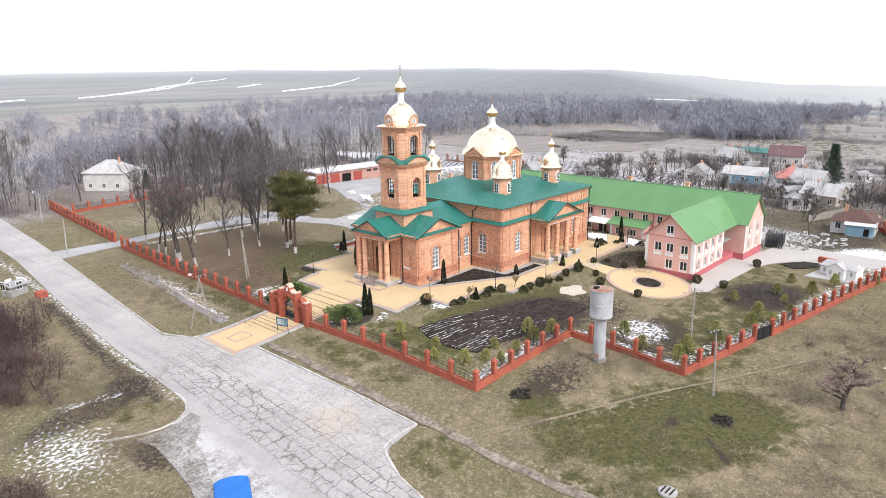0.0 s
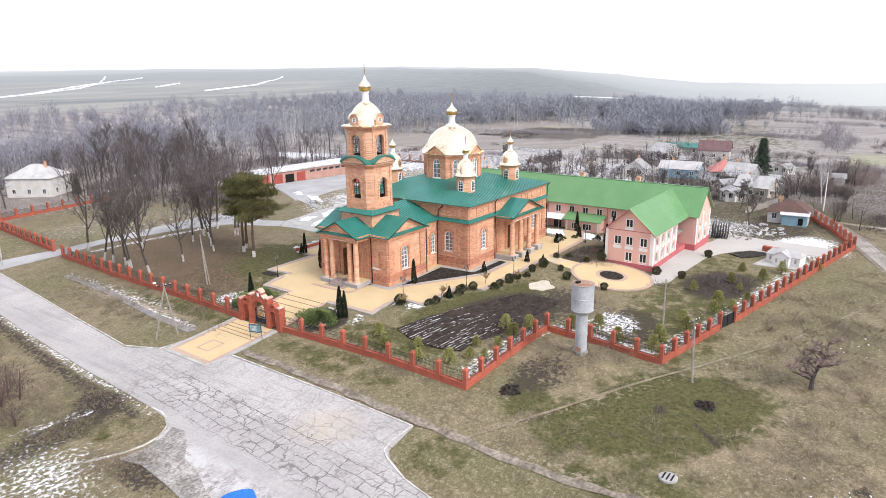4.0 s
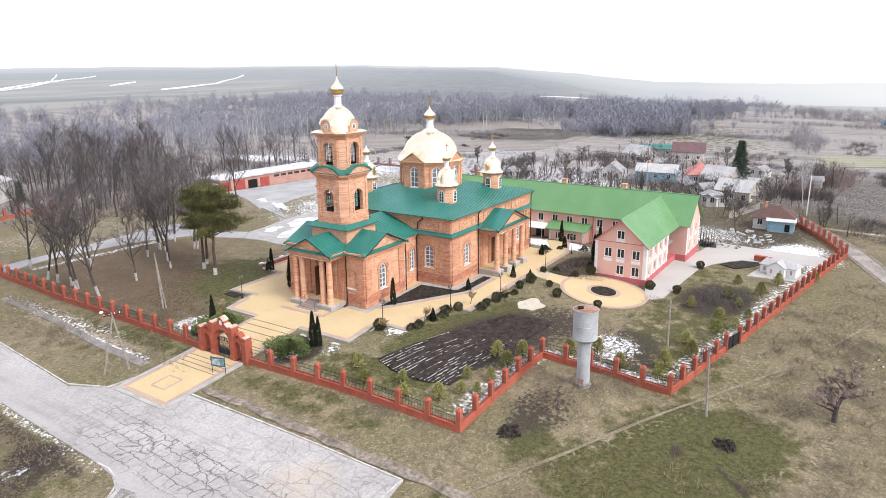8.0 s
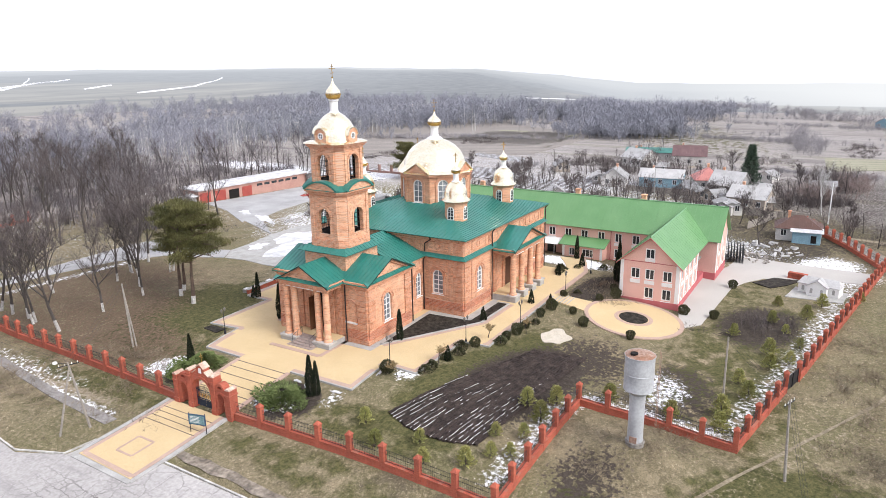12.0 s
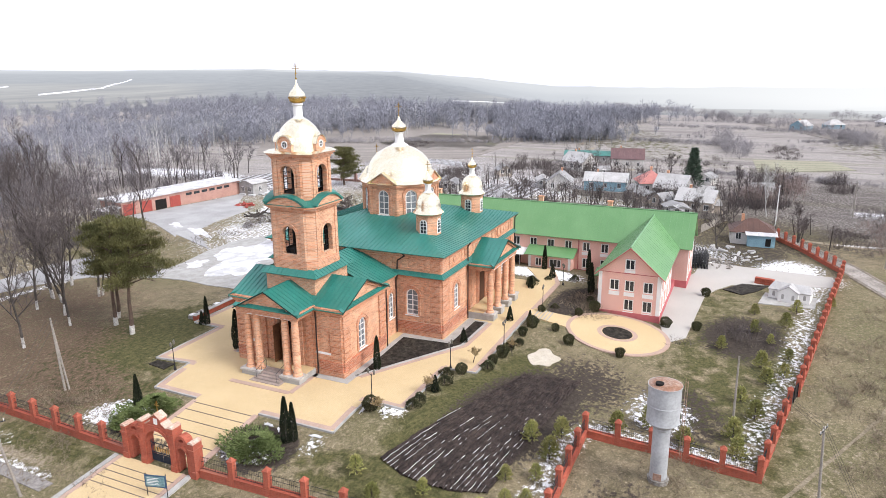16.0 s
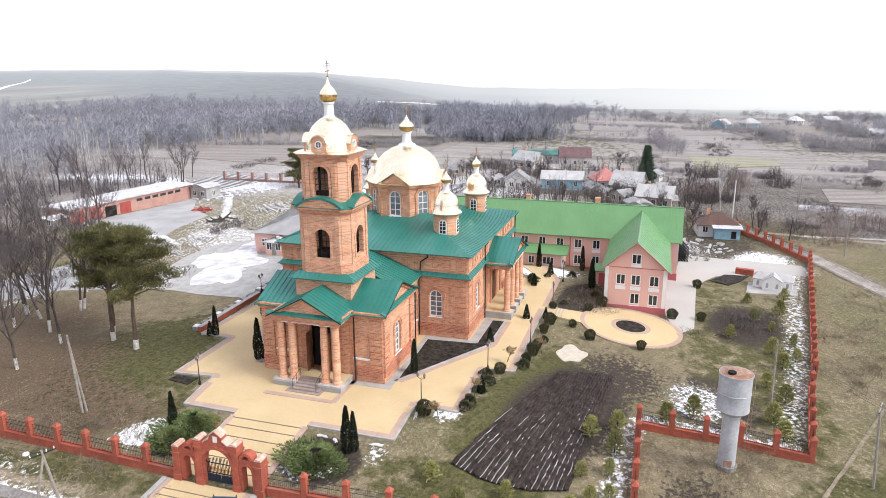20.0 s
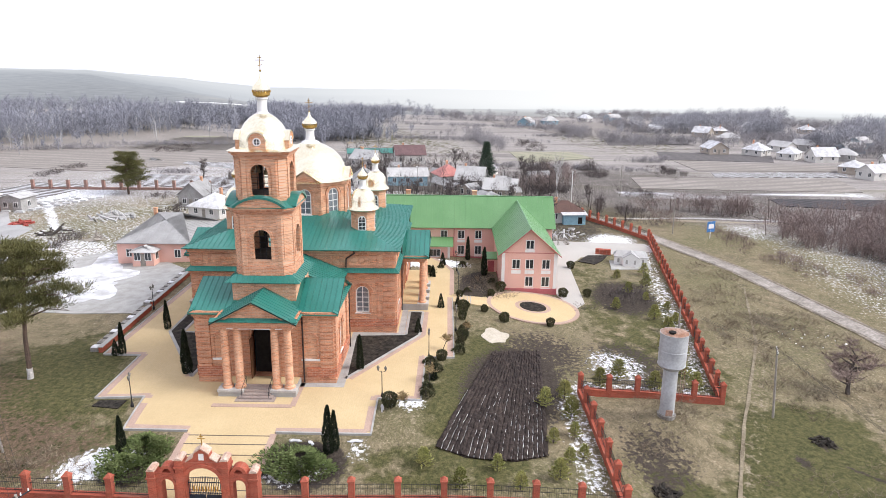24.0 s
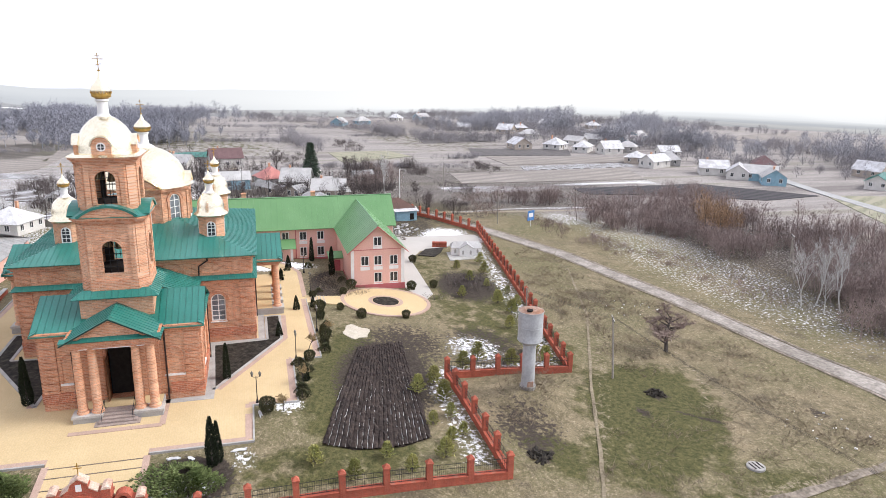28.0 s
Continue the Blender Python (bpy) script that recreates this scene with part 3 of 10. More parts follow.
COVER["snow"] = np.maximum.reduce([COVER["snow"], 0.38 * blob(X, Y, 95, 80, 45, 22),
    0.36 * blob(X, Y, 105, 5, 30, 30),
    0.38 * blob(X, Y, 110, 60, 80, 60),
    0.46 * blob(X, Y, 70, -15, 14, 22), 0.62 * blob(X, Y, 67.5, -41, 6.5, 5, -25), 0.5 * blob(X, Y, 52, 54, 14, 9, 40), 0.44 * blob(X, Y, 66, 64, 12, 6, 20), 0.55 * trail(X, Y, [(100, 44), (108, 10), (112, -20)], 1.0, 3.0), 0.5 * blob(X, Y, 124, 22, 12, 22), 0.42 * blob(X, Y, 78, -72, 8, 5),
    0.5 * trail(X, Y, [(-9, 60), (14, 58), (30, 62)], 0.5, 1.5),
    0.6 * blob(X, Y, -3.7, -7.3, 1.4, 1.6),
    0.42 * blob(X, Y, -13, 1, 1.6, 3),
    0.42 * trail(X, Y, [(-19, 22), (-18.5, 50)], 0.5, 1.2),
    0.4 * blob(X, Y, 118, -72, 5, 22)])
COVER["snow"] = np.maximum.reduce([COVER["snow"], 0.35 * blob(X, Y, 150, -120, 60, 5, 3),
    0.3 * blob(X, Y, 40, -72, 9, 3)])
for key, values in COVER.items():
    att = gm.attributes.new(key, "FLOAT", "POINT")
    att.data.foreach_set("value", values.astype(np.float32).ravel())
gm.materials.append(MEADOW)
gm.shade_smooth()
ground = tagged(new("ground", gm), "dry winter meadow with dirt and patches of old snow", "ground", kind="structure")


def road_material():
    """Old pale asphalt: a smoother driving lane, a belt of broken slabs beside it, wide worn slabs, crumbled edges and dry sand."""
    m = mat("cracked_asphalt", (0.43, 0.408, 0.39), (0.35, 0.331, 0.316), 0.22, 4, bump=0.35, fvar=0.16)
    nt = m.node_tree
    b, hs = nt.nodes["Principled BSDF"], nt.nodes[m["_hs"]]
    geo = nt.nodes.new("ShaderNodeNewGeometry")

    def noise_of(scale, detail=4, src=None):
        n = nt.nodes.new("ShaderNodeTexNoise")
        n.inputs["Scale"].default_value, n.inputs["Detail"].default_value, n.inputs["Roughness"].default_value = scale, detail, 0.65
        nt.links.new(src or geo.outputs["Position"], n.inputs["Vector"])
        return n

    def calc(op, *vals):
        x = nt.nodes.new("ShaderNodeMath")
        x.operation = op
        for k, v in enumerate(vals):
            if isinstance(v, (int, float)):
                x.inputs[k].default_value = v
            else:
                nt.links.new(v, x.inputs[k])
        return x.outputs[0]

    def span(src, a, c, lo=0.0, hi=1.0):
        r = nt.nodes.new("ShaderNodeMapRange")
        for k, v in enumerate((a, c, lo, hi)):
            r.inputs[k + 1].default_value = v
        nt.links.new(src, r.inputs[0])
        return r.outputs[0]

    def blend(fac, a, c, mode="MIX"):
        x = nt.nodes.new("ShaderNodeMixRGB")
        x.blend_type = mode
        for k, v in ((0, fac), (1, a), (2, c)):
            if isinstance(v, (int, float)):
                x.inputs[k].default_value = v
            elif isinstance(v, tuple):
                x.inputs[k].default_value = (*v, 1)
            else:
                nt.links.new(v, x.inputs[k])
        return x.outputs[0]

    bent = blend(1.6, geo.outputs["Position"], noise_of(0.35).outputs["Color"], "ADD")
    bent = blend(0.5, bent, noise_of(1.6).outputs["Color"], "ADD")
    turn = nt.nodes.new("ShaderNodeMapping")
    turn.inputs["Rotation"].default_value = (0, 0, radians(-86))
    nt.links.new(bent, turn.inputs["Vector"])

    def slabs(w, h, gap):
        br = nt.nodes.new("ShaderNodeTexBrick")
        br.inputs["Scale"].default_value = 1.0
        br.inputs["Brick Width"].default_value, br.inputs["Row Height"].default_value = w, h
        br.inputs["Mortar Size"].default_value, br.inputs["Mortar Smooth"].default_value = gap, 0.25
        nt.links.new(turn.outputs[0], br.inputs["Vector"])
        return br.outputs["Fac"]

    vor = nt.nodes.new("ShaderNodeTexVoronoi")
    vor.feature = "DISTANCE_TO_EDGE"
    vor.inputs["Scale"].default_value = 0.55
    nt.links.new(bent, vor.inputs["Vector"])
    net = span(vor.outputs["Distance"], 0.008, 0.04, 1, 0)
    sep = nt.nodes.new("ShaderNodeSeparateXYZ")
    nt.links.new(geo.outputs["Position"], sep.inputs[0])
    across = calc("ADD", calc("MULTIPLY_ADD", sep.outputs[1], -0.06, sep.outputs[0]), 31.6)
    south = span(sep.outputs[1], 14, 2)
    belt = calc("MULTIPLY", span(calc("ABSOLUTE", across), 2.2, 3.6, 1, 0), south)
    east = calc("MULTIPLY", span(across, 1.5, 3.5), south)
    west = calc("MULTIPLY", span(across, -4.2, -5.6), south)
    lane = calc("MULTIPLY", span(across, 0.5, -1.2), span(across, -5.4, -4.4))
    patchy = span(noise_of(0.3, 3).outputs["Fac"], 0.42, 0.58)
    broken = calc("MULTIPLY", slabs(2.1, 1.15, 0.05), calc("MULTIPLY", belt, span(noise_of(0.45, 3).outputs["Fac"], 0.36, 0.5)))
    wide_ = calc("MULTIPLY", slabs(5.6, 4.2, 0.04), calc("MULTIPLY", calc("MAXIMUM", east, belt), span(noise_of(0.2, 2).outputs["Fac"], 0.46, 0.6, 0.05, 0.7)))
    fine_ = calc("MULTIPLY", net, calc("MULTIPLY", calc("MAXIMUM", belt, calc("MULTIPLY", calc("MAXIMUM", east, west), 0.45)), patchy))
    crack = calc("MINIMUM", calc("MAXIMUM", calc("MAXIMUM", broken, wide_), fine_), 0.9)
    col = hs.outputs[0]
    col = blend(calc("MULTIPLY", lane, 0.45), col, (0.34, 0.322, 0.31))
    streak = nt.nodes.new("ShaderNodeMapping")
    streak.inputs["Rotation"].default_value, streak.inputs["Scale"].default_value = (0, 0, radians(-4)), (1.3, 0.06, 1)
    nt.links.new(geo.outputs["Position"], streak.inputs["Vector"])
    worn = noise_of(1.0, 4, streak.outputs[0]).outputs["Fac"]
    col = blend(calc("MULTIPLY", span(worn, 0.55, 0.68), 0.35), col, (0.44, 0.42, 0.40))
    col = blend(calc("MULTIPLY", span(worn, 0.45, 0.33), 0.4), col, (0.235, 0.222, 0.215))
    col = blend(calc("MULTIPLY", west, span(noise_of(0.9, 6).outputs["Fac"], 0.44, 0.54, 0, 0.9)), col, (0.50, 0.49, 0.48))
    col = blend(calc("MULTIPLY", west, span(noise_of(0.7, 6).outputs["Fac"], 0.55, 0.62, 0, 0.75)), col, (0.19, 0.172, 0.155))
    far = nt.nodes.new("ShaderNodeVectorMath")
    far.operation = "DISTANCE"
    far.inputs[1].default_value = (-27.6, -15.6, -3)
    nt.links.new(bent, far.inputs[0])
    sandy = calc("MULTIPLY", span(far.outputs["Value"], 0.8, 4.2, 0.85, 0), span(noise_of(0.6, 5).outputs["Fac"], 0.36, 0.54, 0.25, 1))
    col = blend(sandy, col, (0.44, 0.365, 0.275))
    out = blend(crack, col, (0.15, 0.14, 0.13))
    nt.links.new(out, b.inputs["Base Color"])
    bp = nt.nodes.new("ShaderNodeBump")
    bp.inputs["Strength"].default_value, bp.inputs["Distance"].default_value = 0.7, 0.05
    bp.invert = True
    nt.links.new(crack, bp.inputs["Height"])
    nt.links.new(bp.outputs[0], b.inputs["Normal"])
    return m


CRACKED = road_material()
DUSTY = mat("dusty_broken_asphalt", (0.34, 0.305, 0.27), (0.22, 0.195, 0.168), 0.5, 3, bump=0.5, fvar=0.3)
DIRTROAD = mat("dirty_worn_asphalt", (0.27, 0.25, 0.235), (0.185, 0.17, 0.155), 0.25, 5, bump=0.4, fvar=0.3)
ROAD_E = [(-10, 250), (-18.5, 113.5), (-21.2, 84), (-24.7, 54), (-27, 34.4), (-28.9, 16), (-27, 11.6), (-24.2, 10.8), (-24.0, 3.3), (-24.1, -12), (-24.2, -23.1), (-28.1, -23.6), (-29, -24.4), (-30.5, -27.5), (-31.4, -31), (-34.5, -42), (-44, -80)]
ROAD_W = [(-60, -80), (-48.5, -44), (-42.4, -22), (-40.9, -14.5), (-40.0, -9), (-39.5, -6.2), (-38.4, -5.2), (-36.6, -4.3), (-35.6, -2.2), (-35.2, 0.5), (-34.4, 15), (-32.9, 33), (-31, 50), (-28.6, 70), (-26, 113), (-18, 250)]
tagged(drape("road", ROAD_E + ROAD_W, CRACKED, 0.05, 4.0, 0.1), "old pale grey asphalt road and square, cracked", "road", kind="structure")
tagged(drape("road", [(-23.4, 64), (-22.5, 70.5), (-10.5, 67.4), (-5.6, 67.6), (5.9, 68.2), (20.2, 69.5), (28.4, 66.5), (30, 60), (24, 58), (22.5, 52.8), (24, 47.8), (19.7, 44.6), (18.3, 50.3), (16.9, 56.0), (10.5, 61.1), (2.8, 62.9), (-4.6, 64.1), (-12.5, 63.0)], ASPH, 0.06, 3.0, 0.1), "side lane of grey asphalt", "road", kind="structure")
tagged(drape("road", [(112, -30), (73, -48.2), (49, -56.8), (22, -62.3), (2, -64.8), (-9, -66.6), (-40, -72), (-40, -75), (-9, -69.8), (2, -67.4), (22, -64.9), (49, -59.6), (74, -51.0), (113, -32.6)], DUSTY, 0.05, 4.0, 0.1), "narrow country road of worn asphalt", "road", kind="structure")
LIMED = mat("limewashed_kerb", (0.60, 0.585, 0.55), (0.36, 0.34, 0.31), 1.0, 6, fvar=0.25)
PALEPAVE = mat("pale_concrete_paving", (0.455, 0.43, 0.395), (0.41, 0.385, 0.355), 0.15, 9, bump=0.1, fvar=0.08)
GRIT = mat("dark_gritty_shoulder", (0.33, 0.31, 0.285), (0.21, 0.195, 0.175), 0.6, 4, bump=0.6, fvar=0.45)
for line, wd in (([(-21.2, 84), (-24.6, 54), (-26.9, 34.4), (-28.7, 16.4), (-27, 11.9), (-24.4, 11.3)], 0.14), ([(-23.8, 3.0), (-24.0, -11.4), (-24.1, -23.0), (-26.9, -22.9), (-28.4, -23.3), (-29.2, -24.4), (-30.5, -27.2), (-31.3, -30.8)], 0.14), ([(-43.6, -3.1), (-41.0, -4.6), (-39.5, -5.0), (-37.8, -4.9), (-36.4, -3.9), (-35.6, -2.6), (-35.2, -1.2), (-35.2, 1.0)], 0.12)):
    tagged(kerb("kerb", line, wd, 0.12, LIMED), "limewashed concrete kerb stones", "kerb", kind="structure")
tagged(drape("shoulder", [(-36.2, -4.5), (-36.0, -6.2), (-37.2, -8.2), (-38.6, -9.8), (-39.2, -12.6), (-40.2, -14.8), (-41.2, -18.0), (-42.4, -20), (-43.2, -19), (-42.2, -15.5), (-41.6, -11.5), (-41.2, -7.5), (-41.8, -5.2), (-39.6, -5.5), (-37.8, -5.3)], GRIT, 0.075, 2.0, 0.1), "dark gritty broken asphalt beside the square", "road edge", kind="structure")
BROKEN = mat("broken_brown_asphalt", (0.27, 0.23, 0.185), (0.15, 0.125, 0.10), 0.7, 3, bump=0.6, fvar=0.4)
TRODDEN = mat("trodden_soil", (0.255, 0.215, 0.15), (0.19, 0.155, 0.105), 0.9, 4, bump=0.4, fvar=0.3)


def ribbon(name, pts, w, material, label, cat, seed, dz=0.03):
    """A narrow way of uneven width over the land."""
    r2 = random.Random(seed)
    line = []
    for (x0, y0), (x1, y1) in zip(pts, pts[1:]):
        n = max(1, round(math.hypot(x1 - x0, y1 - y0) / 1.6))
        line += [(x0 + (x1 - x0) * k / n, y0 + (y1 - y0) * k / n) for k in range(n)]
    line.append(pts[-1])
    left, right = [], []
    for k, (x, y) in enumerate(line):
        ax, ay = line[max(k - 1, 0)]
        bx_, by_ = line[min(k + 1, len(line) - 1)]
        d = math.hypot(bx_ - ax, by_ - ay)
        nx, ny = -(by_ - ay) / d, (bx_ - ax) / d
        left.append((x + nx * w * r2.uniform(0.3, 0.65), y + ny * w * r2.uniform(0.3, 0.65)))
        right.append((x - nx * w * r2.uniform(0.3, 0.65), y - ny * w * r2.uniform(0.3, 0.65)))
    bm = B()
    rows = [[bm.verts.new((x, y, gz(x, y) + dz)) for x, y in pair] for pair in zip(left, right)]
    for p, q in zip(rows, rows[1:]):
        bm.faces.new((p[0], p[1], q[1], q[0]))
    return tagged(part(name, bm, material), label, cat, kind="structure")


ribbon("footpath", [(-22.4, 2.9), (-22.8, -8), (-23.2, -18), (-23.2, -25), (-23.4, -32), (-23.1, -38), (-21.8, -48), (-19.5, -60)], 1.0, BROKEN, "narrow broken asphalt footpath behind the kerb", "path", 51, 0.05)
ribbon("footpath", [(40, -55), (18, -47.3), (5.8, -41.4), (-2.9, -37.1), (-9.7, -34.1), (-14, -32.2), (-17.6, -30.5), (-22.8, -28)], 0.32, TRODDEN, "thin trodden path through the meadow", "path", 52, 0.05)
for seed_, line in ((53, [(112, -29.7), (73, -47.8), (49, -56.4), (22, -61.9), (2, -64.4), (-9, -66.2), (-40, -71.6)]), (54, [(113, -32.9), (74, -51.4), (49, -60.0), (22, -65.3), (2, -67.8), (-9, -70.2), (-40, -75.4)])):
    ribbon("road_edge", line, 0.55, BROKEN, "dark muddy edge of the country road", "road edge", seed_, 0.06)
tagged(drape("footpath", [(-19.5, 50), (-20.5, 35), (-22.0, 22.8), (-22.6, 12.9), (-21.5, 12.7), (-21.0, 22.9), (-19.5, 35), (-18.5, 50)], DIRTROAD, 0.05, 2.0, 0.1), "narrow old asphalt footpath along the fence", "path", kind="structure")
tagged(drape("parking_lot", [(18.3, 27.2), (36, 27), (40, 31), (52, 45), (44, 50), (36, 50), (28, 48), (24, 47.6), (19.7, 44.4), (19.8, 40), (18.7, 34.5)], CONC, 0.06, 3.0, 0.1), "wide pale concrete yard behind the church", "yard", kind="structure")
tagged(drape("parking_lot", [(36, 50), (44, 66), (42, 64), (51, 79), (55.5, 91.5), (90, 88), (78, 80), (71, 71), (58, 68.5), (47, 64)], ASPH, 0.065, 3.0, 0.1), "grey asphalt yard before the garages", "yard", kind="structure")
tagged(drape("driveway", [(26, -27), (31.5, -25.6), (47, -24.8), (58, -27.5), (66, -28), (66, -47), (60, -47), (58, -40), (54, -33), (50, -31), (46, -29.8), (29, -28.9)], PALEPAVE, 0.06, 3.0, 0.1), "pale concrete driveway beside the house", "driveway", kind="structure")
# ---- the church ----
AX = 6.4
church = thing("church", "orange brick church with teal metal roofs and gilded domes", "church", 0, 0, 0)


def hip_cap(name, x0, x1, y0, y1, zE, ix0, ix1, iy0, iy1, zI, parent):
    """Four slopes from an eave rectangle up to a smaller rectangle."""
    E4 = [(x0, y0, zE), (x1, y0, zE), (x1, y1, zE), (x0, y1, zE)]
    I4 = [(ix0, iy0, zI), (ix1, iy0, zI), (ix1, iy1, zI), (ix0, iy1, zI)]
    for i in range(4):
        j = (i + 1) % 4
        slope(name, [E4[i], E4[j], I4[j], I4[i]], TEAL, parent)


def sides(x0, x1, y0, y1):
    """The four outward faces of a rectangle: south, east, north, west, with their lengths."""
    return [(Face(x0, y0, 1, 0), x1 - x0), (Face(x1, y0, 0, 1), y1 - y0), (Face(x1, y1, -1, 0), x1 - x0), (Face(x0, y1, 0, -1), y1 - y0)]


def cornice(x0, x1, y0, y1, rows):
    for z0, z1, o in rows:
        t = 0.25
        bm = B()
        bx(bm, x0 - o, x1 + o, y0 - o, y0 - o + t + o, z0, z1)
        bx(bm, x0 - o, x1 + o, y1 - t, y1 + o, z0, z1)
        bx(bm, x0 - o, x0 + t, y0 + t, y1 - t, z0, z1)
        bx(bm, x1 - t, x1 + o, y0 + t, y1 - t, z0, z1)
        part("cornice_course", bm, BRICKTRIM, church, "stepped brick cornice")


def quoin(f, u0, u1, z0, z1, parent, w=0.16):
    """A pilaster of stacked brick blocks with recessed joints."""
    n = round((z1 - z0) / 0.62)
    h = (z1 - z0) / n
    for i in range(n):
        bm = B()
        f.box(bm, u0, u1, z0 + i * h + 0.05, z0 + (i + 1) * h - 0.05, 0, w)
        part("rusticated_block", bm, BRICKTRIM, parent)
    bm = B()
    f.box(bm, u0 + 0.05, u1 - 0.05, z0, z1, 0, w * 0.4)
    part("pilaster_core", bm, BRICK, parent)


# main block
MX0, MX1, MY0, MY1 = 12.7, 36.5, -4.7, 17.5
main = part("main_hall", bx(B(), MX0 - 0.12, MX1 + 0.12, MY0 - 0.12, MY1 + 0.12, -0.6, 0.75), BRICKTRIM, church, "brick plinth")
holes = {"S": [(4.0, 0.74, 2.4, 4.7, True), (19.8, 0.74, 2.4, 4.7, True)], "E": [], "N": [(4.0, 0.74, 2.4, 4.7, True), (19.8, 0.74, 2.4, 4.7, True)], "W": [(3.6, 0.74, 2.4, 4.7, True), (18.6, 0.74, 2.4, 4.7, True)]}
for (f, n), key in zip(sides(MX0, MX1, MY0, MY1), "SENW"):
    bm = B()
    wall(bm, f, 0.5 if key in "EW" else 0, n - (0.5 if key in "EW" else 0), 0.75, 9.35, 0.5, holes[key])
    w = part("wall", bm, BRICK, church, "orange brick wall")
    for uc, hw, zb, zs, a in holes[key]:
        window(f, uc, hw, zb, zs, church, trim=BRICKTRIM)
    for u0, u1 in ((0.05, 1.35), (n - 1.35, n - 0.05)):
        quoin(f, u0, u1, 0.75, 6.7, w)
        bm = B()
        f.box(bm, u0, u1, 7.7, 9.0, 0, 0.09)
        part("frieze_block", bm, BRICKTRIM, w)
    for uc in np.linspace(3.6, n - 3.6, 6 if n > 23 else 5):
        bm = B()
        a = [(uc + 0.42 * math.cos(k * math.pi / 8), 8.35 + 0.42 * math.sin(k * math.pi / 8)) for k in range(17)]
        c = [(uc + 0.3 * math.cos(k * math.pi / 8), 8.35 + 0.3 * math.sin(k * math.pi / 8)) for k in range(17)]
        for k in range(16):
            f.slab(bm, (c[k], a[k], a[k + 1], c[k + 1]), 0, 0.07)
        part("frieze_roundel", bm, BRICKTRIM, w)
        bm = B()
        f.box(bm, uc - 1.55, uc - 1.35, 7.75, 8.95, 0, 0.05)
        part("frieze_pilaster", bm, BRICKTRIM, w)
    for u in np.linspace(2.0, n - 2.0, 4):
        if key in "SN" and 5 < u < n - 5:
            continue
        bm = B()
        f.box(bm, u - 0.12, u + 0.12, 0.75, 6.7, 0, 0.06)
        part("pilaster_strip", bm, BRICKTRIM, w)
    for z in (1.6, 2.3, 5.9):
        bm = B()
        f.box(bm, 1.4, n - 1.4, z, z + 0.1, 0, 0.045)
        part("string_course", bm, BRICKTRIM, w)
cornice(MX0, MX1, MY0, MY1, ((6.7, 6.9, 0.16), (6.9, 7.08, 0.3), (9.1, 9.35, 0.2), (9.35, 9.6, 0.4)))
hip_cap("ledge_roof", MX0 - 0.5, MX1 + 0.5, MY0 - 0.5, MY1 + 0.5, 7.1, MX0 - 0.02, MX1 + 0.02, MY0 - 0.02, MY1 + 0.02, 7.5, church)
hip_cap("roof_slope", MX0 - 0.65, MX1 + 0.65, MY0 - 0.65, MY1 + 0.65, 9.62, 21.6, 27.6, 3.4, 9.4, 12.0, church)
# drum and great dome
DX = 24.6


def octagon_tower(cx, cy, R, z0, z1, holes, parent, thick, trim=True):
    """Eight brick walls with arched windows; returns the faces."""
    ap = R * math.cos(math.pi / 8)
    side = 2 * R * math.sin(math.pi / 8)
    out = []
    for i in range(8):
        a = i * math.pi / 4
        nx, ny = math.cos(a), math.sin(a)
        f = Face(cx + ap * nx + ny * side / 2, cy + ap * ny - nx * side / 2, -ny, nx)
        bm = B()
        h = [(side / 2, *holes, True)] if holes else []
        wall(bm, f, 0, side, z0, z1, thick, h)
        if trim:
            for u0, u1 in ((0.0, 0.22), (side - 0.22, side)):
                f.box(bm, u0, u1, z0, z1, 0, 0.1)
        part("drum_wall", bm, BRICK, parent, "orange brick wall of the drum")
        if holes:
            window(f, side / 2, holes[0], holes[1], holes[2], parent, trim=BRICKTRIM if trim else None, rows=3, sill=True, deep=0.12)
        out.append((f, side))
    return out


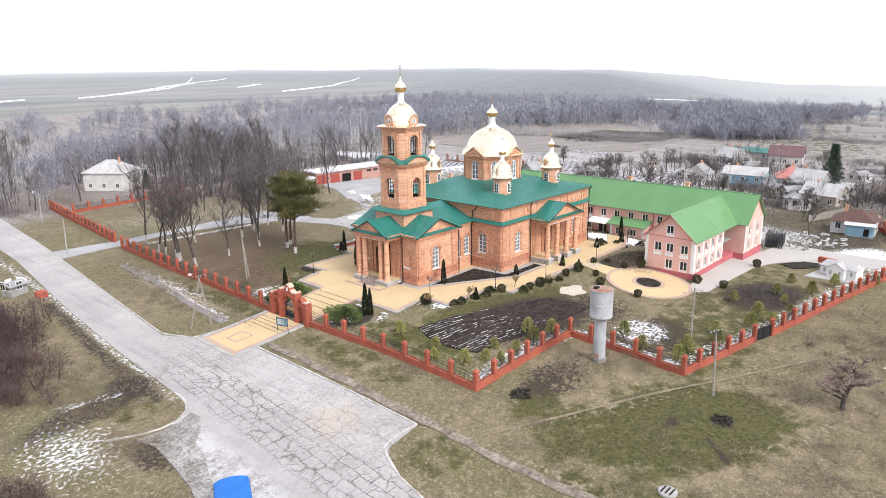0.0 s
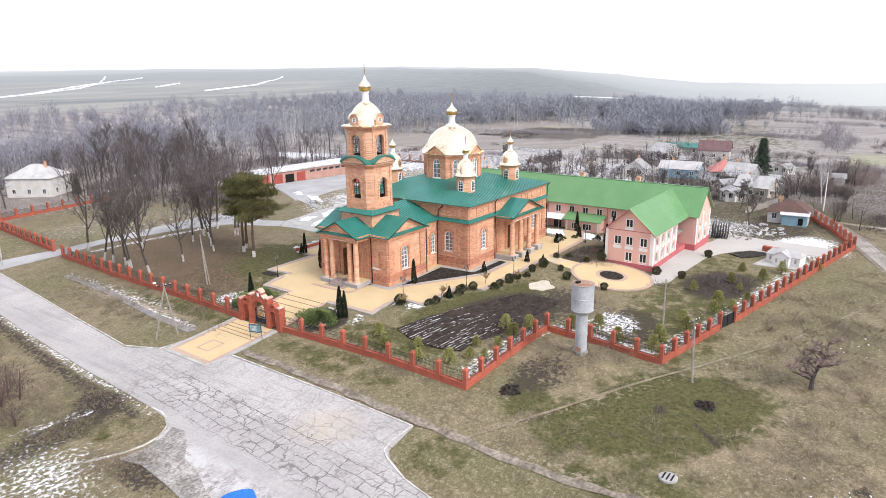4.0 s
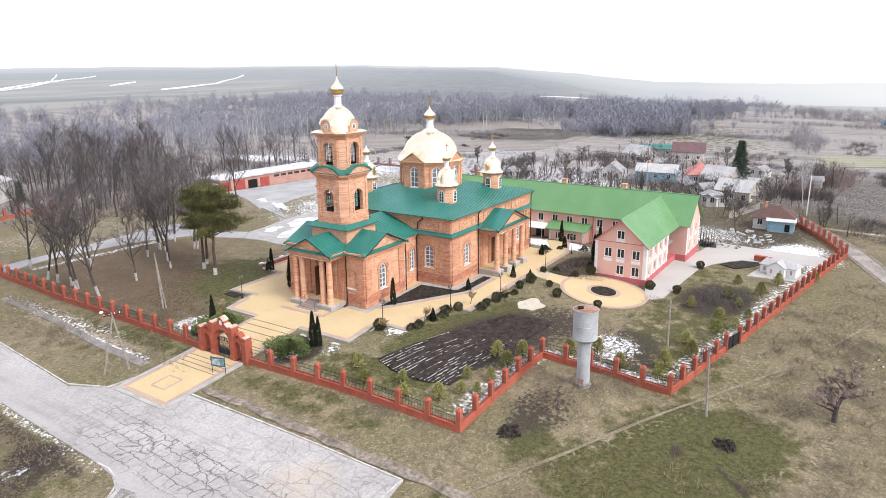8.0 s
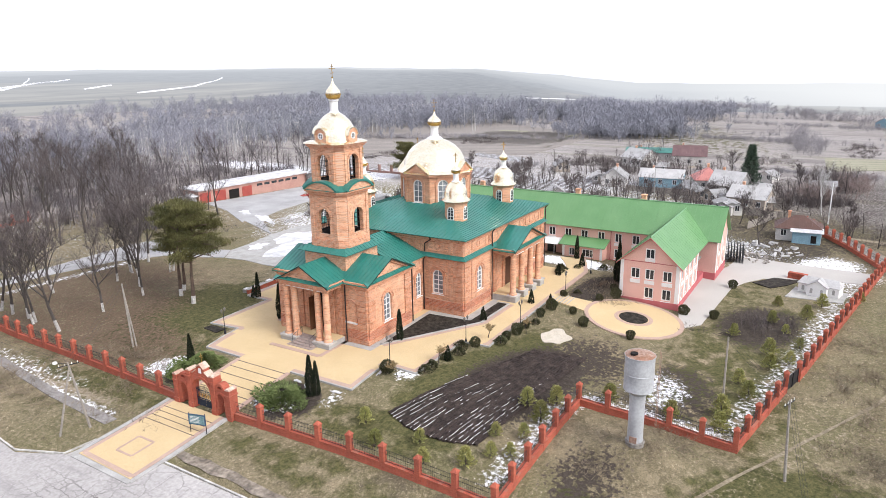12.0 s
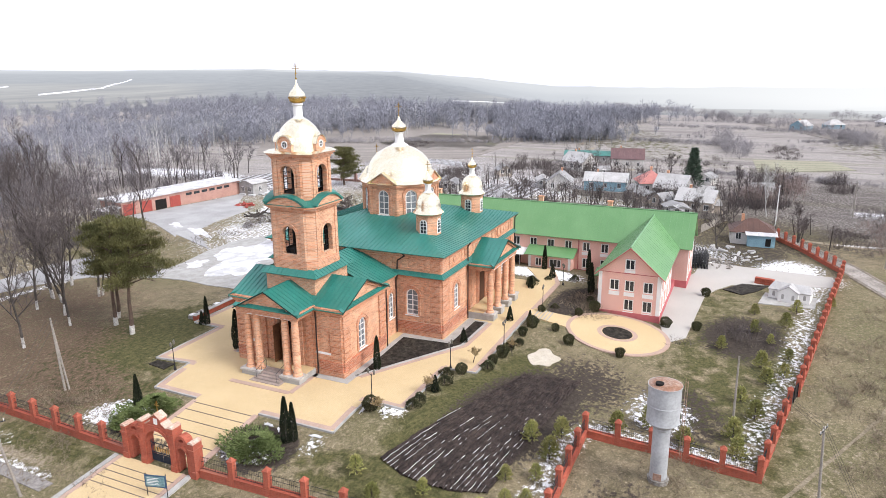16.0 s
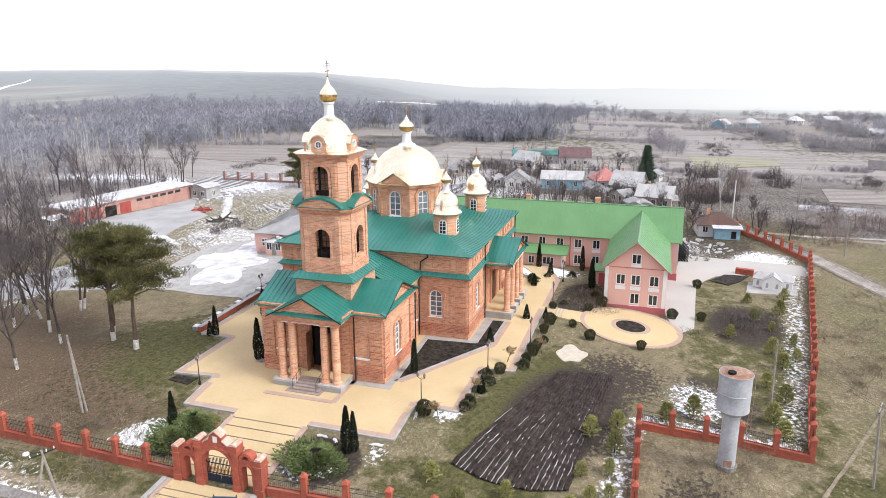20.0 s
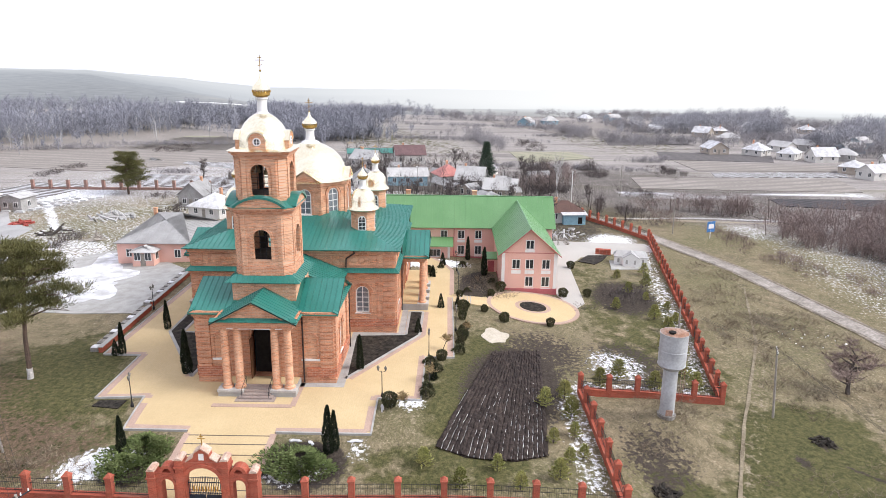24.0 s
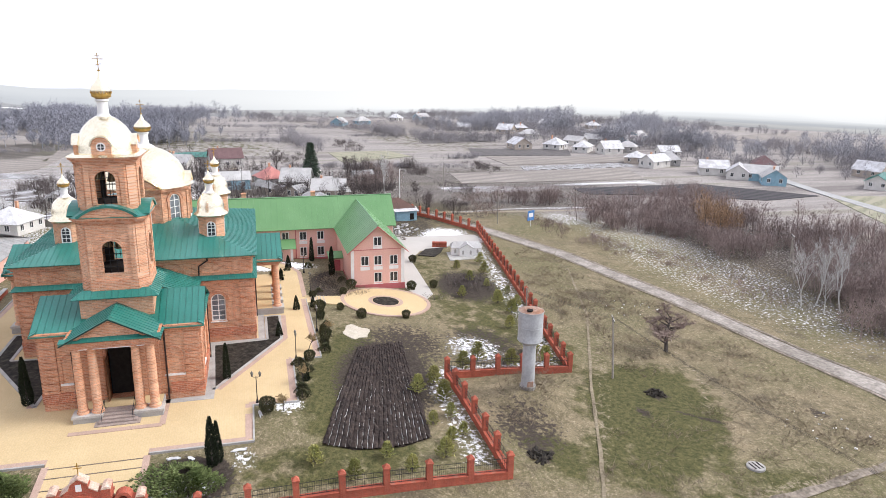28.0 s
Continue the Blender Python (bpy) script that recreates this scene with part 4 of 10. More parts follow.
def onion(cx, cy, z, R, parent, H):
    """A gilded onion of radius R and height H on its dark ring, with a cross."""
    bm = B()
    prof = [(0.55, 0.0), (0.9, 0.07), (0.98, 0.1), (0.98, 0.2)]
    lathe(bm, cx, cy, [(r * R, z + h * H) for r, h in prof], 20)
    for k in range(20):
        a = 2 * math.pi * k / 20
        stick(bm, (cx + 0.98 * R * math.cos(a), cy + 0.98 * R * math.sin(a), z + 0.2 * H), (cx + 1.04 * R * math.cos(a), cy + 1.04 * R * math.sin(a), z + 0.28 * H), 0.07 * R, 0.02 * R, 4)
    part("onion_ring", bm, DARKGOLD, parent, "dark gold ornamented ring")
    bm = B()
    prof = [(0.94, 0.2), (1.02, 0.28), (1.0, 0.36), (0.88, 0.45), (0.66, 0.55), (0.42, 0.65), (0.24, 0.75), (0.13, 0.86), (0.07, 1.0)]
    lathe(bm, cx, cy, [(r * R, z + h * H) for r, h in prof], 24)
    smooth(part("onion", bm, GOLD, parent, "gilded onion finial"), 60)
    bm = B()
    t = z + H
    lathe(bm, cx, cy, [(0.02, t), (0.09 * R + 0.03, t + 0.05), (0.09 * R + 0.03, t + 0.12), (0.02, t + 0.17)], 10)
    hgt, w = 1.5 * R + 0.3, 0.026
    bx(bm, cx - w, cx + w, cy - w, cy + w, t + 0.1, t + hgt)
    for zz, half in ((hgt * 0.84, 0.16 * R + 0.05), (hgt * 0.68, 0.4 * R + 0.1)):
        bx(bm, cx - w * 0.8, cx + w * 0.8, cy - half, cy + half, t + zz - w, t + zz + w)
    stick(bm, (cx, cy - 0.2 * R - 0.05, t + hgt * 0.42), (cx, cy + 0.2 * R + 0.05, t + hgt * 0.34), w, w, 4)
    part("cross", bm, DARKGOLD, parent, "gilded eight pointed cross")


drum = octagon_tower(DX, AX, 4.75, 10.4, 15.4, (0.72, 11.7, 14.0), church, 0.4)
bm = B()
for z0, z1, o in ((10.4, 11.1, 0.2), (14.95, 15.2, 0.18), (15.2, 15.45, 0.36)):
    lathe(bm, DX, AX, [(4.75 + o, z0), (4.75 + o, z1)], 8, math.pi / 8)
part("drum_cornice", bm, BRICKTRIM, church, "brick rings of the drum")
for f, side in drum[::2]:
    bm = B()
    m = side / 2
    f.slab(bm, ((-0.05, 15.45), (side + 0.05, 15.45), (m, 16.75)), -0.6, 0.26)
    p = part("kokoshnik", bm, BRICK, church, "three cornered brick gable of the drum")
    bm = B()
    for a, c in (((-0.25, 15.46), (m, 16.8)), ((m, 16.8), (side + 0.25, 15.46))):
        f.slab(bm, (a, c, (c[0], c[1] + 0.1), (a[0], a[1] + 0.1)), -0.9, 0.42)
    bmesh.ops.remove_doubles(bm, verts=bm.verts, dist=0.001)
    part("gable_flashing", bm, GOLD, p, "gilded flashing")
    bm = B()
    f.slab(bm, ((0.9, 15.62), (side - 0.9, 15.62), (m, 16.35)), 0.26, 0.32)
    part("tympanum", bm, BRICKTRIM, p)
bm = B()
lathe(bm, DX, AX, [(5.15, 15.45), (5.2, 15.5), (4.4, 16.0)], 8, math.pi / 8)
part("dome_skirt", bm, GOLD, church, "gilded skirt of the great dome")
bm = B()
lathe(bm, DX, AX, [(5.0, 15.46), (4.55, 15.75), (4.3, 16.0), (4.2, 16.5), (3.95, 17.3), (3.5, 18.1), (2.8, 18.8), (1.9, 19.35), (1.0, 19.7), (0.7, 19.8)], 40)
smooth(part("great_dome", bm, GOLD, church, "great gilded dome"), 50)
bm = B()
lathe(bm, DX, AX, [(1.15, 19.65), (0.95, 19.85), (0.62, 20.0), (0.55, 20.2), (0.5, 21.1), (0.62, 21.2), (0.62, 21.35)], 16)
smooth(part("dome_neck", bm, WHITE, church, "white lantern neck"), 30)
onion(DX, AX, 21.35, 0.88, church, 1.95)
# four corner turrets
for tx in (17.95, 31.25):
    for ty in (-0.7, 13.5):
        tur = part("turret", lathe(B(), tx, ty, [(1.68, 9.6), (1.68, 10.15), (1.55, 10.25)], 8, math.pi / 8), BRICKTRIM, church, "small brick corner turret")
        R, ap = 1.42, 1.42 * math.cos(math.pi / 8)
        fs = octagon_tower(tx, ty, R, 10.2, 13.0, None, church, 0.25, False)
        for k, (f, side) in enumerate(fs):
            if k % 2 == 0:
                bm = B()
                f.slab(bm, [(side / 2 - 0.46, 10.75), (side / 2 + 0.46, 10.75), *arc(side / 2, 11.95, 0.46, 10)[::-1]], 0.004, 0.05)
                part("window_reveal", bm, WHITE, tur, "white arched window board")
                bm = B()
                for u0, u1, z0, z1 in ((-0.34, -0.03, 10.85, 11.2), (0.03, 0.34, 10.85, 11.2), (-0.34, -0.03, 11.27, 11.62), (0.03, 0.34, 11.27, 11.62), (-0.34, -0.03, 11.69, 11.95), (0.03, 0.34, 11.69, 11.95)):
                    f.box(bm, side / 2 + u0, side / 2 + u1, z0, z1, 0.05, 0.058)
                for s in (-1, 1):
                    a = arc(side / 2, 12.0, 0.33, 8)
                    pts = a[:4] + [(side / 2 - 0.03, 12.0)] if s < 0 else [(side / 2 + 0.03, 12.0)] + a[5:]
                    f.slab(bm, pts, 0.05, 0.058)
                part("panes", bm, GLASS, tur, "dark panes")
        bm = B()
        lathe(bm, tx, ty, [(R + 0.08, 12.7), (R + 0.2, 12.95), (R + 0.2, 13.02)], 8, math.pi / 8)
        part("turret_cornice", bm, BRICKTRIM, tur)
        bm = B()
        lathe(bm, tx, ty, [(1.78, 13.0), (1.8, 13.06), (1.55, 13.3), (1.42, 13.5), (1.42, 14.0), (1.3, 14.5), (1.05, 14.95), (0.7, 15.25), (0.4, 15.4)], 32)
        smooth(part("turret_dome", bm, GOLD, tur, "small gilded dome"), 50)
        bm = B()
        lathe(bm, tx, ty, [(0.55, 15.35), (0.4, 15.5), (0.34, 15.7), (0.34, 16.2), (0.42, 16.25), (0.42, 16.35)], 12)
        smooth(part("turret_neck", bm, WHITE, tur, "white neck"), 30)
        onion(tx, ty, 16.35, 0.56, tur, 1.4)

# narthex
NX0, NX1, NY0, NY1 = 0.0, 8.2, -0.1, 12.5
nar = part("narthex_plinth", bx(B(), NX0 - 0.1, NX1, NY0 - 0.1, NY1 + 0.1, -0.6, 0.7), BRICKTRIM, church, "brick plinth of the narthex")
nh = {"S": [(3.6, 0.72, 1.9, 4.4, True)], "N": [(4.6, 0.72, 1.9, 4.4, True)], "W": [(NY1 - AX, 1.1, 0.7, 5.3, False)], "E": []}
for (f, n), key in zip(sides(NX0, NX1, NY0, NY1), "SENW"):
    bm = B()
    o = 0.5 if key in "EW" else 0
    wall(bm, f, o, n - o, 0.7, 7.05, 0.5, nh[key])
    w = part("wall", bm, BRICK, church, "orange brick wall of the narthex")
    if key in "SN":
        for uc, hw, zb, zs, a in nh[key]:
            window(f, uc, hw, zb, zs, church, trim=BRICKTRIM)
    if key != "E":
        for u0, u1 in ((0.05, 1.25), (n - 1.25, n - 0.05)):
            quoin(f, u0, u1, 0.7, 6.4, w)
    if key == "W":
        for uc in (2.2, n - 2.2):
            bm = B()
            band(bm, f, uc, 4.3, 0.6, 0.78, 0, 0.09)
            for s in (-1, 1):
                a, c = sorted((uc + s * 0.6, uc + s * 0.78))
                f.box(bm, a, c, 2.5, 4.3, 0, 0.09)
            part("blind_arch", bm, BRICKTRIM, w, "blind brick arch")
            bm = B()
            f.box(bm, uc - 0.85, uc + 0.85, 2.3, 2.48, 0, 0.14)
            part("ledge", bm, WHITE, w, "white ledge")
cornice(NX0, NX1, NY0, NY1, ((6.4, 6.65, 0.14), (6.65, 6.9, 0.28), (6.9, 7.1, 0.42)))
# black slab painted as the unlit inside behind the door
bm = B()
bx(bm, 0.9, 1.1, AX - 1.1, AX + 1.1, 0.7, 5.3)
part("doorway_dark", bm, DARK, church, "black panel in place of the shade of an open doorway")
DOORWOOD = mat("brown_door_wood", (0.16, 0.07, 0.035), (0.11, 0.05, 0.025), 3, 15)
for s in (-1, 1):
    a, c = sorted((AX + s * 1.0, AX + s * 1.08))
    part("door_leaf", bx(B(), -0.75, 0.28, a, c, 0.75, 4.6), DOORWOOD, church, "brown wooden door leaf standing open")
# cross gabled roof of the narthex
fS, fN, fW = Face(NX0, NY0, 1, 0), Face(NX1, NY1, -1, 0), Face(NX0, NY1, 0, -1)
for f in (fS, fN):
    gable_roof(f, 0.0, NX1, 7.15, 9.05, 6.4, 0.5, church, TEAL)
    bm = B()
    f.slab(bm, ((0.0, 7.1), (NX1, 7.1), (NX1 / 2, 8.95)), -0.4, 0.02)
    g = part("pediment", bm, BRICK, church, "brick pediment")
    slope("pediment_ledge", [f.p(-0.5, 7.06, 0.5), f.p(NX1 + 0.5, 7.06, 0.5), f.p(NX1 + 0.4, 7.3, 0.02), f.p(-0.4, 7.3, 0.02)], TEAL, church)
    bm = B()
    k = 1.9 / 4.1
    for s in (0, 1):
        a, c = ((-0.3, 7.01 - 0.3 * k), (NX1 / 2, 8.88)) if s == 0 else ((NX1 / 2, 8.88), (NX1 + 0.3, 7.01 - 0.3 * k))
        f.slab(bm, (a, c, (c[0], c[1] - 0.28), (a[0], a[1] - 0.28)), 0.02, 0.2)
    part("raking_cornice", bm, BRICKTRIM, g)


PALESTONE = mat("pale_stone", (0.50, 0.48, 0.45), (0.40, 0.38, 0.355), 1.5, 9, bump=0.15, fvar=0.15)
PINKSTONE = mat("pinkish_stone", (0.36, 0.29, 0.255), (0.29, 0.235, 0.21), 1.5, 9, bump=0.15, fvar=0.15)
EDGE = mat("dark_roof_edge", (0.02, 0.045, 0.038), (0.03, 0.06, 0.05), 1, 8, rough=0.5)


def barge(f, a, c, w, parent):
    """A thin dark edge strip under a raking roof edge."""
    bm = B()
    f.slab(bm, ((a[0], a[1] - 0.13), (c[0], c[1] - 0.13), c, a), w - 0.03, w + 0.012)
    return part("barge_edge", bm, EDGE, parent, "dark metal roof edge")


for f in (fS, fN):
    for s in (-1, 1):
        barge(f, (NX1 / 2 + s * (NX1 / 2 + 0.5), 7.15 - 0.5 * 1.9 / 4.1), (NX1 / 2, 9.05), 0.5, church)


def portico(f, half, cols, zE, zR, depth, platz, parent, plinths):
    """A columned porch on the plane f (u = 0 at its middle): columns on plinths, entablature, pediment and roof."""
    bm = B()
    f.box(bm, -half, half, -0.4, platz - 0.06, 0.02, depth - 0.9)
    po = part("portico", bm, CONC, parent, "grey stone landing of the porch")
    bm = B()
    f.box(bm, -half + 0.1, half - 0.1, platz - 0.06, platz, 0.02, depth - 0.95)
    part("landing_tiles", bm, YEL, po, "ochre tiles")
    for u0, u1 in plinths:
        bm = B()
        f.box(bm, u0, u1, -0.4, platz - 0.18, depth - 0.9, depth + 0.35)
        pl = part("column_plinth", bm, CONC, po, "grey stone plinth")
        bm = B()
        f.box(bm, u0 - 0.08, u1 + 0.08, platz - 0.18, platz + 0.02, depth - 0.94, depth + 0.43)
        part("plinth_cap", bm, PALESTONE, pl, "pale cap slab")
    for u in cols:
        x, y, _ = f.p(u, 0, depth - 0.35)
        bm = B()
        lathe(bm, x, y, [(0.5, platz + 0.02), (0.5, platz + 0.14), (0.42, platz + 0.26), (0.37, platz + 0.34), (0.37, zE - 2.6), (0.32, zE - 1.05), (0.37, zE - 0.98), (0.44, zE - 0.9), (0.44, zE - 0.78)], 18)
        c = smooth(part("column", bm, BRICK, po, "round brick column"), 35)
        x, y, _ = f.p(u, 0, 0.12)
        bm = B()
        f.box(bm, u - 0.34, u + 0.34, platz, zE - 0.8, 0.0, 0.16)
        part("wall_pilaster", bm, BRICKTRIM, c)
    bm = B()
    f.box(bm, -half, half, zE - 0.78, zE - 0.35, depth - 0.75, depth)
    for s in (-1, 1):
        a, c = sorted((s * half, s * (half - 0.75)))
        f.box(bm, a, c, zE - 0.78, zE - 0.35, 0.02, depth - 0.75)
    f.box(bm, -half - 0.12, half + 0.12, zE - 0.35, zE - 0.15, 0.02, depth + 0.12)
    f.box(bm, -half - 0.26, half + 0.26, zE - 0.15, zE - 0.02, 0.02, depth + 0.26)
    part("entablature", bm, BRICKTRIM, po, "stepped brick entablature")
    bm = B()
    f.box(bm, -half + 0.9, half - 0.9, zE - 0.84, zE - 0.785, depth - 0.75, depth + 0.03)
    part("lintel_board", bm, WHITE, po, "white lintel board")
    bm = B()
    f.slab(bm, ((-half, zE - 0.02), (half, zE - 0.02), (0, zR - 0.12)), depth - 0.5, depth + 0.02)
    part("pediment", bm, BRICK, po, "brick pediment")
    slope("pediment_ledge", [f.p(-half - 0.45, zE - 0.02, depth + 0.45), f.p(half + 0.45, zE - 0.02, depth + 0.45), f.p(half + 0.4, zE + 0.2, depth + 0.02), f.p(-half - 0.4, zE + 0.2, depth + 0.02)], TEAL, po)
    k = (zR - zE) / half
    bm = B()
    for s in (-1, 1):
        a, c = (s * (half + 0.3), zE - 0.3 * k - 0.13), (0, zR - 0.14)
        f.slab(bm, (a, c, (c[0], c[1] - 0.26), (a[0], a[1] - 0.26)), depth + 0.02, depth + 0.2)
    part("raking_cornice", bm, BRICKTRIM, po)
    o = 0.45
    for s in (-1, 1):
        barge(f, (s * (half + o), zE - k * o), (0, zR), depth + o, po)
    return po, k, o


fw = Face(NX0, AX, 0, -1)
po, k, o = portico(fw, 3.35, (-2.75, -1.62, 1.66, 2.8), 7.2, 9.0, 2.65, 0.7, church, ((-3.45, -1.25), (1.25, 3.45)))
for s in (-1, 1):
    a, b2 = fw.p(s * 3.8, 7.2 - k * 0.45, 3.1), fw.p(s * 3.8, 7.2 - k * 0.45, -0.6)
    c, d = fw.p(0, 9.0, -3.9), fw.p(0, 9.0, 3.1)
    slope("portico_roof_slope", [a, b2, c, d] if s > 0 else [b2, a, d, c], TEAL, po)
# entrance steps between the plinths
for i in range(5):
    bm = B()
    fw.box(bm, -1.24 - (0.25 if i < 2 else 0) * (2 - i), 1.24 + (0.25 if i < 2 else 0) * (2 - i), -0.4, 0.14 * (i + 1), 1.75, 3.95 - 0.36 * i - 0.005 * i)
    part("step", bm, PINKSTONE, po, "pinkish stone step")
for s in (-1, 1):
    bm = B()
    stick(bm, fw.p(s * 1.18, 1.55, 1.95), fw.p(s * 1.18, 1.05, 3.55), 0.025)
    for w, z in ((1.95, 0.7), (2.75, 0.5), (3.55, 0.15)):
        stick(bm, fw.p(s * 1.18, z, w), fw.p(s * 1.18, 1.55 - (w - 1.95) * 0.31, w), 0.02)
    part("handrail", bm, IRON, po, "thin black handrail")
for yy, ux in ((MY0, 1), (MY1, -1)):
    fp = Face(DX, yy, ux, 0)
    po, k, o = portico(fp, 4.6, (-3.9, -1.35, 1.35, 3.9), 6.95, 9.0, 3.0, 0.9, church, ((-4.6, -3.2), (-2.0, -0.7), (0.7, 2.0), (3.2, 4.6)))
    for s in (-1, 1):
        a, b2 = fp.p(s * 5.05, 6.95 - k * 0.45, 3.45), fp.p(s * 5.05, 6.95 - k * 0.45, 0.02)
        c, d = fp.p(0, 9.0, 0.02), fp.p(0, 9.0, 3.45)
        slope("portico_roof_slope", [a, b2, c, d] if s > 0 else [b2, a, d, c], TEAL, po)
    bm = B()
    fp.box(bm, -0.9, 0.9, 0.9, 4.6, 0.003, 0.06)
    part("side_door", bm, mat("dark_brown_wood", (0.10, 0.05, 0.03), None, 3, 15), po, "dark brown side door")

# link between narthex and hall
LX0, LX1, LY0, LY1 = 8.2, 12.7, 0.9, 11.9
for f, n, hs_ in ((Face(LX0, LY0, 1, 0), LX1 - LX0, ((1.2, 0.62, 2.1, 4.5, True), (3.3, 0.62, 2.1, 4.5, True))), (Face(LX1, LY1, -1, 0), LX1 - LX0, ((1.2, 0.62, 2.1, 4.5, True), (3.3, 0.62, 2.1, 4.5, True)))):
    bm = B()
    wall(bm, f, 0, n, -0.6, 7.05, 0.5, hs_)
    f.box(bm, 0, n, 6.5, 6.8, 0, 0.14)
    f.box(bm, 0, n, 6.8, 7.05, 0, 0.28)
    part("link_wall", bm, BRICK, church, "orange brick wall between narthex and hall")
    for h in hs_:
        window(f, h[0], h[1], h[2], h[3], church, trim=BRICKTRIM)
slope("roof_slope", [(7.0, LY0 - 0.5, 7.1), (12.9, LY0 - 0.5, 7.1), (12.9, AX, 9.6), (7.0, AX, 9.6)], TEAL, church)
slope("roof_slope", [(12.9, LY1 + 0.5, 7.1), (7.0, LY1 + 0.5, 7.1), (7.0, AX, 9.6), (12.9, AX, 9.6)], TEAL, church)

# bell tower
TX = 4.05
base = bx(B(), TX - 2.9, TX + 2.9, AX - 2.9, AX + 2.9, 7.0, 9.55)
tower = part("bell_tower", base, BRICK, church, "square brick foot of the bell tower")
hip_cap("tower_skirt_roof", TX - 3.45, TX + 3.45, AX - 3.45, AX + 3.45, 9.55, TX - 2.6, TX + 2.6, AX - 2.6, AX + 2.6, 10.1, church)


def chamfer(h, c):
    return [(TX + x, AX + y) for x, y in ((-h + c, -h), (h - c, -h), (h, -h + c), (h, h - c), (h - c, h), (-h + c, h), (-h, h - c), (-h, -h + c))]


# dark brown stands in for the shade inside the belfry
LINING = mat("dark_old_timber", (0.035, 0.024, 0.018), (0.025, 0.018, 0.014), 2, 12)
BELL = mat("bell_bronze", (0.35, 0.26, 0.14), (0.22, 0.17, 0.10), 3, 12, rough=0.4, metal=1.0)


def tier(h, z0, z1, hw, zb, zs, parent):
    """A square storey with cut corners and a tall arch in each side."""
    c = 0.75
    pts = chamfer(h, c)
    for i in range(8):
        (x0, y0), (x1, y1) = pts[i], pts[(i + 1) % 8]
        f = Face(x0, y0, x1 - x0, y1 - y0)
        n = math.hypot(x1 - x0, y1 - y0)
        bm = B()
        if i % 2 == 0:
            wall(bm, f, 0, n, z0, z1, 0.4, [(n / 2, hw, zb, zs, True)])
            for u0, u1 in ((0.02, 0.42), (n - 0.42, n - 0.02)):
                f.box(bm, u0, u1, z0, z1 - 0.5, 0, 0.1)
            band(bm, f, n / 2, zs, hw + 0.02, hw + 0.26, 0, 0.1)
            for s in (-1, 1):
                a, b2 = sorted((n / 2 + s * (hw + 0.02), n / 2 + s * (hw + 0.26)))
                f.box(bm, a, b2, zb, zs, 0, 0.08)
        else:
            f.box(bm, 0, n, z0, z1, -0.4, 0)
            f.box(bm, 0.15, n - 0.15, z0 + 0.5, z1 - 0.6, 0, 0.06)
        part("tier_wall", bm, BRICK, parent, "orange brick wall of the tower")
        if i % 2 == 0:
            bm = B()
            for u in np.linspace(-hw, hw, 4)[1:3]:
                f.box(bm, n / 2 + u - 0.02, n / 2 + u + 0.02, zb, zs + hw * 0.8, -0.32, -0.28)
            for z in np.arange(zb + 0.5, zs + 0.3, 0.55):
                f.box(bm, n / 2 - hw, n / 2 + hw, z, z + 0.04, -0.32, -0.28)
            part("belfry_grille", bm, IRON, parent, "dark grille in the arch")
            # added dark lining paints the shade seen through the arches
            bm = B()
            g = Face(*f.p(0, 0, -0.42)[:2], x1 - x0, y1 - y0)
            wall(bm, g, 0.35, n - 0.35, z0 + 0.1, z1 - 0.1, 0.05, [(n / 2, hw, zb, zs, True)])
            part("timber_lining", bm, LINING, parent, "added dark lining for the shade inside the belfry")
    # added dark plates below and above, coloured for the same shade
    for z in (zb - 0.25, z1 - 0.35):
        bm = B()
        hull(bm, [(x, y, z) for x, y in chamfer(h - 0.5, 0.6)], [(x, y, z + 0.12) for x, y in chamfer(h - 0.5, 0.6)])
        part("belfry_floor", bm, LINING, parent, "added dark plate for the shade inside the belfry")
    for dx, dy, r in ((-0.75, -0.3, 0.34), (-0.7, 0.5, 0.26), (0.6, 0.0, 0.42), (0.1, -0.8, 0.24), (0.0, 0.8, 0.3)):
        t_ = zs + 0.35
        bm = B()
        lathe(bm, TX + dx, AX + dy, [(r, t_ - 1.9 * r), (r * 0.86, t_ - 1.6 * r), (r * 0.62, t_ - 0.9 * r), (r * 0.55, t_ - 0.35 * r), (r * 0.3, t_ - 0.05 * r), (0.03, t_), (0.03, zs + 1.1)], 16)
        smooth(part("bell", bm, BELL, parent, "bronze bell"), 40)
    return pts


bm = B()
hull(bm, [(x, y, 9.9) for x, y in chamfer(2.72, 0.8)], [(x, y, 10.9) for x, y in chamfer(2.68, 0.8)])
part("tower_plinth", bm, BRICKTRIM, tower)
tier(2.6, 10.9, 16.2, 0.79, 11.45, 13.5, tower)
bm = B()
for z0, z1, h in ((15.75, 15.95, 2.72), (15.95, 16.15, 2.88), (16.15, 16.35, 3.05)):
    hull(bm, [(x, y, z0) for x, y in chamfer(h, 0.8)], [(x, y, z1) for x, y in chamfer(h, 0.8)])
part("tower_cornice", bm, BRICKTRIM, tower, "stepped brick cornice")
bm = B()
hull(bm, [(x, y, 16.35) for x, y in chamfer(3.1, 0.8)], [(x, y, 16.85) for x, y in chamfer(2.4, 0.75)])
part("tower_ledge_roof", bm, TEAL, tower, "teal metal ledge")
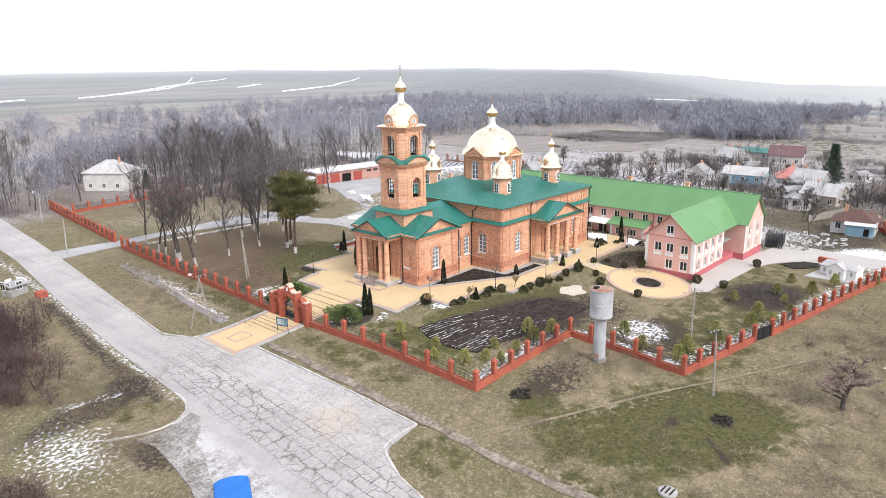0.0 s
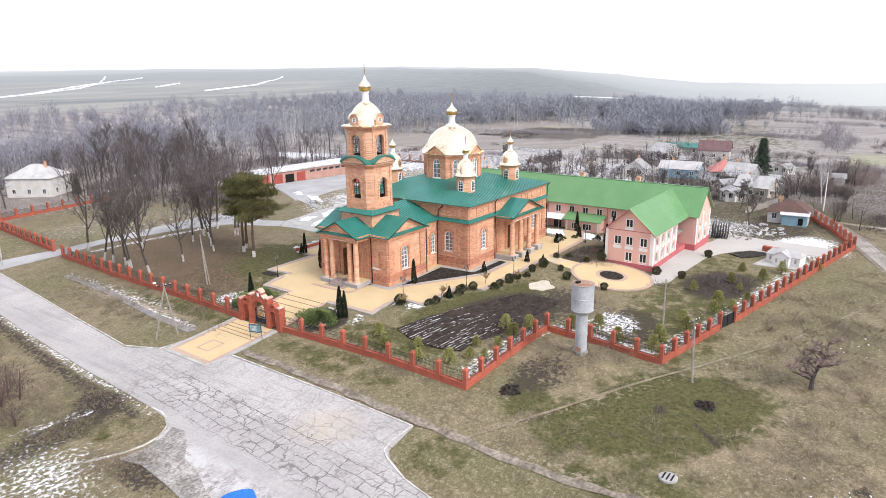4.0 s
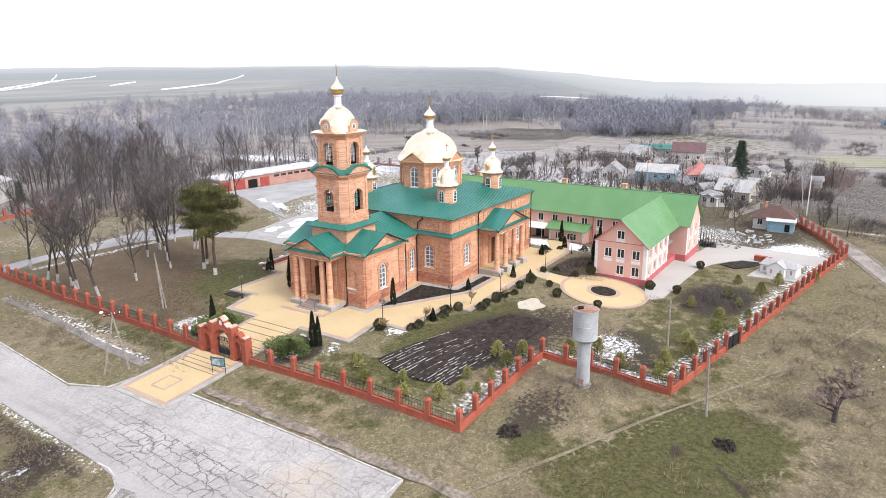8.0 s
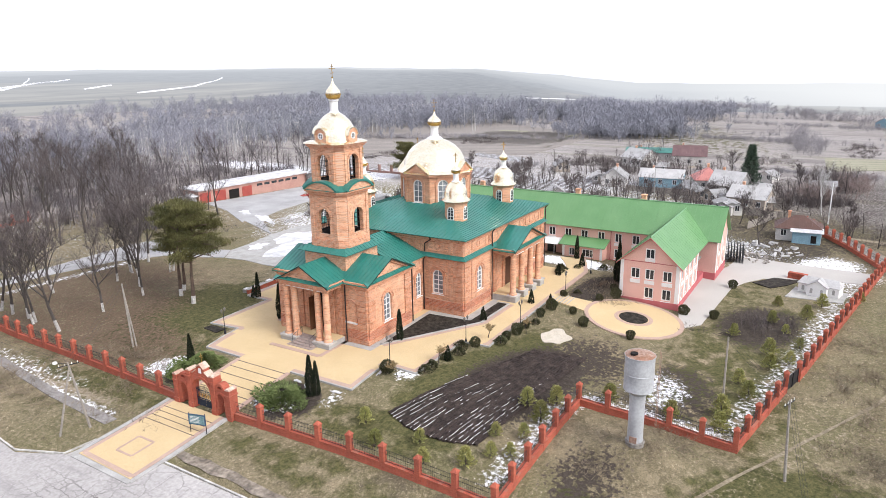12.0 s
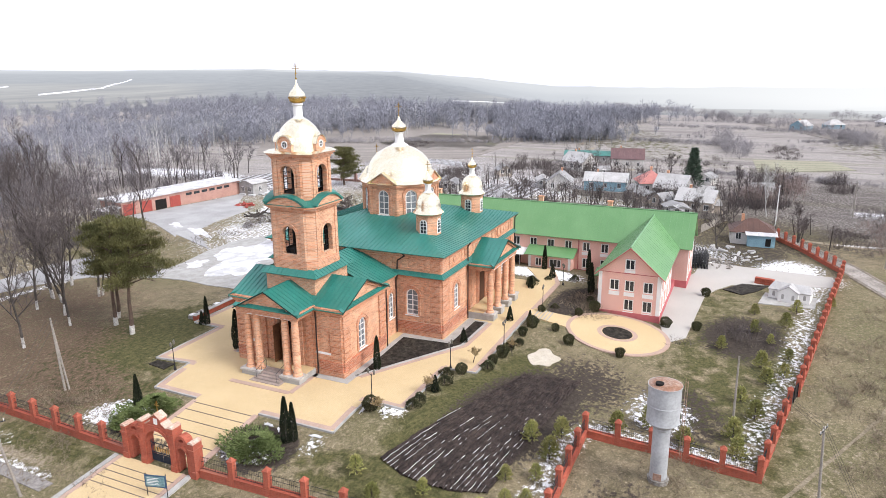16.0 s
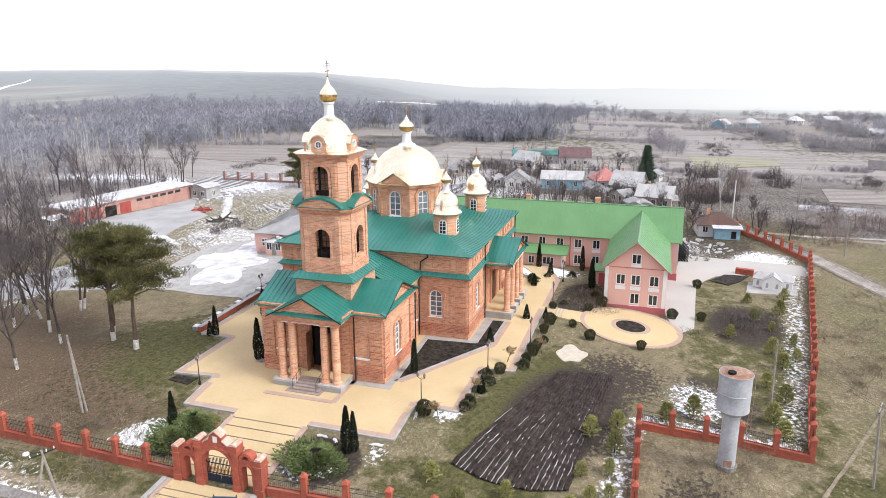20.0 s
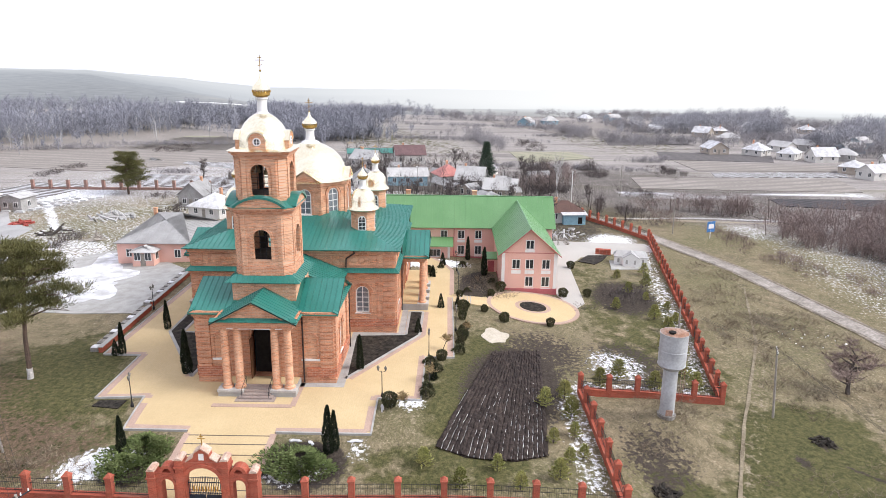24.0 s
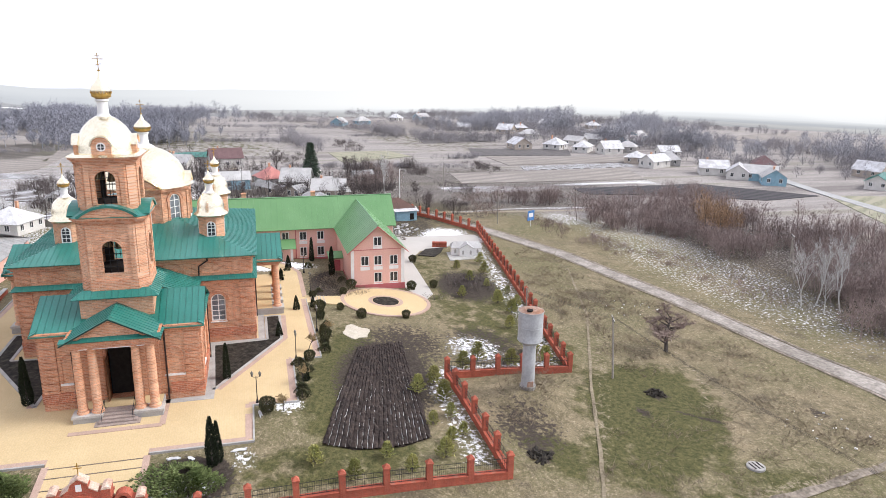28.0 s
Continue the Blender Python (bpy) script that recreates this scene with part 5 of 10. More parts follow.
for i in range(4):
    pts = chamfer(3.02, 0.8)
    (x0, y0), (x1, y1) = pts[2 * i], pts[2 * i + 1]
    f = Face(x0, y0, x1 - x0, y1 - y0)
    n = math.hypot(x1 - x0, y1 - y0)
    R = 3.32
    zc = 17.2 - R
    a0 = math.degrees(math.acos(min(1, (n / 2) / R)))
    a = arc(n / 2, zc, R, 12, 180 - a0, a0)
    bm = B()
    f.slab(bm, [(a[0][0], 16.25), (a[-1][0], 16.25), *a[::-1]], -0.6, 0.0)
    ar = part("arched_gable", bm, BRICK, tower, "segmental brick gable")
    bm = B()
    b2 = [(n / 2 + (u - n / 2) * 1.07, zc + (z - zc) * 1.06) for u, z in a]
    for k in range(12):
        f.slab(bm, (a[k], b2[k], b2[k + 1], a[k + 1]), -0.75, 0.16)
    bmesh.ops.remove_doubles(bm, verts=bm.verts, dist=0.001)
    part("gable_flashing", bm, TEAL, ar, "teal flashing")
tier(2.3, 16.7, 21.2, 0.79, 17.35, 19.35, tower)
bm = B()
for z0, z1, h in ((20.7, 20.9, 2.42), (20.9, 21.1, 2.55), (21.1, 21.3, 2.7)):
    hull(bm, [(x, y, z0) for x, y in chamfer(h, 0.75)], [(x, y, z1) for x, y in chamfer(h, 0.75)])
part("tower_cornice", bm, BRICKTRIM, tower, "stepped brick cornice")
bm = B()
hull(bm, [(x, y, 21.3) for x, y in chamfer(2.85, 0.75)], [(x, y, 21.5) for x, y in chamfer(2.5, 0.75)])
part("dome_apron", bm, GOLD, tower, "gilded apron")
bm = B()
lathe(bm, TX, AX, [(2.3, 21.4), (2.25, 22.0), (2.2, 22.4), (2.0, 23.0), (1.65, 23.6), (1.15, 24.1), (0.7, 24.4), (0.4, 24.5)], 32)
smooth(part("tower_dome", bm, GOLD, tower, "gilded tower dome"), 50)
for i in range(4):
    a = i * math.pi / 2
    nx, ny = math.cos(a), math.sin(a)
    f = Face(TX + 2.42 * nx + ny * 0.9, AX + 2.42 * ny - nx * 0.9, -ny, nx)
    bm = B()
    f.slab(bm, [(0.15, 21.45), (1.65, 21.45), *arc(0.9, 22.15, 0.75, 10)[::-1]], -0.9, 0.0)
    d = part("dormer", bm, BRICK, tower, "round brick dormer")
    bm = B()
    band(bm, f, 0.9, 22.15, 0.76, 0.88, -0.9, 0.1)
    bmesh.ops.remove_doubles(bm, verts=bm.verts, dist=0.001)
    part("dormer_roof", bm, GOLD, d, "gilded dormer roof")
    bm = B()
    o1 = [(0.9 + 0.36 * math.cos(k * math.pi / 8), 22.12 + 0.36 * math.sin(k * math.pi / 8)) for k in range(17)]
    o2 = [(0.9 + 0.27 * math.cos(k * math.pi / 8), 22.12 + 0.27 * math.sin(k * math.pi / 8)) for k in range(17)]
    for k in range(16):
        f.slab(bm, (o2[k], o1[k], o1[k + 1], o2[k + 1]), 0.0, 0.06)
    f.box(bm, 0.87, 0.93, 21.86, 22.38, 0.0, 0.05)
    f.box(bm, 0.64, 1.16, 22.09, 22.15, 0.0, 0.05)
    part("round_window_frame", bm, WHITE, d, "round white frame with a cross bar")
    bm = B()
    f.slab(bm, o2[:-1], 0.004, 0.02)
    part("pane", bm, GLASS, d)
bm = B()
lathe(bm, TX, AX, [(0.62, 24.4), (0.5, 24.55), (0.44, 24.7), (0.44, 25.6), (0.55, 25.7), (0.55, 25.85)], 16)
smooth(part("tower_neck", bm, WHITE, tower, "white lantern neck"), 30)
onion(TX, AX, 25.85, 0.78, tower, 2.2)

# darker base courses, recessed frieze panels and downpipes
BASE = coursed(mat("base_brick", (0.46, 0.175, 0.10), (0.38, 0.14, 0.08), 0.9, 7, bump=0.3, fvar=0.3), 0.5, 0.17, (0.52, 0.33, 0.25), 0.02, 0.3, strength=0.9)
for rect, gaps, zt in (((MX0, MX1, MY0, MY1), {"S": (7.2, 16.6), "N": (7.2, 16.6), "W": (5.5, 16.7)}, 0.75), ((NX0, NX1, NY0, NY1), {"W": (3.0, 10.0)}, 0.7)):
    for (f, n), key in zip(sides(*rect), "SENW"):
        if rect[0] == NX0 and key == "E":
            continue
        g0, g1 = gaps.get(key, (n / 2, n / 2))
        for a, c in ((0.0, g0), (g1, n)):
            bm = B()
            f.box(bm, a, c, zt, zt + 0.95, 0.0, 0.2)
            part("base_course", bm, BASE, church, "darker brick base course")
for (f, n), key in zip(sides(MX0, MX1, MY0, MY1), "SENW"):
    for i in range(4):
        a, c = 1.6 + (n - 3.2) * i / 4 + 0.35, 1.6 + (n - 3.2) * (i + 1) / 4 - 0.35
        for u0, u1, z0, z1 in ((a, c, 8.82, 8.92), (a, c, 7.72, 7.82), (a, a + 0.1, 7.82, 8.82), (c - 0.1, c, 7.82, 8.82)):
            bm = B()
            f.box(bm, u0, u1, z0, z1, 0.0, 0.09)
            part("panel_moulding", bm, BRICKTRIM, church)
PIPE = mat("dark_downpipe", (0.05, 0.032, 0.028), (0.035, 0.025, 0.022), 2, 12, rough=0.5)
for pts in ([(12.2, -0.3, 9.5), (12.45, -0.35, 9.2), (12.5, 0.55, 8.6), (12.5, 0.6, 7.6)], [(12.45, 0.5, 7.0), (12.4, 0.72, 6.6), (12.4, 0.72, 0.2)],
            [(19.6, -5.3, 9.5), (19.6, -4.95, 9.1), (19.6, -4.95, 0.2)], [(-0.45, 2.75, 7.1), (-0.16, 2.75, 6.8), (-0.16, 2.75, 0.2)], [(-0.45, 10.05, 7.1), (-0.16, 10.05, 6.8), (-0.16, 10.05, 0.2)],
            [(8.5, -0.55, 7.1), (8.35, -0.28, 6.8), (8.35, -0.28, 0.2)], [(19.6, 18.1, 9.5), (19.6, 17.75, 9.1), (19.6, 17.75, 0.2)], [(36.7, -5.3, 9.5), (36.7, -4.9, 9.1), (36.7, -4.9, 0.2)]):
    bm = B()
    for p, q in zip(pts, pts[1:]):
        stick(bm, p, q, 0.075, 0.075, 8)
    part("downpipe", bm, PIPE, church, "dark brown downpipe")
# ---- paving round the church ----
PLAZA = [(-8.4, -4.3), (-2.9, -4.3), (-3.1, -8.15), (6.1, -8.2), (6.7, -11.1), (25.4, -11.0), (26.4, -11.2), (37.9, -11.3), (45.5, -8.2), (44, -4.6), (37, -8.6), (37, 22), (33, 24.3), (6, 24.5), (5.7, 20.6), (-3.6, 20.5), (-3.2, 16.3), (-8.2, 15.9), (-8.3, 10.6), (-16.2, 10.6), (-16.2, 3.5), (-8.4, 3.5)]
tagged(drape("plaza", PLAZA, YEL, 0.08, 2.0, 0.2), "plaza and paths of ochre paving blocks", "paving", kind="structure")
SOUTH_EDGE = [(-8.1, 3.5), (-8.1, -4.0), (-2.6, -4.0), (-2.8, -7.85), (6.35, -7.9), (6.95, -10.8), (25.4, -10.7)]
NORTH_EDGE = [(-8.0, 10.6), (-7.9, 15.6), (-2.9, 16.0), (-3.3, 20.2), (6.0, 20.3), (6.3, 24.2), (33, 24.0)]
tagged(kerb("paving_border", SOUTH_EDGE, 0.62, 0.095, PKP), "border of pink grey paving blocks", "paving", kind="structure")
tagged(kerb("paving_border", [(26.4, -10.95), (37.8, -11.0), (45.3, -8.0)], 0.6, 0.095, PKP), "border of pink grey paving blocks", "paving", kind="structure")
tagged(kerb("paving_border", NORTH_EDGE, 0.62, 0.095, PKP), "border of pink grey paving blocks", "paving", kind="structure")
OUT_S = [(-8.4, 3.4), (-8.45, -4.35), (-2.95, -4.35), (-3.15, -8.2), (6.05, -8.25), (6.65, -11.15), (25.4, -11.05)]
OUT_N = [(-8.3, 10.7), (-8.25, 15.95), (-3.25, 16.35), (-3.65, 20.55), (5.65, 20.65), (5.95, 24.55), (33, 24.4)]
for line in (OUT_S, OUT_N):
    tagged(kerb("kerb", line, 0.14, 0.16, CONC), "pale concrete edging stones", "kerb", kind="structure")
# soil beds along the walls, with grey edging
for name, pts in (("flower_bed", [(0.9, -0.9), (12.0, -7.4), (19.3, -7.5), (19.3, -5.9), (12.0, -5.9), (11.6, -0.4)]), ("flower_bed", [(0.9, 13.7), (11.6, 13.2), (12.0, 18.7), (19.3, 18.7), (19.3, 20.3), (12.0, 20.2)])):
    tagged(drape(name, pts, SOIL, 0.13, 1.5, 0.1), "bed of dark bare soil beside the church", "flower bed", kind="structure")
    tagged(kerb("bed_edging", [*pts, pts[0]], 0.3, 0.15, CONC), "pale concrete bed edging", "kerb", kind="structure")
    q = [(x, y - 0.42) if y < AX else (x, y + 0.42) for x, y in pts[:3]]
    tagged(kerb("paving_border", q, 0.5, 0.1, PKP), "border of pink grey paving blocks", "paving", kind="structure")
tagged(drape("pavement", [(-0.9, -1.0), (12.0, -1.0), (12.0, -5.7), (20, -5.7), (20, -5.0), (12.6, -5.0), (12.6, 0), (0, 0), (-0.2, 4), (-0.9, 4)], CONC, 0.10, 1.5, 0.1), "grey concrete apron along the walls", "pavement", kind="structure")
tagged(kerb("paving_border", [(-4.6, 9.9), (-4.6, 2.9), (0, 2.9)], 0.5, 0.1, PKP), "border of pink grey paving blocks", "paving", kind="structure")
tagged(drape("flower_bed", [(-5.0, 20.2), (-4.0, 20.0), (-3.9, 17.6), (-5.3, 17.8)], SOIL, 0.06, 1.5, 0.1), "small bed of dark soil", "flower bed", kind="structure")
# stepped way through the gate
NOSING = mat("step_nosing", (0.21, 0.165, 0.13), (0.15, 0.12, 0.10), 2, 12)
way = drape("forecourt", [(-26.6, 3.5), (-17.0, 3.5), (-17.0, 10.7), (-26.4, 10.7)], YEL, 0.09, 2.0, 0.2)
tagged(way, "ochre paved forecourt before the gate", "paving", kind="structure")
for line in ([(-26.2, 10.5), (-17, 10.5)], [(-17, 3.7), (-26.4, 3.7)], [(-26.3, 3.8), (-26.1, 10.4)], [(-24.6, 6.2), (-22.4, 6.2), (-22.4, 8.2), (-24.6, 8.2), (-24.6, 6.2)]):
    tagged(kerb("paving_border", line, 0.42 if len(line) < 4 else 0.2, 0.105, PKP), "border of pink grey paving blocks", "paving", kind="structure")
tagged(kerb("kerb", [(-17, 3.2), (-26.9, 3.2), (-26.8, 11.0), (-17, 11.0)], 0.45, 0.12, CONC), "pale concrete edging of the forecourt", "kerb", kind="structure")
for sx in (-15.2, -13.9, -12.6, -11.3, -10.0, -8.9, -18.1, -18.8, -19.5, -20.2):
    st = tagged(kerb("step", [(sx, 3.75), (sx, 10.4)], 0.065, 0.12, NOSING), "shallow paved step with a dark nosing", "step", group="steps of the gate way", kind="structure")
for sy in (3.55, 10.55):
    tagged(kerb("paving_border", [(-16, sy), (-8.6, sy)], 0.5, 0.1, PKP), "border of pink grey paving blocks", "paving", kind="structure")
# round place before the pink house
RX, RY = 25.6, -21.5
tagged(drape("round_place", [(RX + 6.0 * math.cos(a), RY + 6.0 * math.sin(a)) for a in np.linspace(0, 2 * math.pi, 40, endpoint=False)], YEL, 0.09, 2.0, 0.2), "round place of ochre paving blocks", "paving", kind="structure")
tagged(kerb("paving_border", [(RX + 5.75 * math.cos(a), RY + 5.75 * math.sin(a)) for a in np.linspace(0, 2 * math.pi, 41)], 0.5, 0.105, PKP), "ring of pink grey paving blocks", "paving", kind="structure")
tagged(kerb("paving_border", [(RX + 2.1 * math.cos(a), RY + 2.1 * math.sin(a)) for a in np.linspace(0, 2 * math.pi, 25)], 0.5, 0.105, PKP), "ring of pink grey paving blocks", "paving", kind="structure")
tagged(drape("flower_bed", [(RX + 1.75 * math.cos(a), RY + 1.75 * math.sin(a)) for a in np.linspace(0, 2 * math.pi, 24, endpoint=False)], SOIL, 0.13, 1.5, 0.05), "round bed of dark soil", "flower bed", kind="structure")
tagged(drape("path", [(24.2, -10.9), (27.0, -11.0), (26.8, -12.6), (27.2, -15.6), (23.6, -16.4), (23.9, -13)], YEL, 0.1, 1.5, 0.15), "short stepped path of ochre paving", "paving", kind="structure")
for i in range(5):
    tagged(kerb("step", [(24.0 - 0.02 * i, -11.7 - 0.42 * i), (26.9, -11.7 - 0.42 * i)], 0.1, 0.16, CONC), "pale step edge", "step", group="steps to the round place", kind="structure")

# ---- brick fence ----
def fence_post(h=2.3, w=0.44):
    bm = B()
    bx(bm, -w / 2, w / 2, -w / 2, w / 2, -0.5, h - 0.3)
    bx(bm, -w / 2 - 0.05, w / 2 + 0.05, -w / 2 - 0.05, w / 2 + 0.05, h - 0.3, h - 0.2)
    hull(bm, [(x * (w / 2 + 0.03), y * (w / 2 + 0.03), h - 0.2) for x, y in ((-1, -1), (1, -1), (1, 1), (-1, 1))], [(x * 0.04, y * 0.04, h + 0.06) for x, y in ((-1, -1), (1, -1), (1, 1), (-1, 1))])
    me = bpy.data.meshes.new("post")
    bmesh.ops.recalc_face_normals(bm, faces=bm.faces)
    bm.to_mesh(me)
    bm.free()
    me.materials.append(RED)
    return me


POST = fence_post()


def fence(label, pts, spacing=3.05, grille=True, plinth=0.62, first=True, last=True):
    fe = thing("fence", label, "fence", group="brick fence round the churchyard")
    spots = []
    for (x0, y0), (x1, y1) in zip(pts, pts[1:]):
        n = max(1, round(math.hypot(x1 - x0, y1 - y0) / spacing))
        spots += [(x0 + (x1 - x0) * i / n, y0 + (y1 - y0) * i / n) for i in range(n)]
    spots.append(pts[-1])
    for i, (x, y) in enumerate(spots):
        if (i == 0 and not first) or (i == len(spots) - 1 and not last):
            continue
        p = new("post", POST)
        p.parent = fe
        a = spots[min(i + 1, len(spots) - 1)]
        b = spots[max(i - 1, 0)]
        p.matrix_local = pose(x, y, gz(x, y), 0, 0, math.degrees(math.atan2(a[1] - b[1], a[0] - b[0])) if i not in (0, len(spots) - 1) else 0)
    for (x0, y0), (x1, y1) in zip(spots, spots[1:]):
        n = math.hypot(x1 - x0, y1 - y0)
        f = Face(x0, y0, x1 - x0, y1 - y0)
        za, zb = gz(x0, y0), gz(x1, y1)
        bm = B()
        w = 0.19
        lo, hi = 0.2, n - 0.2
        low = [f.p(lo, za - 0.5, -w), f.p(hi, zb - 0.5, -w), f.p(hi, zb - 0.5, w), f.p(lo, za - 0.5, w)]
        hull(bm, low, [(x, y, z + 0.5 + plinth) for x, y, z in low])
        cap = [f.p(lo + 0.06, za + plinth, -w - 0.06), f.p(hi - 0.06, zb + plinth, -w - 0.06), f.p(hi - 0.06, zb + plinth, w + 0.06), f.p(lo + 0.06, za + plinth, w + 0.06)]
        hull(bm, cap, [(x, y, z + 0.08) for x, y, z in cap])
        part("plinth_wall", bm, RED, fe, "low red brick wall")
        if grille:
            bm = B()
            for h in (0.75, 1.35, 1.72):
                stick(bm, f.p(0.24, za + h), f.p(n - 0.24, zb + h), 0.022, None, 4)
            k = round((n - 0.5) / 0.16)
            for i in range(k):
                u = 0.3 + (n - 0.6) * i / (k - 1)
                z = za + (zb - za) * u / n
                top = 1.62 + 0.25 * math.sin(math.pi * u / n)
                stick(bm, f.p(u, z + 0.69), f.p(u, z + top), 0.011, None, 3)
            part("grille", bm, IRON, fe, "black iron grille")
    return fe


GATE_X = -16.6
GATE_Y = 10.7
fence("red brick fence with black grilles beside the gate", [(GATE_X, 2.55), (-15.95, -23.3)], first=False)
fence("red brick fence with black grilles along the kitchen garden", [(-15.95, -23.3), (1.6, -23.2)], 2.95, first=False)
fence("red brick fence with black grilles beside the water tower", [(1.6, -23.2), (1.8, -36.9)], 2.75, first=False)
fence("red brick fence up to the dark side gate", [(1.8, -36.9), (15.9, -39.4)], 2.85, first=False)
fence("long red brick fence above the country road", [(19.3, -40.3), (69.0, -48.7)], 2.85)
fence("red brick fence turning up the lane", [(69.0, -48.7), (82, -43.5), (97, -36)], 3.0, first=False)
fence("red brick fence with black grilles along the park", [(GATE_X, 10.0), (-15.6, 40), (-13.9, 61.0)], 3.05, first=False)
fence("red brick fence along the road beyond the side lane", [(-12.7, 67), (-6.9, 117)], 3.0)
fence("row of red brick posts with dark mesh", [(-5.5, 106.5), (24, 111)], 3.8)
# dark sheet gate in the south fence
sg = thing("side_gate", "dark sheet metal gate leaning in the brick fence", "gate")
f = Face(15.9, -39.4, 3.4, -0.9)
bm = B()
f.box(bm, 0.3, 3.25, gz(17, -40), gz(17, -40) + 1.5, -0.03, 0.03)
part("leaf", bm, IRON, sg)
for u in (0.32, 1.75, 3.2):
    part("gate_stile", f.box(B(), u - 0.04, u + 0.04, gz(17, -40) - 0.3, gz(17, -40) + 1.6, 0.03, 0.1), IRON, sg)

# ---- main gate ----
def weld(bm):
    bmesh.ops.remove_doubles(bm, verts=bm.verts, dist=0.001)
    return bm


CAPST = mat("cream_coping", (0.60, 0.47, 0.38), (0.45, 0.29, 0.22), 1.5, 8)
gate = thing("main_gate", "red brick triple arch gate with white caps and black iron leaves", "gate")
f = Face(GATE_X - 0.4, GATE_Y, 0, -1)
zg = gz(GATE_X, 7) + 0.1
bm = B()
wall(bm, f, 0.45, 2.55, zg, zg + 3.05, 0.8, [(1.6, 0.5, zg, zg + 2.0, True)])
part("side_arch", bm, RED, gate, "red brick side arch")
bm = B()
wall(bm, f, 6.35, 8.45, zg, zg + 3.05, 0.8, [(7.3, 0.5, zg, zg + 2.0, True)])
part("side_arch", bm, RED, gate, "red brick side arch")
bm = B()
wall(bm, f, 2.55, 6.35, zg, zg + 4.0, 0.8, [(4.45, 1.4, zg, zg + 2.15, True)])
f.slab(bm, ((3.3, zg + 4.0), (5.6, zg + 4.0), (5.15, zg + 4.35), (5.0, zg + 4.75), (4.45, zg + 5.15), (3.9, zg + 4.75), (3.75, zg + 4.35)), -0.75, -0.05)
part("main_arch", bm, RED, gate, "red brick main arch with a rounded gable")
part("archivolt", weld(band(B(), f, 4.45, zg + 2.15, 1.42, 1.72, 0, 0.1)), RED, gate)
for u in (1.6, 7.3):
    part("archivolt", weld(band(B(), f, u, zg + 2.0, 0.52, 0.72, 0, 0.08)), RED, gate)
for u in (0.35, 2.65, 6.25, 8.5):
    tall = 3.2 if u in (0.35, 8.5) else 4.2
    bm = B()
    f.box(bm, u - 0.3, u + 0.3, zg - 0.3, zg + tall, -0.92, 0.12)
    f.box(bm, u - 0.38, u + 0.38, zg + tall - 0.7, zg + tall - 0.55, -1.0, 0.2)
    f.box(bm, u - 0.36, u + 0.36, zg - 0.2, zg + 0.5, -0.98, 0.18)
    part("gate_pier", bm, RED, gate, "red brick pier")
    bm = B()
    f.slab(bm, ((u - 0.34, zg + tall), (u + 0.34, zg + tall), (u + 0.26, zg + tall + 0.14), (u, zg + tall + 0.24), (u - 0.26, zg + tall + 0.14)), -0.96, 0.16)
    part("pier_cap", bm, CAPST, gate, "pale weathered cap")
for u in (1.6, 7.3):
    bm = B()
    band(bm, f, u, zg + 3.05, 0.35, 0.62, -0.8, 0.02)
    part("arched_crest", weld(bm), RED, gate, "rounded red brick crest")
bm = B()
for p, q in (((3.82, zg + 4.74), (4.45, zg + 5.2)), ((4.45, zg + 5.2), (5.08, zg + 4.74)), ((3.2, zg + 4.02), (3.78, zg + 4.4)), ((5.12, zg + 4.4), (5.7, zg + 4.02))):
    f.slab(bm, (p, q, (q[0], q[1] + 0.1), (p[0], p[1] + 0.1)), -0.85, 0.05)
part("gable_cap", bm, CAPST, gate, "pale weathered cap")
bm = B()
f.box(bm, 4.25, 4.65, zg + 4.2, zg + 4.75, -0.05, 0.0)
part("icon_plaque", bm, WHITE, gate, "small pale plaque")
bm = B()
t = zg + 5.3
x, y, _ = f.p(4.45, 0, -0.4)
bx(bm, x - 0.03, x + 0.03, y - 0.03, y + 0.03, t - 0.1, t + 1.0)
bx(bm, x - 0.025, x + 0.025, y - 0.3, y + 0.3, t + 0.55, t + 0.61)
bx(bm, x - 0.025, x + 0.025, y - 0.14, y + 0.14, t + 0.75, t + 0.8)
part("cross", bm, DARKGOLD, gate, "small cross")
for s in (0, 1):
    bm = B()
    u0, u1 = (3.08, 4.43) if s == 0 else (4.47, 5.82)
    for h in (0.12, 0.95, 1.9):
        f.box(bm, u0, u1, zg + h, zg + h + 0.07, -0.45, -0.4)
    f.box(bm, u0, u1, zg + 0.19, zg + 0.85, -0.44, -0.42)
    for u in np.linspace(u0 + 0.03, u1 - 0.03, 10):
        um = (u - 4.45) / 1.4
        f.box(bm, u - 0.018, u + 0.018, zg + 0.12, zg + 2.0 + 0.5 * math.sqrt(max(0, 1 - um * um)), -0.45, -0.41)
    part("gate_leaf", bm, mat("blue_black_iron", (0.03, 0.04, 0.06), None, 3, 15, rough=0.5) if s == 0 else bpy.data.materials["blue_black_iron"], gate, "blue black iron gate leaf")
bm = B()
for u in np.linspace(3.5, 5.4, 9):
    f.box(bm, u - 0.05, u + 0.05, zg + 1.15, zg + 1.6, -0.40, -0.395)
part("gilded_scrolls", bm, DARKGOLD, gate, "gilded scrollwork")
gate.matrix_world = Matrix.Translation((GATE_X, GATE_Y - 4.45, zg)) @ Matrix.Diagonal((0.87, 0.87, 0.87, 1)) @ Matrix.Translation((-GATE_X, 4.45 - GATE_Y, -zg))
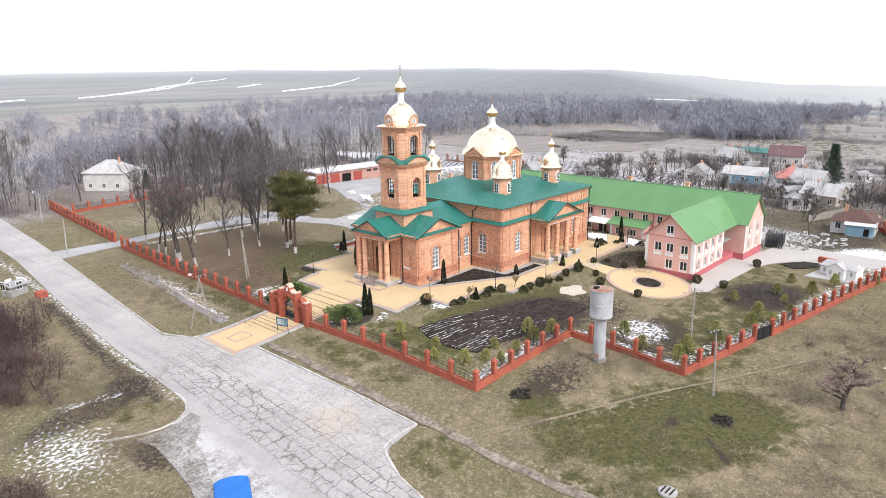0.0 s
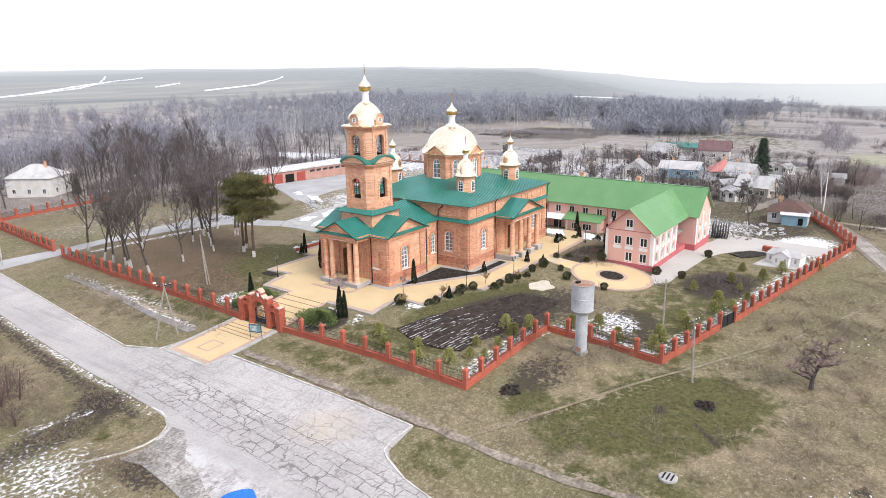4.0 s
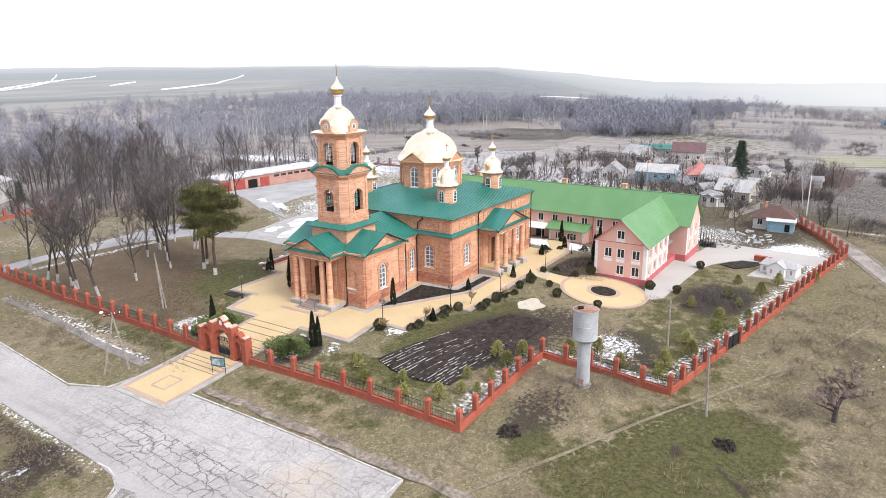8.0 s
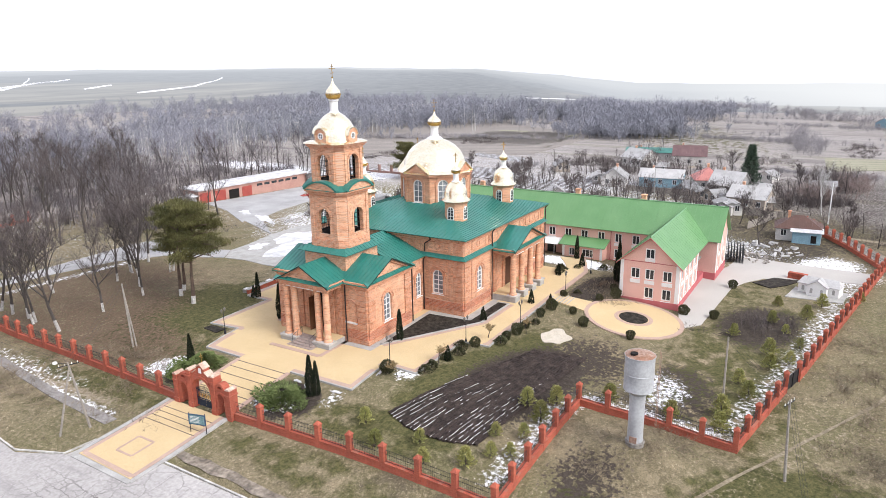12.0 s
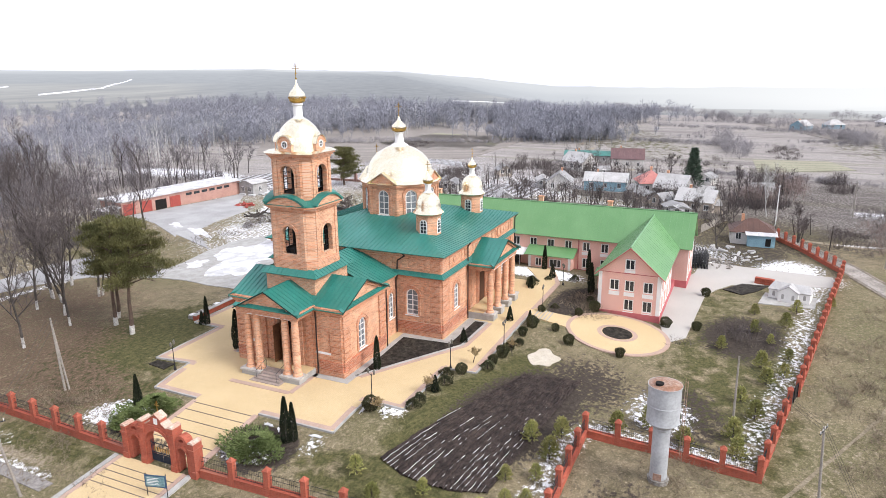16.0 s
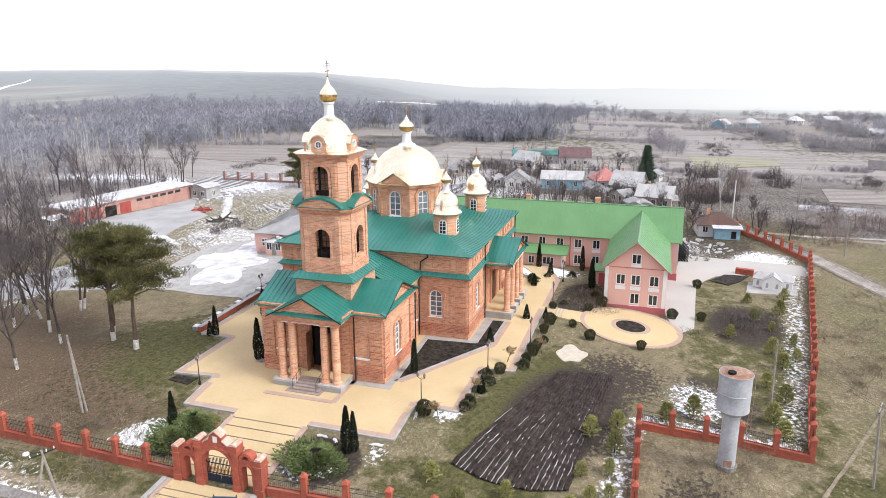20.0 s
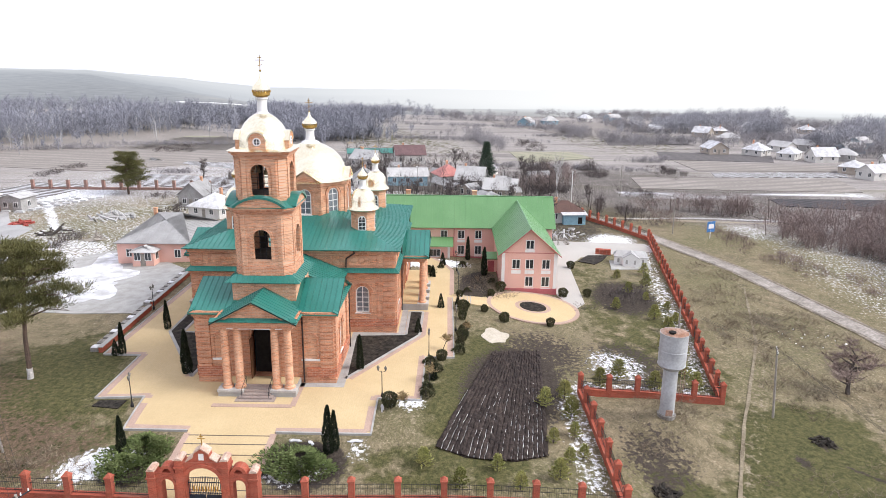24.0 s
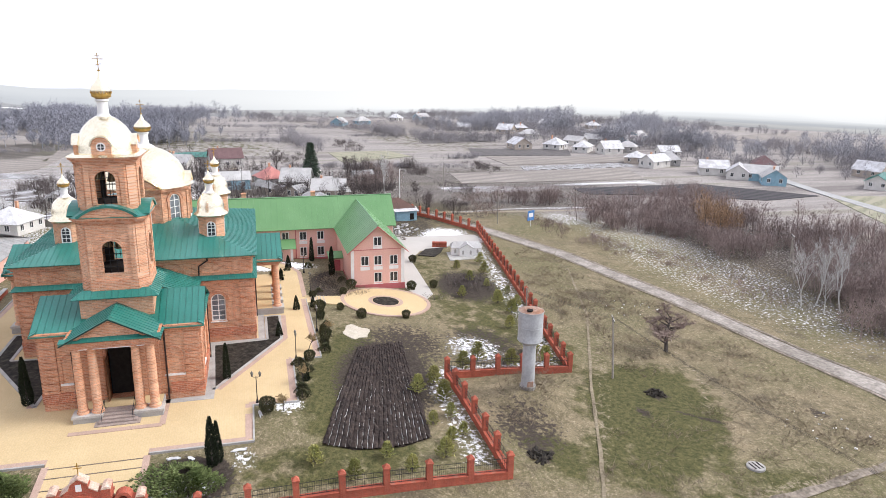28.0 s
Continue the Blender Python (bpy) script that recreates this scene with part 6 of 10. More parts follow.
# notice board beside the gate
nb = thing("notice_board", "blue notice board on two thin posts", "sign")
fb = Face(-19.9, 4.6, 0.55, -2.0)
zb_ = gz(-19.7, 3.3)
bm = B()
for u in (0.1, 1.7):
    stick(bm, fb.p(u, zb_ - 0.2), fb.p(u, zb_ + 2.0), 0.035)
part("post_pair", bm, IRON, nb)
bm = B()
fb.box(bm, 0.05, 1.75, zb_ + 0.9, zb_ + 1.9, 0.03, 0.08)
part("frame", bm, mat("blue_paint", (0.05, 0.10, 0.17), None, 2, 12, rough=0.5), nb)
bm = B()
fb.box(bm, 0.15, 1.65, zb_ + 1.0, zb_ + 1.8, 0.08, 0.09)
part("panel", bm, mat("teal_panel", (0.12, 0.22, 0.24), (0.18, 0.28, 0.29), 2, 8, rough=0.3), nb)
bm = B()
for i in range(5):
    fb.box(bm, 0.25, 1.2 - 0.1 * (i % 2), zb_ + 1.12 + 0.13 * i, zb_ + 1.16 + 0.13 * i, 0.09, 0.094)
part("text_bars", bm, WHITE, nb, "unreadable lines of white text")

# ---- water tower ----
wx, wy = -3.5, -29.85
wz = gz(wx, wy)
wt = thing("water_tower", "grey weathered steel water tower with a rusty top", "water tower")
bm = B()
lathe(bm, wx, wy, [(0.72, wz - 0.5), (0.8, wz + 0.25), (0.63, wz + 0.3)], 20)
part("footing", bm, GRIT, wt, "dark gritty footing")
bm = B()
lathe(bm, wx, wy, [(0.63, wz + 0.2), (0.63, 3.4), (0.67, 3.45), (0.67, 3.55), (0.63, 3.6)], 28)
smooth(part("shaft", bm, ZINC, wt, "grey steel shaft"), 30)
bm = B()
lathe(bm, wx, wy, [(0.63, 3.55), (1.17, 4.0), (1.2, 4.05), (1.17, 4.15), (1.17, 5.35), (1.2, 5.4), (1.17, 5.45), (1.17, 6.85), (1.22, 6.88), (1.22, 6.95)], 32)
smooth(part("tank", bm, ZINC, wt, "grey steel tank"), 25)
bm = B()
lathe(bm, wx, wy, [(1.19, 6.95), (0.7, 7.12), (0.05, 7.2)], 32)
part("tank_roof", bm, RUST, wt, "rusty shallow roof")
# solid black piece, coloured as the shade in the open hatch
bm = B()
lathe(bm, wx - 0.5, wy + 0.35, [(0.3, 7.0), (0.3, 7.22), (0.05, 7.22)], 14)
part("hatch", bm, DARK, wt, "open hatch, its inner shade painted black")
bm = B()
f = Face(wx - 0.64, wy + 0.35, 0, -1)
f.box(bm, 0.05, 0.65, wz + 0.3, wz + 0.85, -0.02, 0.03)
part("inspection_door", bm, RUST, wt, "small rusty door")
bm = B()
a = radians(-60)
for s in (-0.18, 0.18):
    px_, py_ = wx + 1.62 * math.cos(a + s / 1.6), wy + 1.62 * math.sin(a + s / 1.6)
    stick(bm, (px_, py_, wz + 1.5), (px_, py_, 7.2), 0.02, None, 4)
for z in np.arange(wz + 1.6, 7.1, 0.35):
    stick(bm, (wx + 1.62 * math.cos(a - 0.11), wy + 1.62 * math.sin(a - 0.11), z), (wx + 1.62 * math.cos(a + 0.11), wy + 1.62 * math.sin(a + 0.11), z), 0.014, None, 4)
part("ladder", bm, RUST, wt, "thin rusty ladder")
# ---- pink house ----
PGZ = -1.35
house = thing("pink_house", "two storey pink house with green metal roofs and white trim", "house")


def plain_window(f, uc, hw, zb, zt, parent, panel=0.0, bars=2):
    w = window(f, uc, hw, zb, zt, parent, arched=False, deep=0.14, bars=bars, rows=1, sill=False)
    if panel:
        bm = B()
        f.box(bm, uc - hw - 0.05, uc + hw + 0.05, zb - panel, zb - 0.1, 0.003, 0.05)
        part("under_panel", bm, WHITE, w, "white panel below the window")
    return w


def white_quoins(f, u0, u1, z0, z1, parent):
    bm = B()
    f.box(bm, u0, u1, z0, z1, 0.0, 0.05)
    part("corner_strip", bm, WHITE, parent, "white corner strip")


WX0, WX1, WY0, WY1, ZE, ZR = 31.8, 48.2, -25.35, -17.75, 4.25, 7.6
fw = Face(WX0, WY1, 0, -1)
nw = WY1 - WY0
win_w = [(2.0, 0.62, 1.9, 3.4, False), (3.9, 0.62, 1.9, 3.4, False), (6.2, 0.62, 1.9, 3.4, False), (3.9 + 0.001, 0.62, -0.75, 0.85, False), (6.2 + 0.001, 0.62, -0.75, 0.85, False)]


def two_rows(bm, f, u0, u1, z0, zm, z1, low, high, thick=0.35):
    wall(bm, f, u0, u1, z0, zm, thick, low)
    wall(bm, f, u0, u1, zm, z1, thick, high)


hi_w = [(2.0, 0.6, 1.9, 3.35, False), (3.85, 0.6, 1.9, 3.35, False), (6.1, 0.6, 1.9, 3.35, False)]
lo_w = [(3.85, 0.6, -0.6, 0.9, False), (6.1, 0.6, -0.6, 0.9, False)]
bm = B()
two_rows(bm, fw, 0.36, nw - 0.36, PGZ + 0.5, 1.4, ZE, lo_w, hi_w)
fw.slab(bm, ((0.0, ZE), (nw, ZE), (nw / 2 + 0.55, ZR - 0.6), (nw / 2 - 0.55, ZR - 0.6)), -0.35, -0.16)
w = part("wall", bm, PINK, house, "pink plastered gable wall")
for h in hi_w + lo_w:
    plain_window(fw, h[0], h[1], h[2], h[3], w, 0.6)
bm = B()
wall(bm, fw, 0.0, nw, ZE, ZE + 0.001, 0.2)
fw.slab(bm, ((0.0, ZE), (nw, ZE), (nw / 2, ZR - 0.05)), -0.16, 0.0)
g = part("gable", bm, PINK, house, "pink gable")
fa = Face(WX0 - 0.003, WY1, 0, -1)
w = window(Face(WX0 - 0.16, WY1, 0, -1), nw / 2, 0.6, 4.75, 6.1, g, arched=False, deep=0.14, bars=2, rows=1, sill=False)
bm = B()
fw.box(bm, nw / 2 - 0.65, nw / 2 + 0.65, 4.35, 4.7, 0.003, 0.05)
part("under_panel", bm, WHITE, w, "white panel below the window")
bm = B()
fw.box(bm, 0, nw, ZE - 0.04, ZE + 0.04, 0.003, 0.04)
part("gable_line", bm, SOCLE, g)
fsw = Face(WX0, WY0, 1, 0)
ns = 11.5
lo_s = [(u, 0.55, -0.6, 0.9, False) for u in (1.9, 4.6, 7.3, 10.0)]
hi_s = [(u, 0.55, 1.9, 3.35, False) for u in (1.9, 4.6, 7.3, 10.0)]
bm = B()
two_rows(bm, fsw, 0, ns, PGZ + 0.5, 1.4, ZE, lo_s, hi_s)
w = part("wall", bm, PINK, house, "pink plastered side wall")
for h in lo_s + hi_s:
    plain_window(fsw, h[0], h[1], h[2], h[3], w, 0.6)
for u in (0.3, 3.25, 5.95, 8.65, 11.2):
    white_quoins(fsw, u - 0.25, u + 0.25, PGZ + 0.5, ZE, w)
white_quoins(fw, 0.02, 0.45, PGZ + 0.5, ZE, house)
white_quoins(fw, nw - 0.45, nw - 0.02, PGZ + 0.5, ZE, house)
fnw = Face(WX1, WY1, -1, 0)
bm = B()
wall(bm, fnw, 0, WX1 - WX0, PGZ + 0.5, ZE, 0.35, [])
part("wall", bm, PINK, house, "pink plastered side wall")
part("socle", bx(B(), WX0 - 0.08, WX1, WY0 - 0.08, WY1 + 0.08, PGZ - 1.6, PGZ + 0.55), SOCLE, house, "crimson socle")
# long block
BX0, BX1, BY0, BY1 = 48.2, 56.6, -27.0, 20.0
fl = Face(BX0, BY1, 0, -1)
nl = BY1 - BY0
cols = [u for u in np.arange(2.2, 37.4, 2.75)]
lo_l = [(u, 0.58, -0.6, 0.95, False) for u in cols if not 24.0 < u < 31.0]
hi_l = [(u, 0.58, 2.0, 3.45, False) for u in cols]
bm = B()
two_rows(bm, fl, 0.0, nl - 0.36, PGZ + 0.5, 1.5, ZE + 0.1, lo_l, hi_l)
w = part("wall", bm, PINK, house, "pink plastered front of the long wing")
for h in lo_l + hi_l:
    plain_window(fl, h[0], h[1], h[2], h[3], w, 0.55)
fe_ = Face(BX0, BY0, 1, 0)
bm = B()
wins = [(u, 0.55, zb, zb + 1.5, False) for u in (2.2, 5.9) for zb in (-0.6,)]
two_rows(bm, fe_, 0, BX1 - BX0, PGZ - 0.2, 1.4, ZE + 0.1, wins, [(2.2, 0.55, 1.9, 3.35, False), (5.9, 0.55, 1.9, 3.35, False)])
fe_.slab(bm, ((0, ZE + 0.1), (BX1 - BX0, ZE + 0.1), ((BX1 - BX0) / 2, 8.1)), -0.3, 0.0)
w = part("wall", bm, PINK, house, "pink plastered end wall")
for u in (2.2, 5.9):
    for zb in (-0.6, 1.9):
        plain_window(fe_, u, 0.55, zb, zb + (1.5 if zb < 0 else 1.45), w, 0.55)
for u0 in (0.02, 3.8, 7.9):
    white_quoins(fe_, u0, u0 + 0.45, PGZ + 0.5, ZE, w)
bm = B()
bx(bm, BX1 - 0.35, BX1, BY0, BY1, PGZ - 1.5, ZE + 0.1)
bx(bm, BX0, BX1 - 0.36, BY1 - 0.35, BY1, PGZ - 1.5, ZE + 0.1)
part("back_wall", bm, PINK, house, "pink plastered back wall")
part("socle", bx(B(), BX0 - 0.07, BX1 + 0.07, BY0 - 0.07, BY1, PGZ - 1.8, PGZ + 0.5), SOCLE, house, "crimson socle")
part("upper_floor", bx(B(), WX0 + 0.4, BX0, WY0 + 0.4, WY1 - 0.4, 1.3, 1.45), CONC, house)
part("upper_floor", bx(B(), BX0 + 0.4, BX1 - 0.4, BY0 + 0.4, BY1 - 0.4, 1.35, 1.5), CONC, house)
# roofs
xm = (BX0 + BX1) / 2
k = (8.2 - ZE) / (xm - BX0)
o = 0.5
P_ = dict(pitch=0.9, seam=0.02)
slope("roof_slope", [(BX0 - o, BY1, ZE + 0.15 - k * o), (BX0 - o, BY0 - o, ZE + 0.15 - k * o), (xm, BY0 - o, 8.25), (xm, BY1, 8.25)], GREEN, house, **P_)
slope("roof_slope", [(BX1 + o, BY0 - o, ZE + 0.15 - k * o), (BX1 + o, BY1, ZE + 0.15 - k * o), (xm, BY1, 8.25), (xm, BY0 - o, 8.25)], GREEN, house, **P_)
ym = (WY0 + WY1) / 2
k2 = (ZR - ZE) / (nw / 2)
zlow = ZE + 0.12 - k2 * o
for s in (-1, 1):
    ye = WY0 - o if s < 0 else WY1 + o
    a, b2 = (WX0 - o, ye, zlow), (BX0 + 0.1, ye, zlow)
    c, d = (BX0 + (ZR - ZE) / k + 0.15, ym, ZR + 0.1), (WX0 - o, ym, ZR + 0.1)
    slope("wing_roof_slope", [a, b2, c, d] if s < 0 else [b2, a, d, c], GREEN, house, **P_)
bm = B()
stick(bm, (WX0 - o, ym, ZR + 0.14), (BX0 + (ZR - ZE) / k, ym, ZR + 0.14), 0.09, None, 8)
part("ridge_cap", bm, mat("pale_green_metal", (0.20, 0.38, 0.20), None, 1, 8, rough=0.4), house, "pale green ridge cap")
bm = B()
stick(bm, (xm, BY0 - o, 8.3), (xm, BY1, 8.3), 0.09, None, 8)
part("ridge_cap", bm, bpy.data.materials["pale_green_metal"], house, "pale green ridge cap")
bm = B()
for s in (-1, 1):
    ye = WY0 - o if s < 0 else WY1 + o
    stick(bm, (WX0 - o - 0.02, ye, zlow - 0.1), (WX0 - o - 0.02, ym, ZR), 0.06, None, 4)
part("barge_board", bm, SOCLE, house, "dark red barge board")
for y in (14.0, -4.0, -15.0):
    bm = B()
    bx(bm, 53.4, 54.1, y, y + 0.7, 6.0, 8.8)
    bx(bm, 53.33, 54.17, y - 0.07, y + 0.77, 8.8, 8.95)
    part("chimney", bm, BRICK, house, "small brick chimney")
# entrance annex of the long wing
fa = Face(46.0, -4.1, 0, -1)
bm = B()
wall(bm, fa, 0, 6.6, PGZ + 0.2, 1.55, 0.3, [(1.6, 0.5, -0.4, 0.9, False), (4.2, 0.9, -0.4, 0.9, False)])
ann = part("annex", bm, PINK, house, "pink entrance annex")
part("annex_side_wall", bx(B(), 46.303, 48.2, -10.7, -10.4, PGZ - 0.5, 1.55), PINK, house)
part("annex_side_wall", bx(B(), 46.303, 48.2, -4.4, -4.1, PGZ - 0.5, 1.55), PINK, house)
plain_window(fa, 1.6, 0.5, -0.4, 0.9, ann)
plain_window(fa, 4.2, 0.9, -0.4, 0.9, ann, bars=3)
white_quoins(fa, 0.02, 0.4, PGZ + 0.3, 1.55, ann)
white_quoins(fa, 6.2, 6.58, PGZ + 0.3, 1.55, ann)
part("annex_socle", bx(B(), 45.93, 48.2, -10.77, -4.03, PGZ - 0.5, PGZ + 0.3), SOCLE, house, "crimson socle")
slope("annex_roof", [(45.4, -3.6, 1.45), (45.4, -11.2, 1.45), (48.2, -11.2, 2.35), (48.2, -3.6, 2.35)], GREEN, house, **P_)
bm = B()
for y in (-2.6, -0.2):
    stick(bm, (46.3, y, PGZ), (46.3, y, 1.2), 0.06)
part("porch_posts", bm, WHITE, house, "thin white porch posts")
slope("porch_canopy", [(45.6, 0.6, 1.25), (45.6, -3.4, 1.25), (48.2, -3.4, 1.75), (48.2, 0.6, 1.75)], WHITE, house, pitch=1.2)
bm = B()
bx(bm, 48.12, 48.19, -2.2, -0.7, PGZ + 0.3, 1.1)
part("porch_door", bm, GLASS, house, "glazed door")
part("porch_steps", bx(B(), 45.8, 48.2, -3.2, 0.4, PGZ - 0.6, PGZ + 0.35), CONC, house, "concrete porch step")
# small side porch of the gabled wing
bm = B()
bx(bm, 40.0, 43.2, -17.75, -16.0, PGZ - 0.4, 1.2)
sp = part("side_porch", bm, PINK, house, "small pink side porch")
slope("porch_roof", [(39.6, -15.5, 1.15), (39.6, -17.75, 1.15), (41.6, -17.75, 1.75), (41.6, -15.5, 1.75)], GREEN, house, **P_)
slope("porch_roof", [(43.6, -17.75, 1.15), (43.6, -15.5, 1.15), (41.6, -15.5, 1.75), (41.6, -17.75, 1.75)], GREEN, house, **P_)
bm = B()
bx(bm, 39.96, 39.998, -17.3, -16.4, PGZ, 0.75)
part("porch_door", bm, SOCLE, sp, "dark red door")
bm = B()
for f, u in ((fl, 19.4), (fl, 31.3)):
    x, y, _ = f.p(u, 0, 0.08)
    stick(bm, (x, y, PGZ), (x, y, ZE - 0.2), 0.06)
part("downpipes", bm, SOCLE, house, "dark downpipes")

# ---- other buildings ----
WALLS = {
    "white": mat("limewash", (0.62, 0.60, 0.57), (0.52, 0.50, 0.47), 0.6, 8, bump=0.15, fvar=0.12),
    "pink": PINK,
    "paint": WHITE,
    "grey": mat("grey_plaster", (0.38, 0.37, 0.36), (0.30, 0.29, 0.28), 0.6, 8, bump=0.15),
    "blue": mat("sky_blue_boards", (0.27, 0.43, 0.51), (0.22, 0.36, 0.43), 1, 9, bump=0.2),
    "tan": mat("silicate_brick", (0.45, 0.39, 0.33), (0.37, 0.32, 0.27), 0.8, 9, bump=0.2),
    "brick": BRICK,
    "red": mat("red_gate_paint", (0.38, 0.09, 0.07), (0.31, 0.07, 0.06), 0.8, 8, bump=0.15),
}
ROOFS = {
    "slate": SLATE,
    "pale": mat("pale_asbestos_roof", (0.50, 0.49, 0.48), (0.40, 0.39, 0.38), 0.5, 7, bump=0.25, fvar=0.15),
    "snowy": mat("snow_dusted_roof", (0.66, 0.66, 0.67), (0.45, 0.44, 0.44), 0.6, 6, bump=0.2),
    "brown": mat("brown_metal_roof", (0.13, 0.075, 0.06), (0.10, 0.06, 0.05), 0.6, 8, rough=0.5),
    "red": mat("red_metal_roof", (0.56, 0.24, 0.21), (0.48, 0.19, 0.165), 0.6, 8, rough=0.5),
    "green": GREEN,
    "white": WHITE,
    "teal": TEAL,
    "maroon": mat("maroon_metal_roof", (0.17, 0.105, 0.105), (0.14, 0.085, 0.085), 0.6, 8, rough=0.5),
}


def cottage(name, label, x, y, rz, w, d, h, rise, wallk, roofk, hip=False, windows=3, chimney=True, z=None, group="village houses", cat="house", door=True, glass=GLASS):
    """A small house: four walls, gabled or hipped roof, windows with panes, a door and a chimney. w runs along its ridge."""
    z = gz(x, y) if z is None else z
    ho = thing(name, label, cat, x, y, z, rz, group)
    X0, X1, Y0, Y1 = -w / 2, w / 2, -d / 2, d / 2
    W_, R_ = WALLS[wallk], ROOFS[roofk]
    for (f, n), key in zip(sides(X0, X1, Y0, Y1), "SENW"):
        bm = B()
        e = 0.2 if key in "EW" else 0
        f.box(bm, e, n - e, -0.8, h, -0.2, 0)
        if not hip and key in "EW":
            f.slab(bm, ((0, h), (n, h), (n / 2, h + rise - 0.05)), -0.2, 0)
        part("wall", bm, W_, ho)
        k = windows if key in "SN" else 2
        for i in range(k):
            u = n * (i + 0.5) / k
            bm = B()
            f.box(bm, u - 0.5, u + 0.5, 0.9, 2.2, 0.003, 0.06)
            wi = part("window", bm, WHITE, ho)
            bm = B()
            for s in (-1, 1):
                a, c = sorted((u + s * 0.04, u + s * 0.42))
                f.box(bm, a, c, 1.0, 2.1, 0.06, 0.066)
            part("pane", bm, glass, wi)
    o = 0.4
    kk = rise / (d / 2)
    ze = h - kk * o
    ins = d / 2 if hip else -o
    for s in (-1, 1):
        ye = s * (d / 2 + o)
        q = [(X0 - o, ye, ze), (X1 + o, ye, ze), (X1 - ins, 0, h + rise), (X0 + ins, 0, h + rise)]
        slope("roof_slope", q if s < 0 else [q[1], q[0], q[3], q[2]], R_, ho, pitch=1.1, seam=0.03)
        if hip:
            xe = s * (w / 2 + o)
            q = [(xe, -d / 2 - o, ze), (xe, d / 2 + o, ze), (s * (w / 2 - ins), 0.02, h + rise), (s * (w / 2 - ins), -0.02, h + rise)]
            slope("roof_slope", q if s > 0 else [q[1], q[0], q[3], q[2]], R_, ho, pitch=1.1, seam=0.03)
    if chimney:
        bm = B()
        bx(bm, w * 0.2, w * 0.2 + 0.5, -0.5, 0.0, h + rise * 0.5, h + rise + 0.6)
        bx(bm, w * 0.2 - 0.05, w * 0.2 + 0.55, -0.55, 0.05, h + rise + 0.6, h + rise + 0.7)
        part("chimney", bm, BRICK, ho)
    if door:
        bm = B()
        f = Face(X0, Y1, 0, -1)
        f.box(bm, d * 0.5 - 0.4, d * 0.5 + 0.4, 0.0, 2.0, 0.003, 0.05)
        part("door", bm, WOODG, ho)
    return ho


# parish building on the yard, with its porch
cottage("parish_building", "long pink parish building with a grey slate roof", 48.5, 34.2, 90, 11.0, 15.0, 3.3, 3.0, "pink", "slate", True, 3, True, gz(42, 34), "", "building", False)
pp = cottage("porch", "small pink porch with white corners on the parish building", 40.2, 35.0, 0, 2.4, 3.2, 2.4, 0.6, "pink", "pale", True, 1, False, gz(40, 35), "", "porch")
# white miniature chapel in the garden
ch = thing("garden_chapel", "small white chapel model with a pale roof and gabled front", "chapel", 51.4, -40.7, gz(51.4, -40.7), 78)
part("body", bx(B(), -2.6, 2.6, -1.1, 1.3, -0.4, 1.55), WHITE, ch, "white painted walls")
part("front_bay", bx(B(), -1.25, 1.25, 1.3, 2.2, -0.4, 1.6), WHITE, ch, "white gabled front")
part("front_gable", hull(B(), [(-1.25, 1.32, 1.6), (1.25, 1.32, 1.6), (0, 1.32, 2.35)], [(-1.25, 2.2, 1.6), (1.25, 2.2, 1.6), (0, 2.2, 2.35)]), WHITE, ch)
for s in (-1, 1):
    q = [(-2.75, 0.1 + s * 1.4, 1.5), (2.75, 0.1 + s * 1.4, 1.5), (2.2, 0.1, 2.3), (-2.2, 0.1, 2.3)]
    slope("roof_slope", q if s < 0 else [q[1], q[0], q[3], q[2]], ROOFS["pale"], ch, pitch=1.1, seam=0.03)
    q = [(s * 2.75, -1.3, 1.5), (s * 2.75, 1.5, 1.5), (s * 2.2, 0.11, 2.3), (s * 2.2, 0.09, 2.3)]
    slope("roof_slope", q if s > 0 else [q[1], q[0], q[3], q[2]], ROOFS["pale"], ch, pitch=1.1, seam=0.03)
    q = [(s * 1.4, 0.2, 1.52), (s * 1.4, 2.3, 1.52), (0, 2.3, 2.42), (0, 0.2, 2.42)]
    slope("front_roof_slope", q if s > 0 else [q[1], q[0], q[3], q[2]], ROOFS["pale"], ch, pitch=1.1, seam=0.03)
fc = Face(2.6, 1.3, -1, 0)
for u, w0 in ((0.65, 0.0), (1.95, 0.9), (3.25, 0.9), (4.55, 0.0)):
    pts = [(u - 0.17, 0.5), (u + 0.17, 0.5), *arc(u, 1.05, 0.17, 8)[::-1]]
    part("window", fc.slab(B(), pts, w0 + 0.003, w0 + 0.03), CONC, ch, "small arched grey window")
tagged(drape("terrace", [(46.9, -36.6), (52.6, -37.5), (53.4, -44.2), (48.2, -43.6)], CONC, 0.09, 2.0, 0.15), "pale concrete slab below the small chapel", "pavement", kind="structure")
tagged(drape("flower_bed", [(50.9, -31.9), (55.5, -34.4), (56.2, -38.0), (52.5, -36.4), (49.6, -34.5)], SOIL, 0.1, 2.0, 0.1), "bed of dark soil", "flower bed", kind="structure")
rb = thing("brick_stack", "pallet of stacked red bricks", "bricks", 57, -37.4, gz(57, -37.4), 78)
for i in range(4):
    for j in range(3):
        part("brick_block", bx(B(), -1.3 + 0.66 * i, -0.68 + 0.66 * i, -0.4, 0.4, 0.1 + 0.3 * j, 0.37 + 0.3 * j), RED, rb)
part("pallet", bx(B(), -1.35, 1.35, -0.45, 0.45, 0.0, 0.1), WOODG, rb)
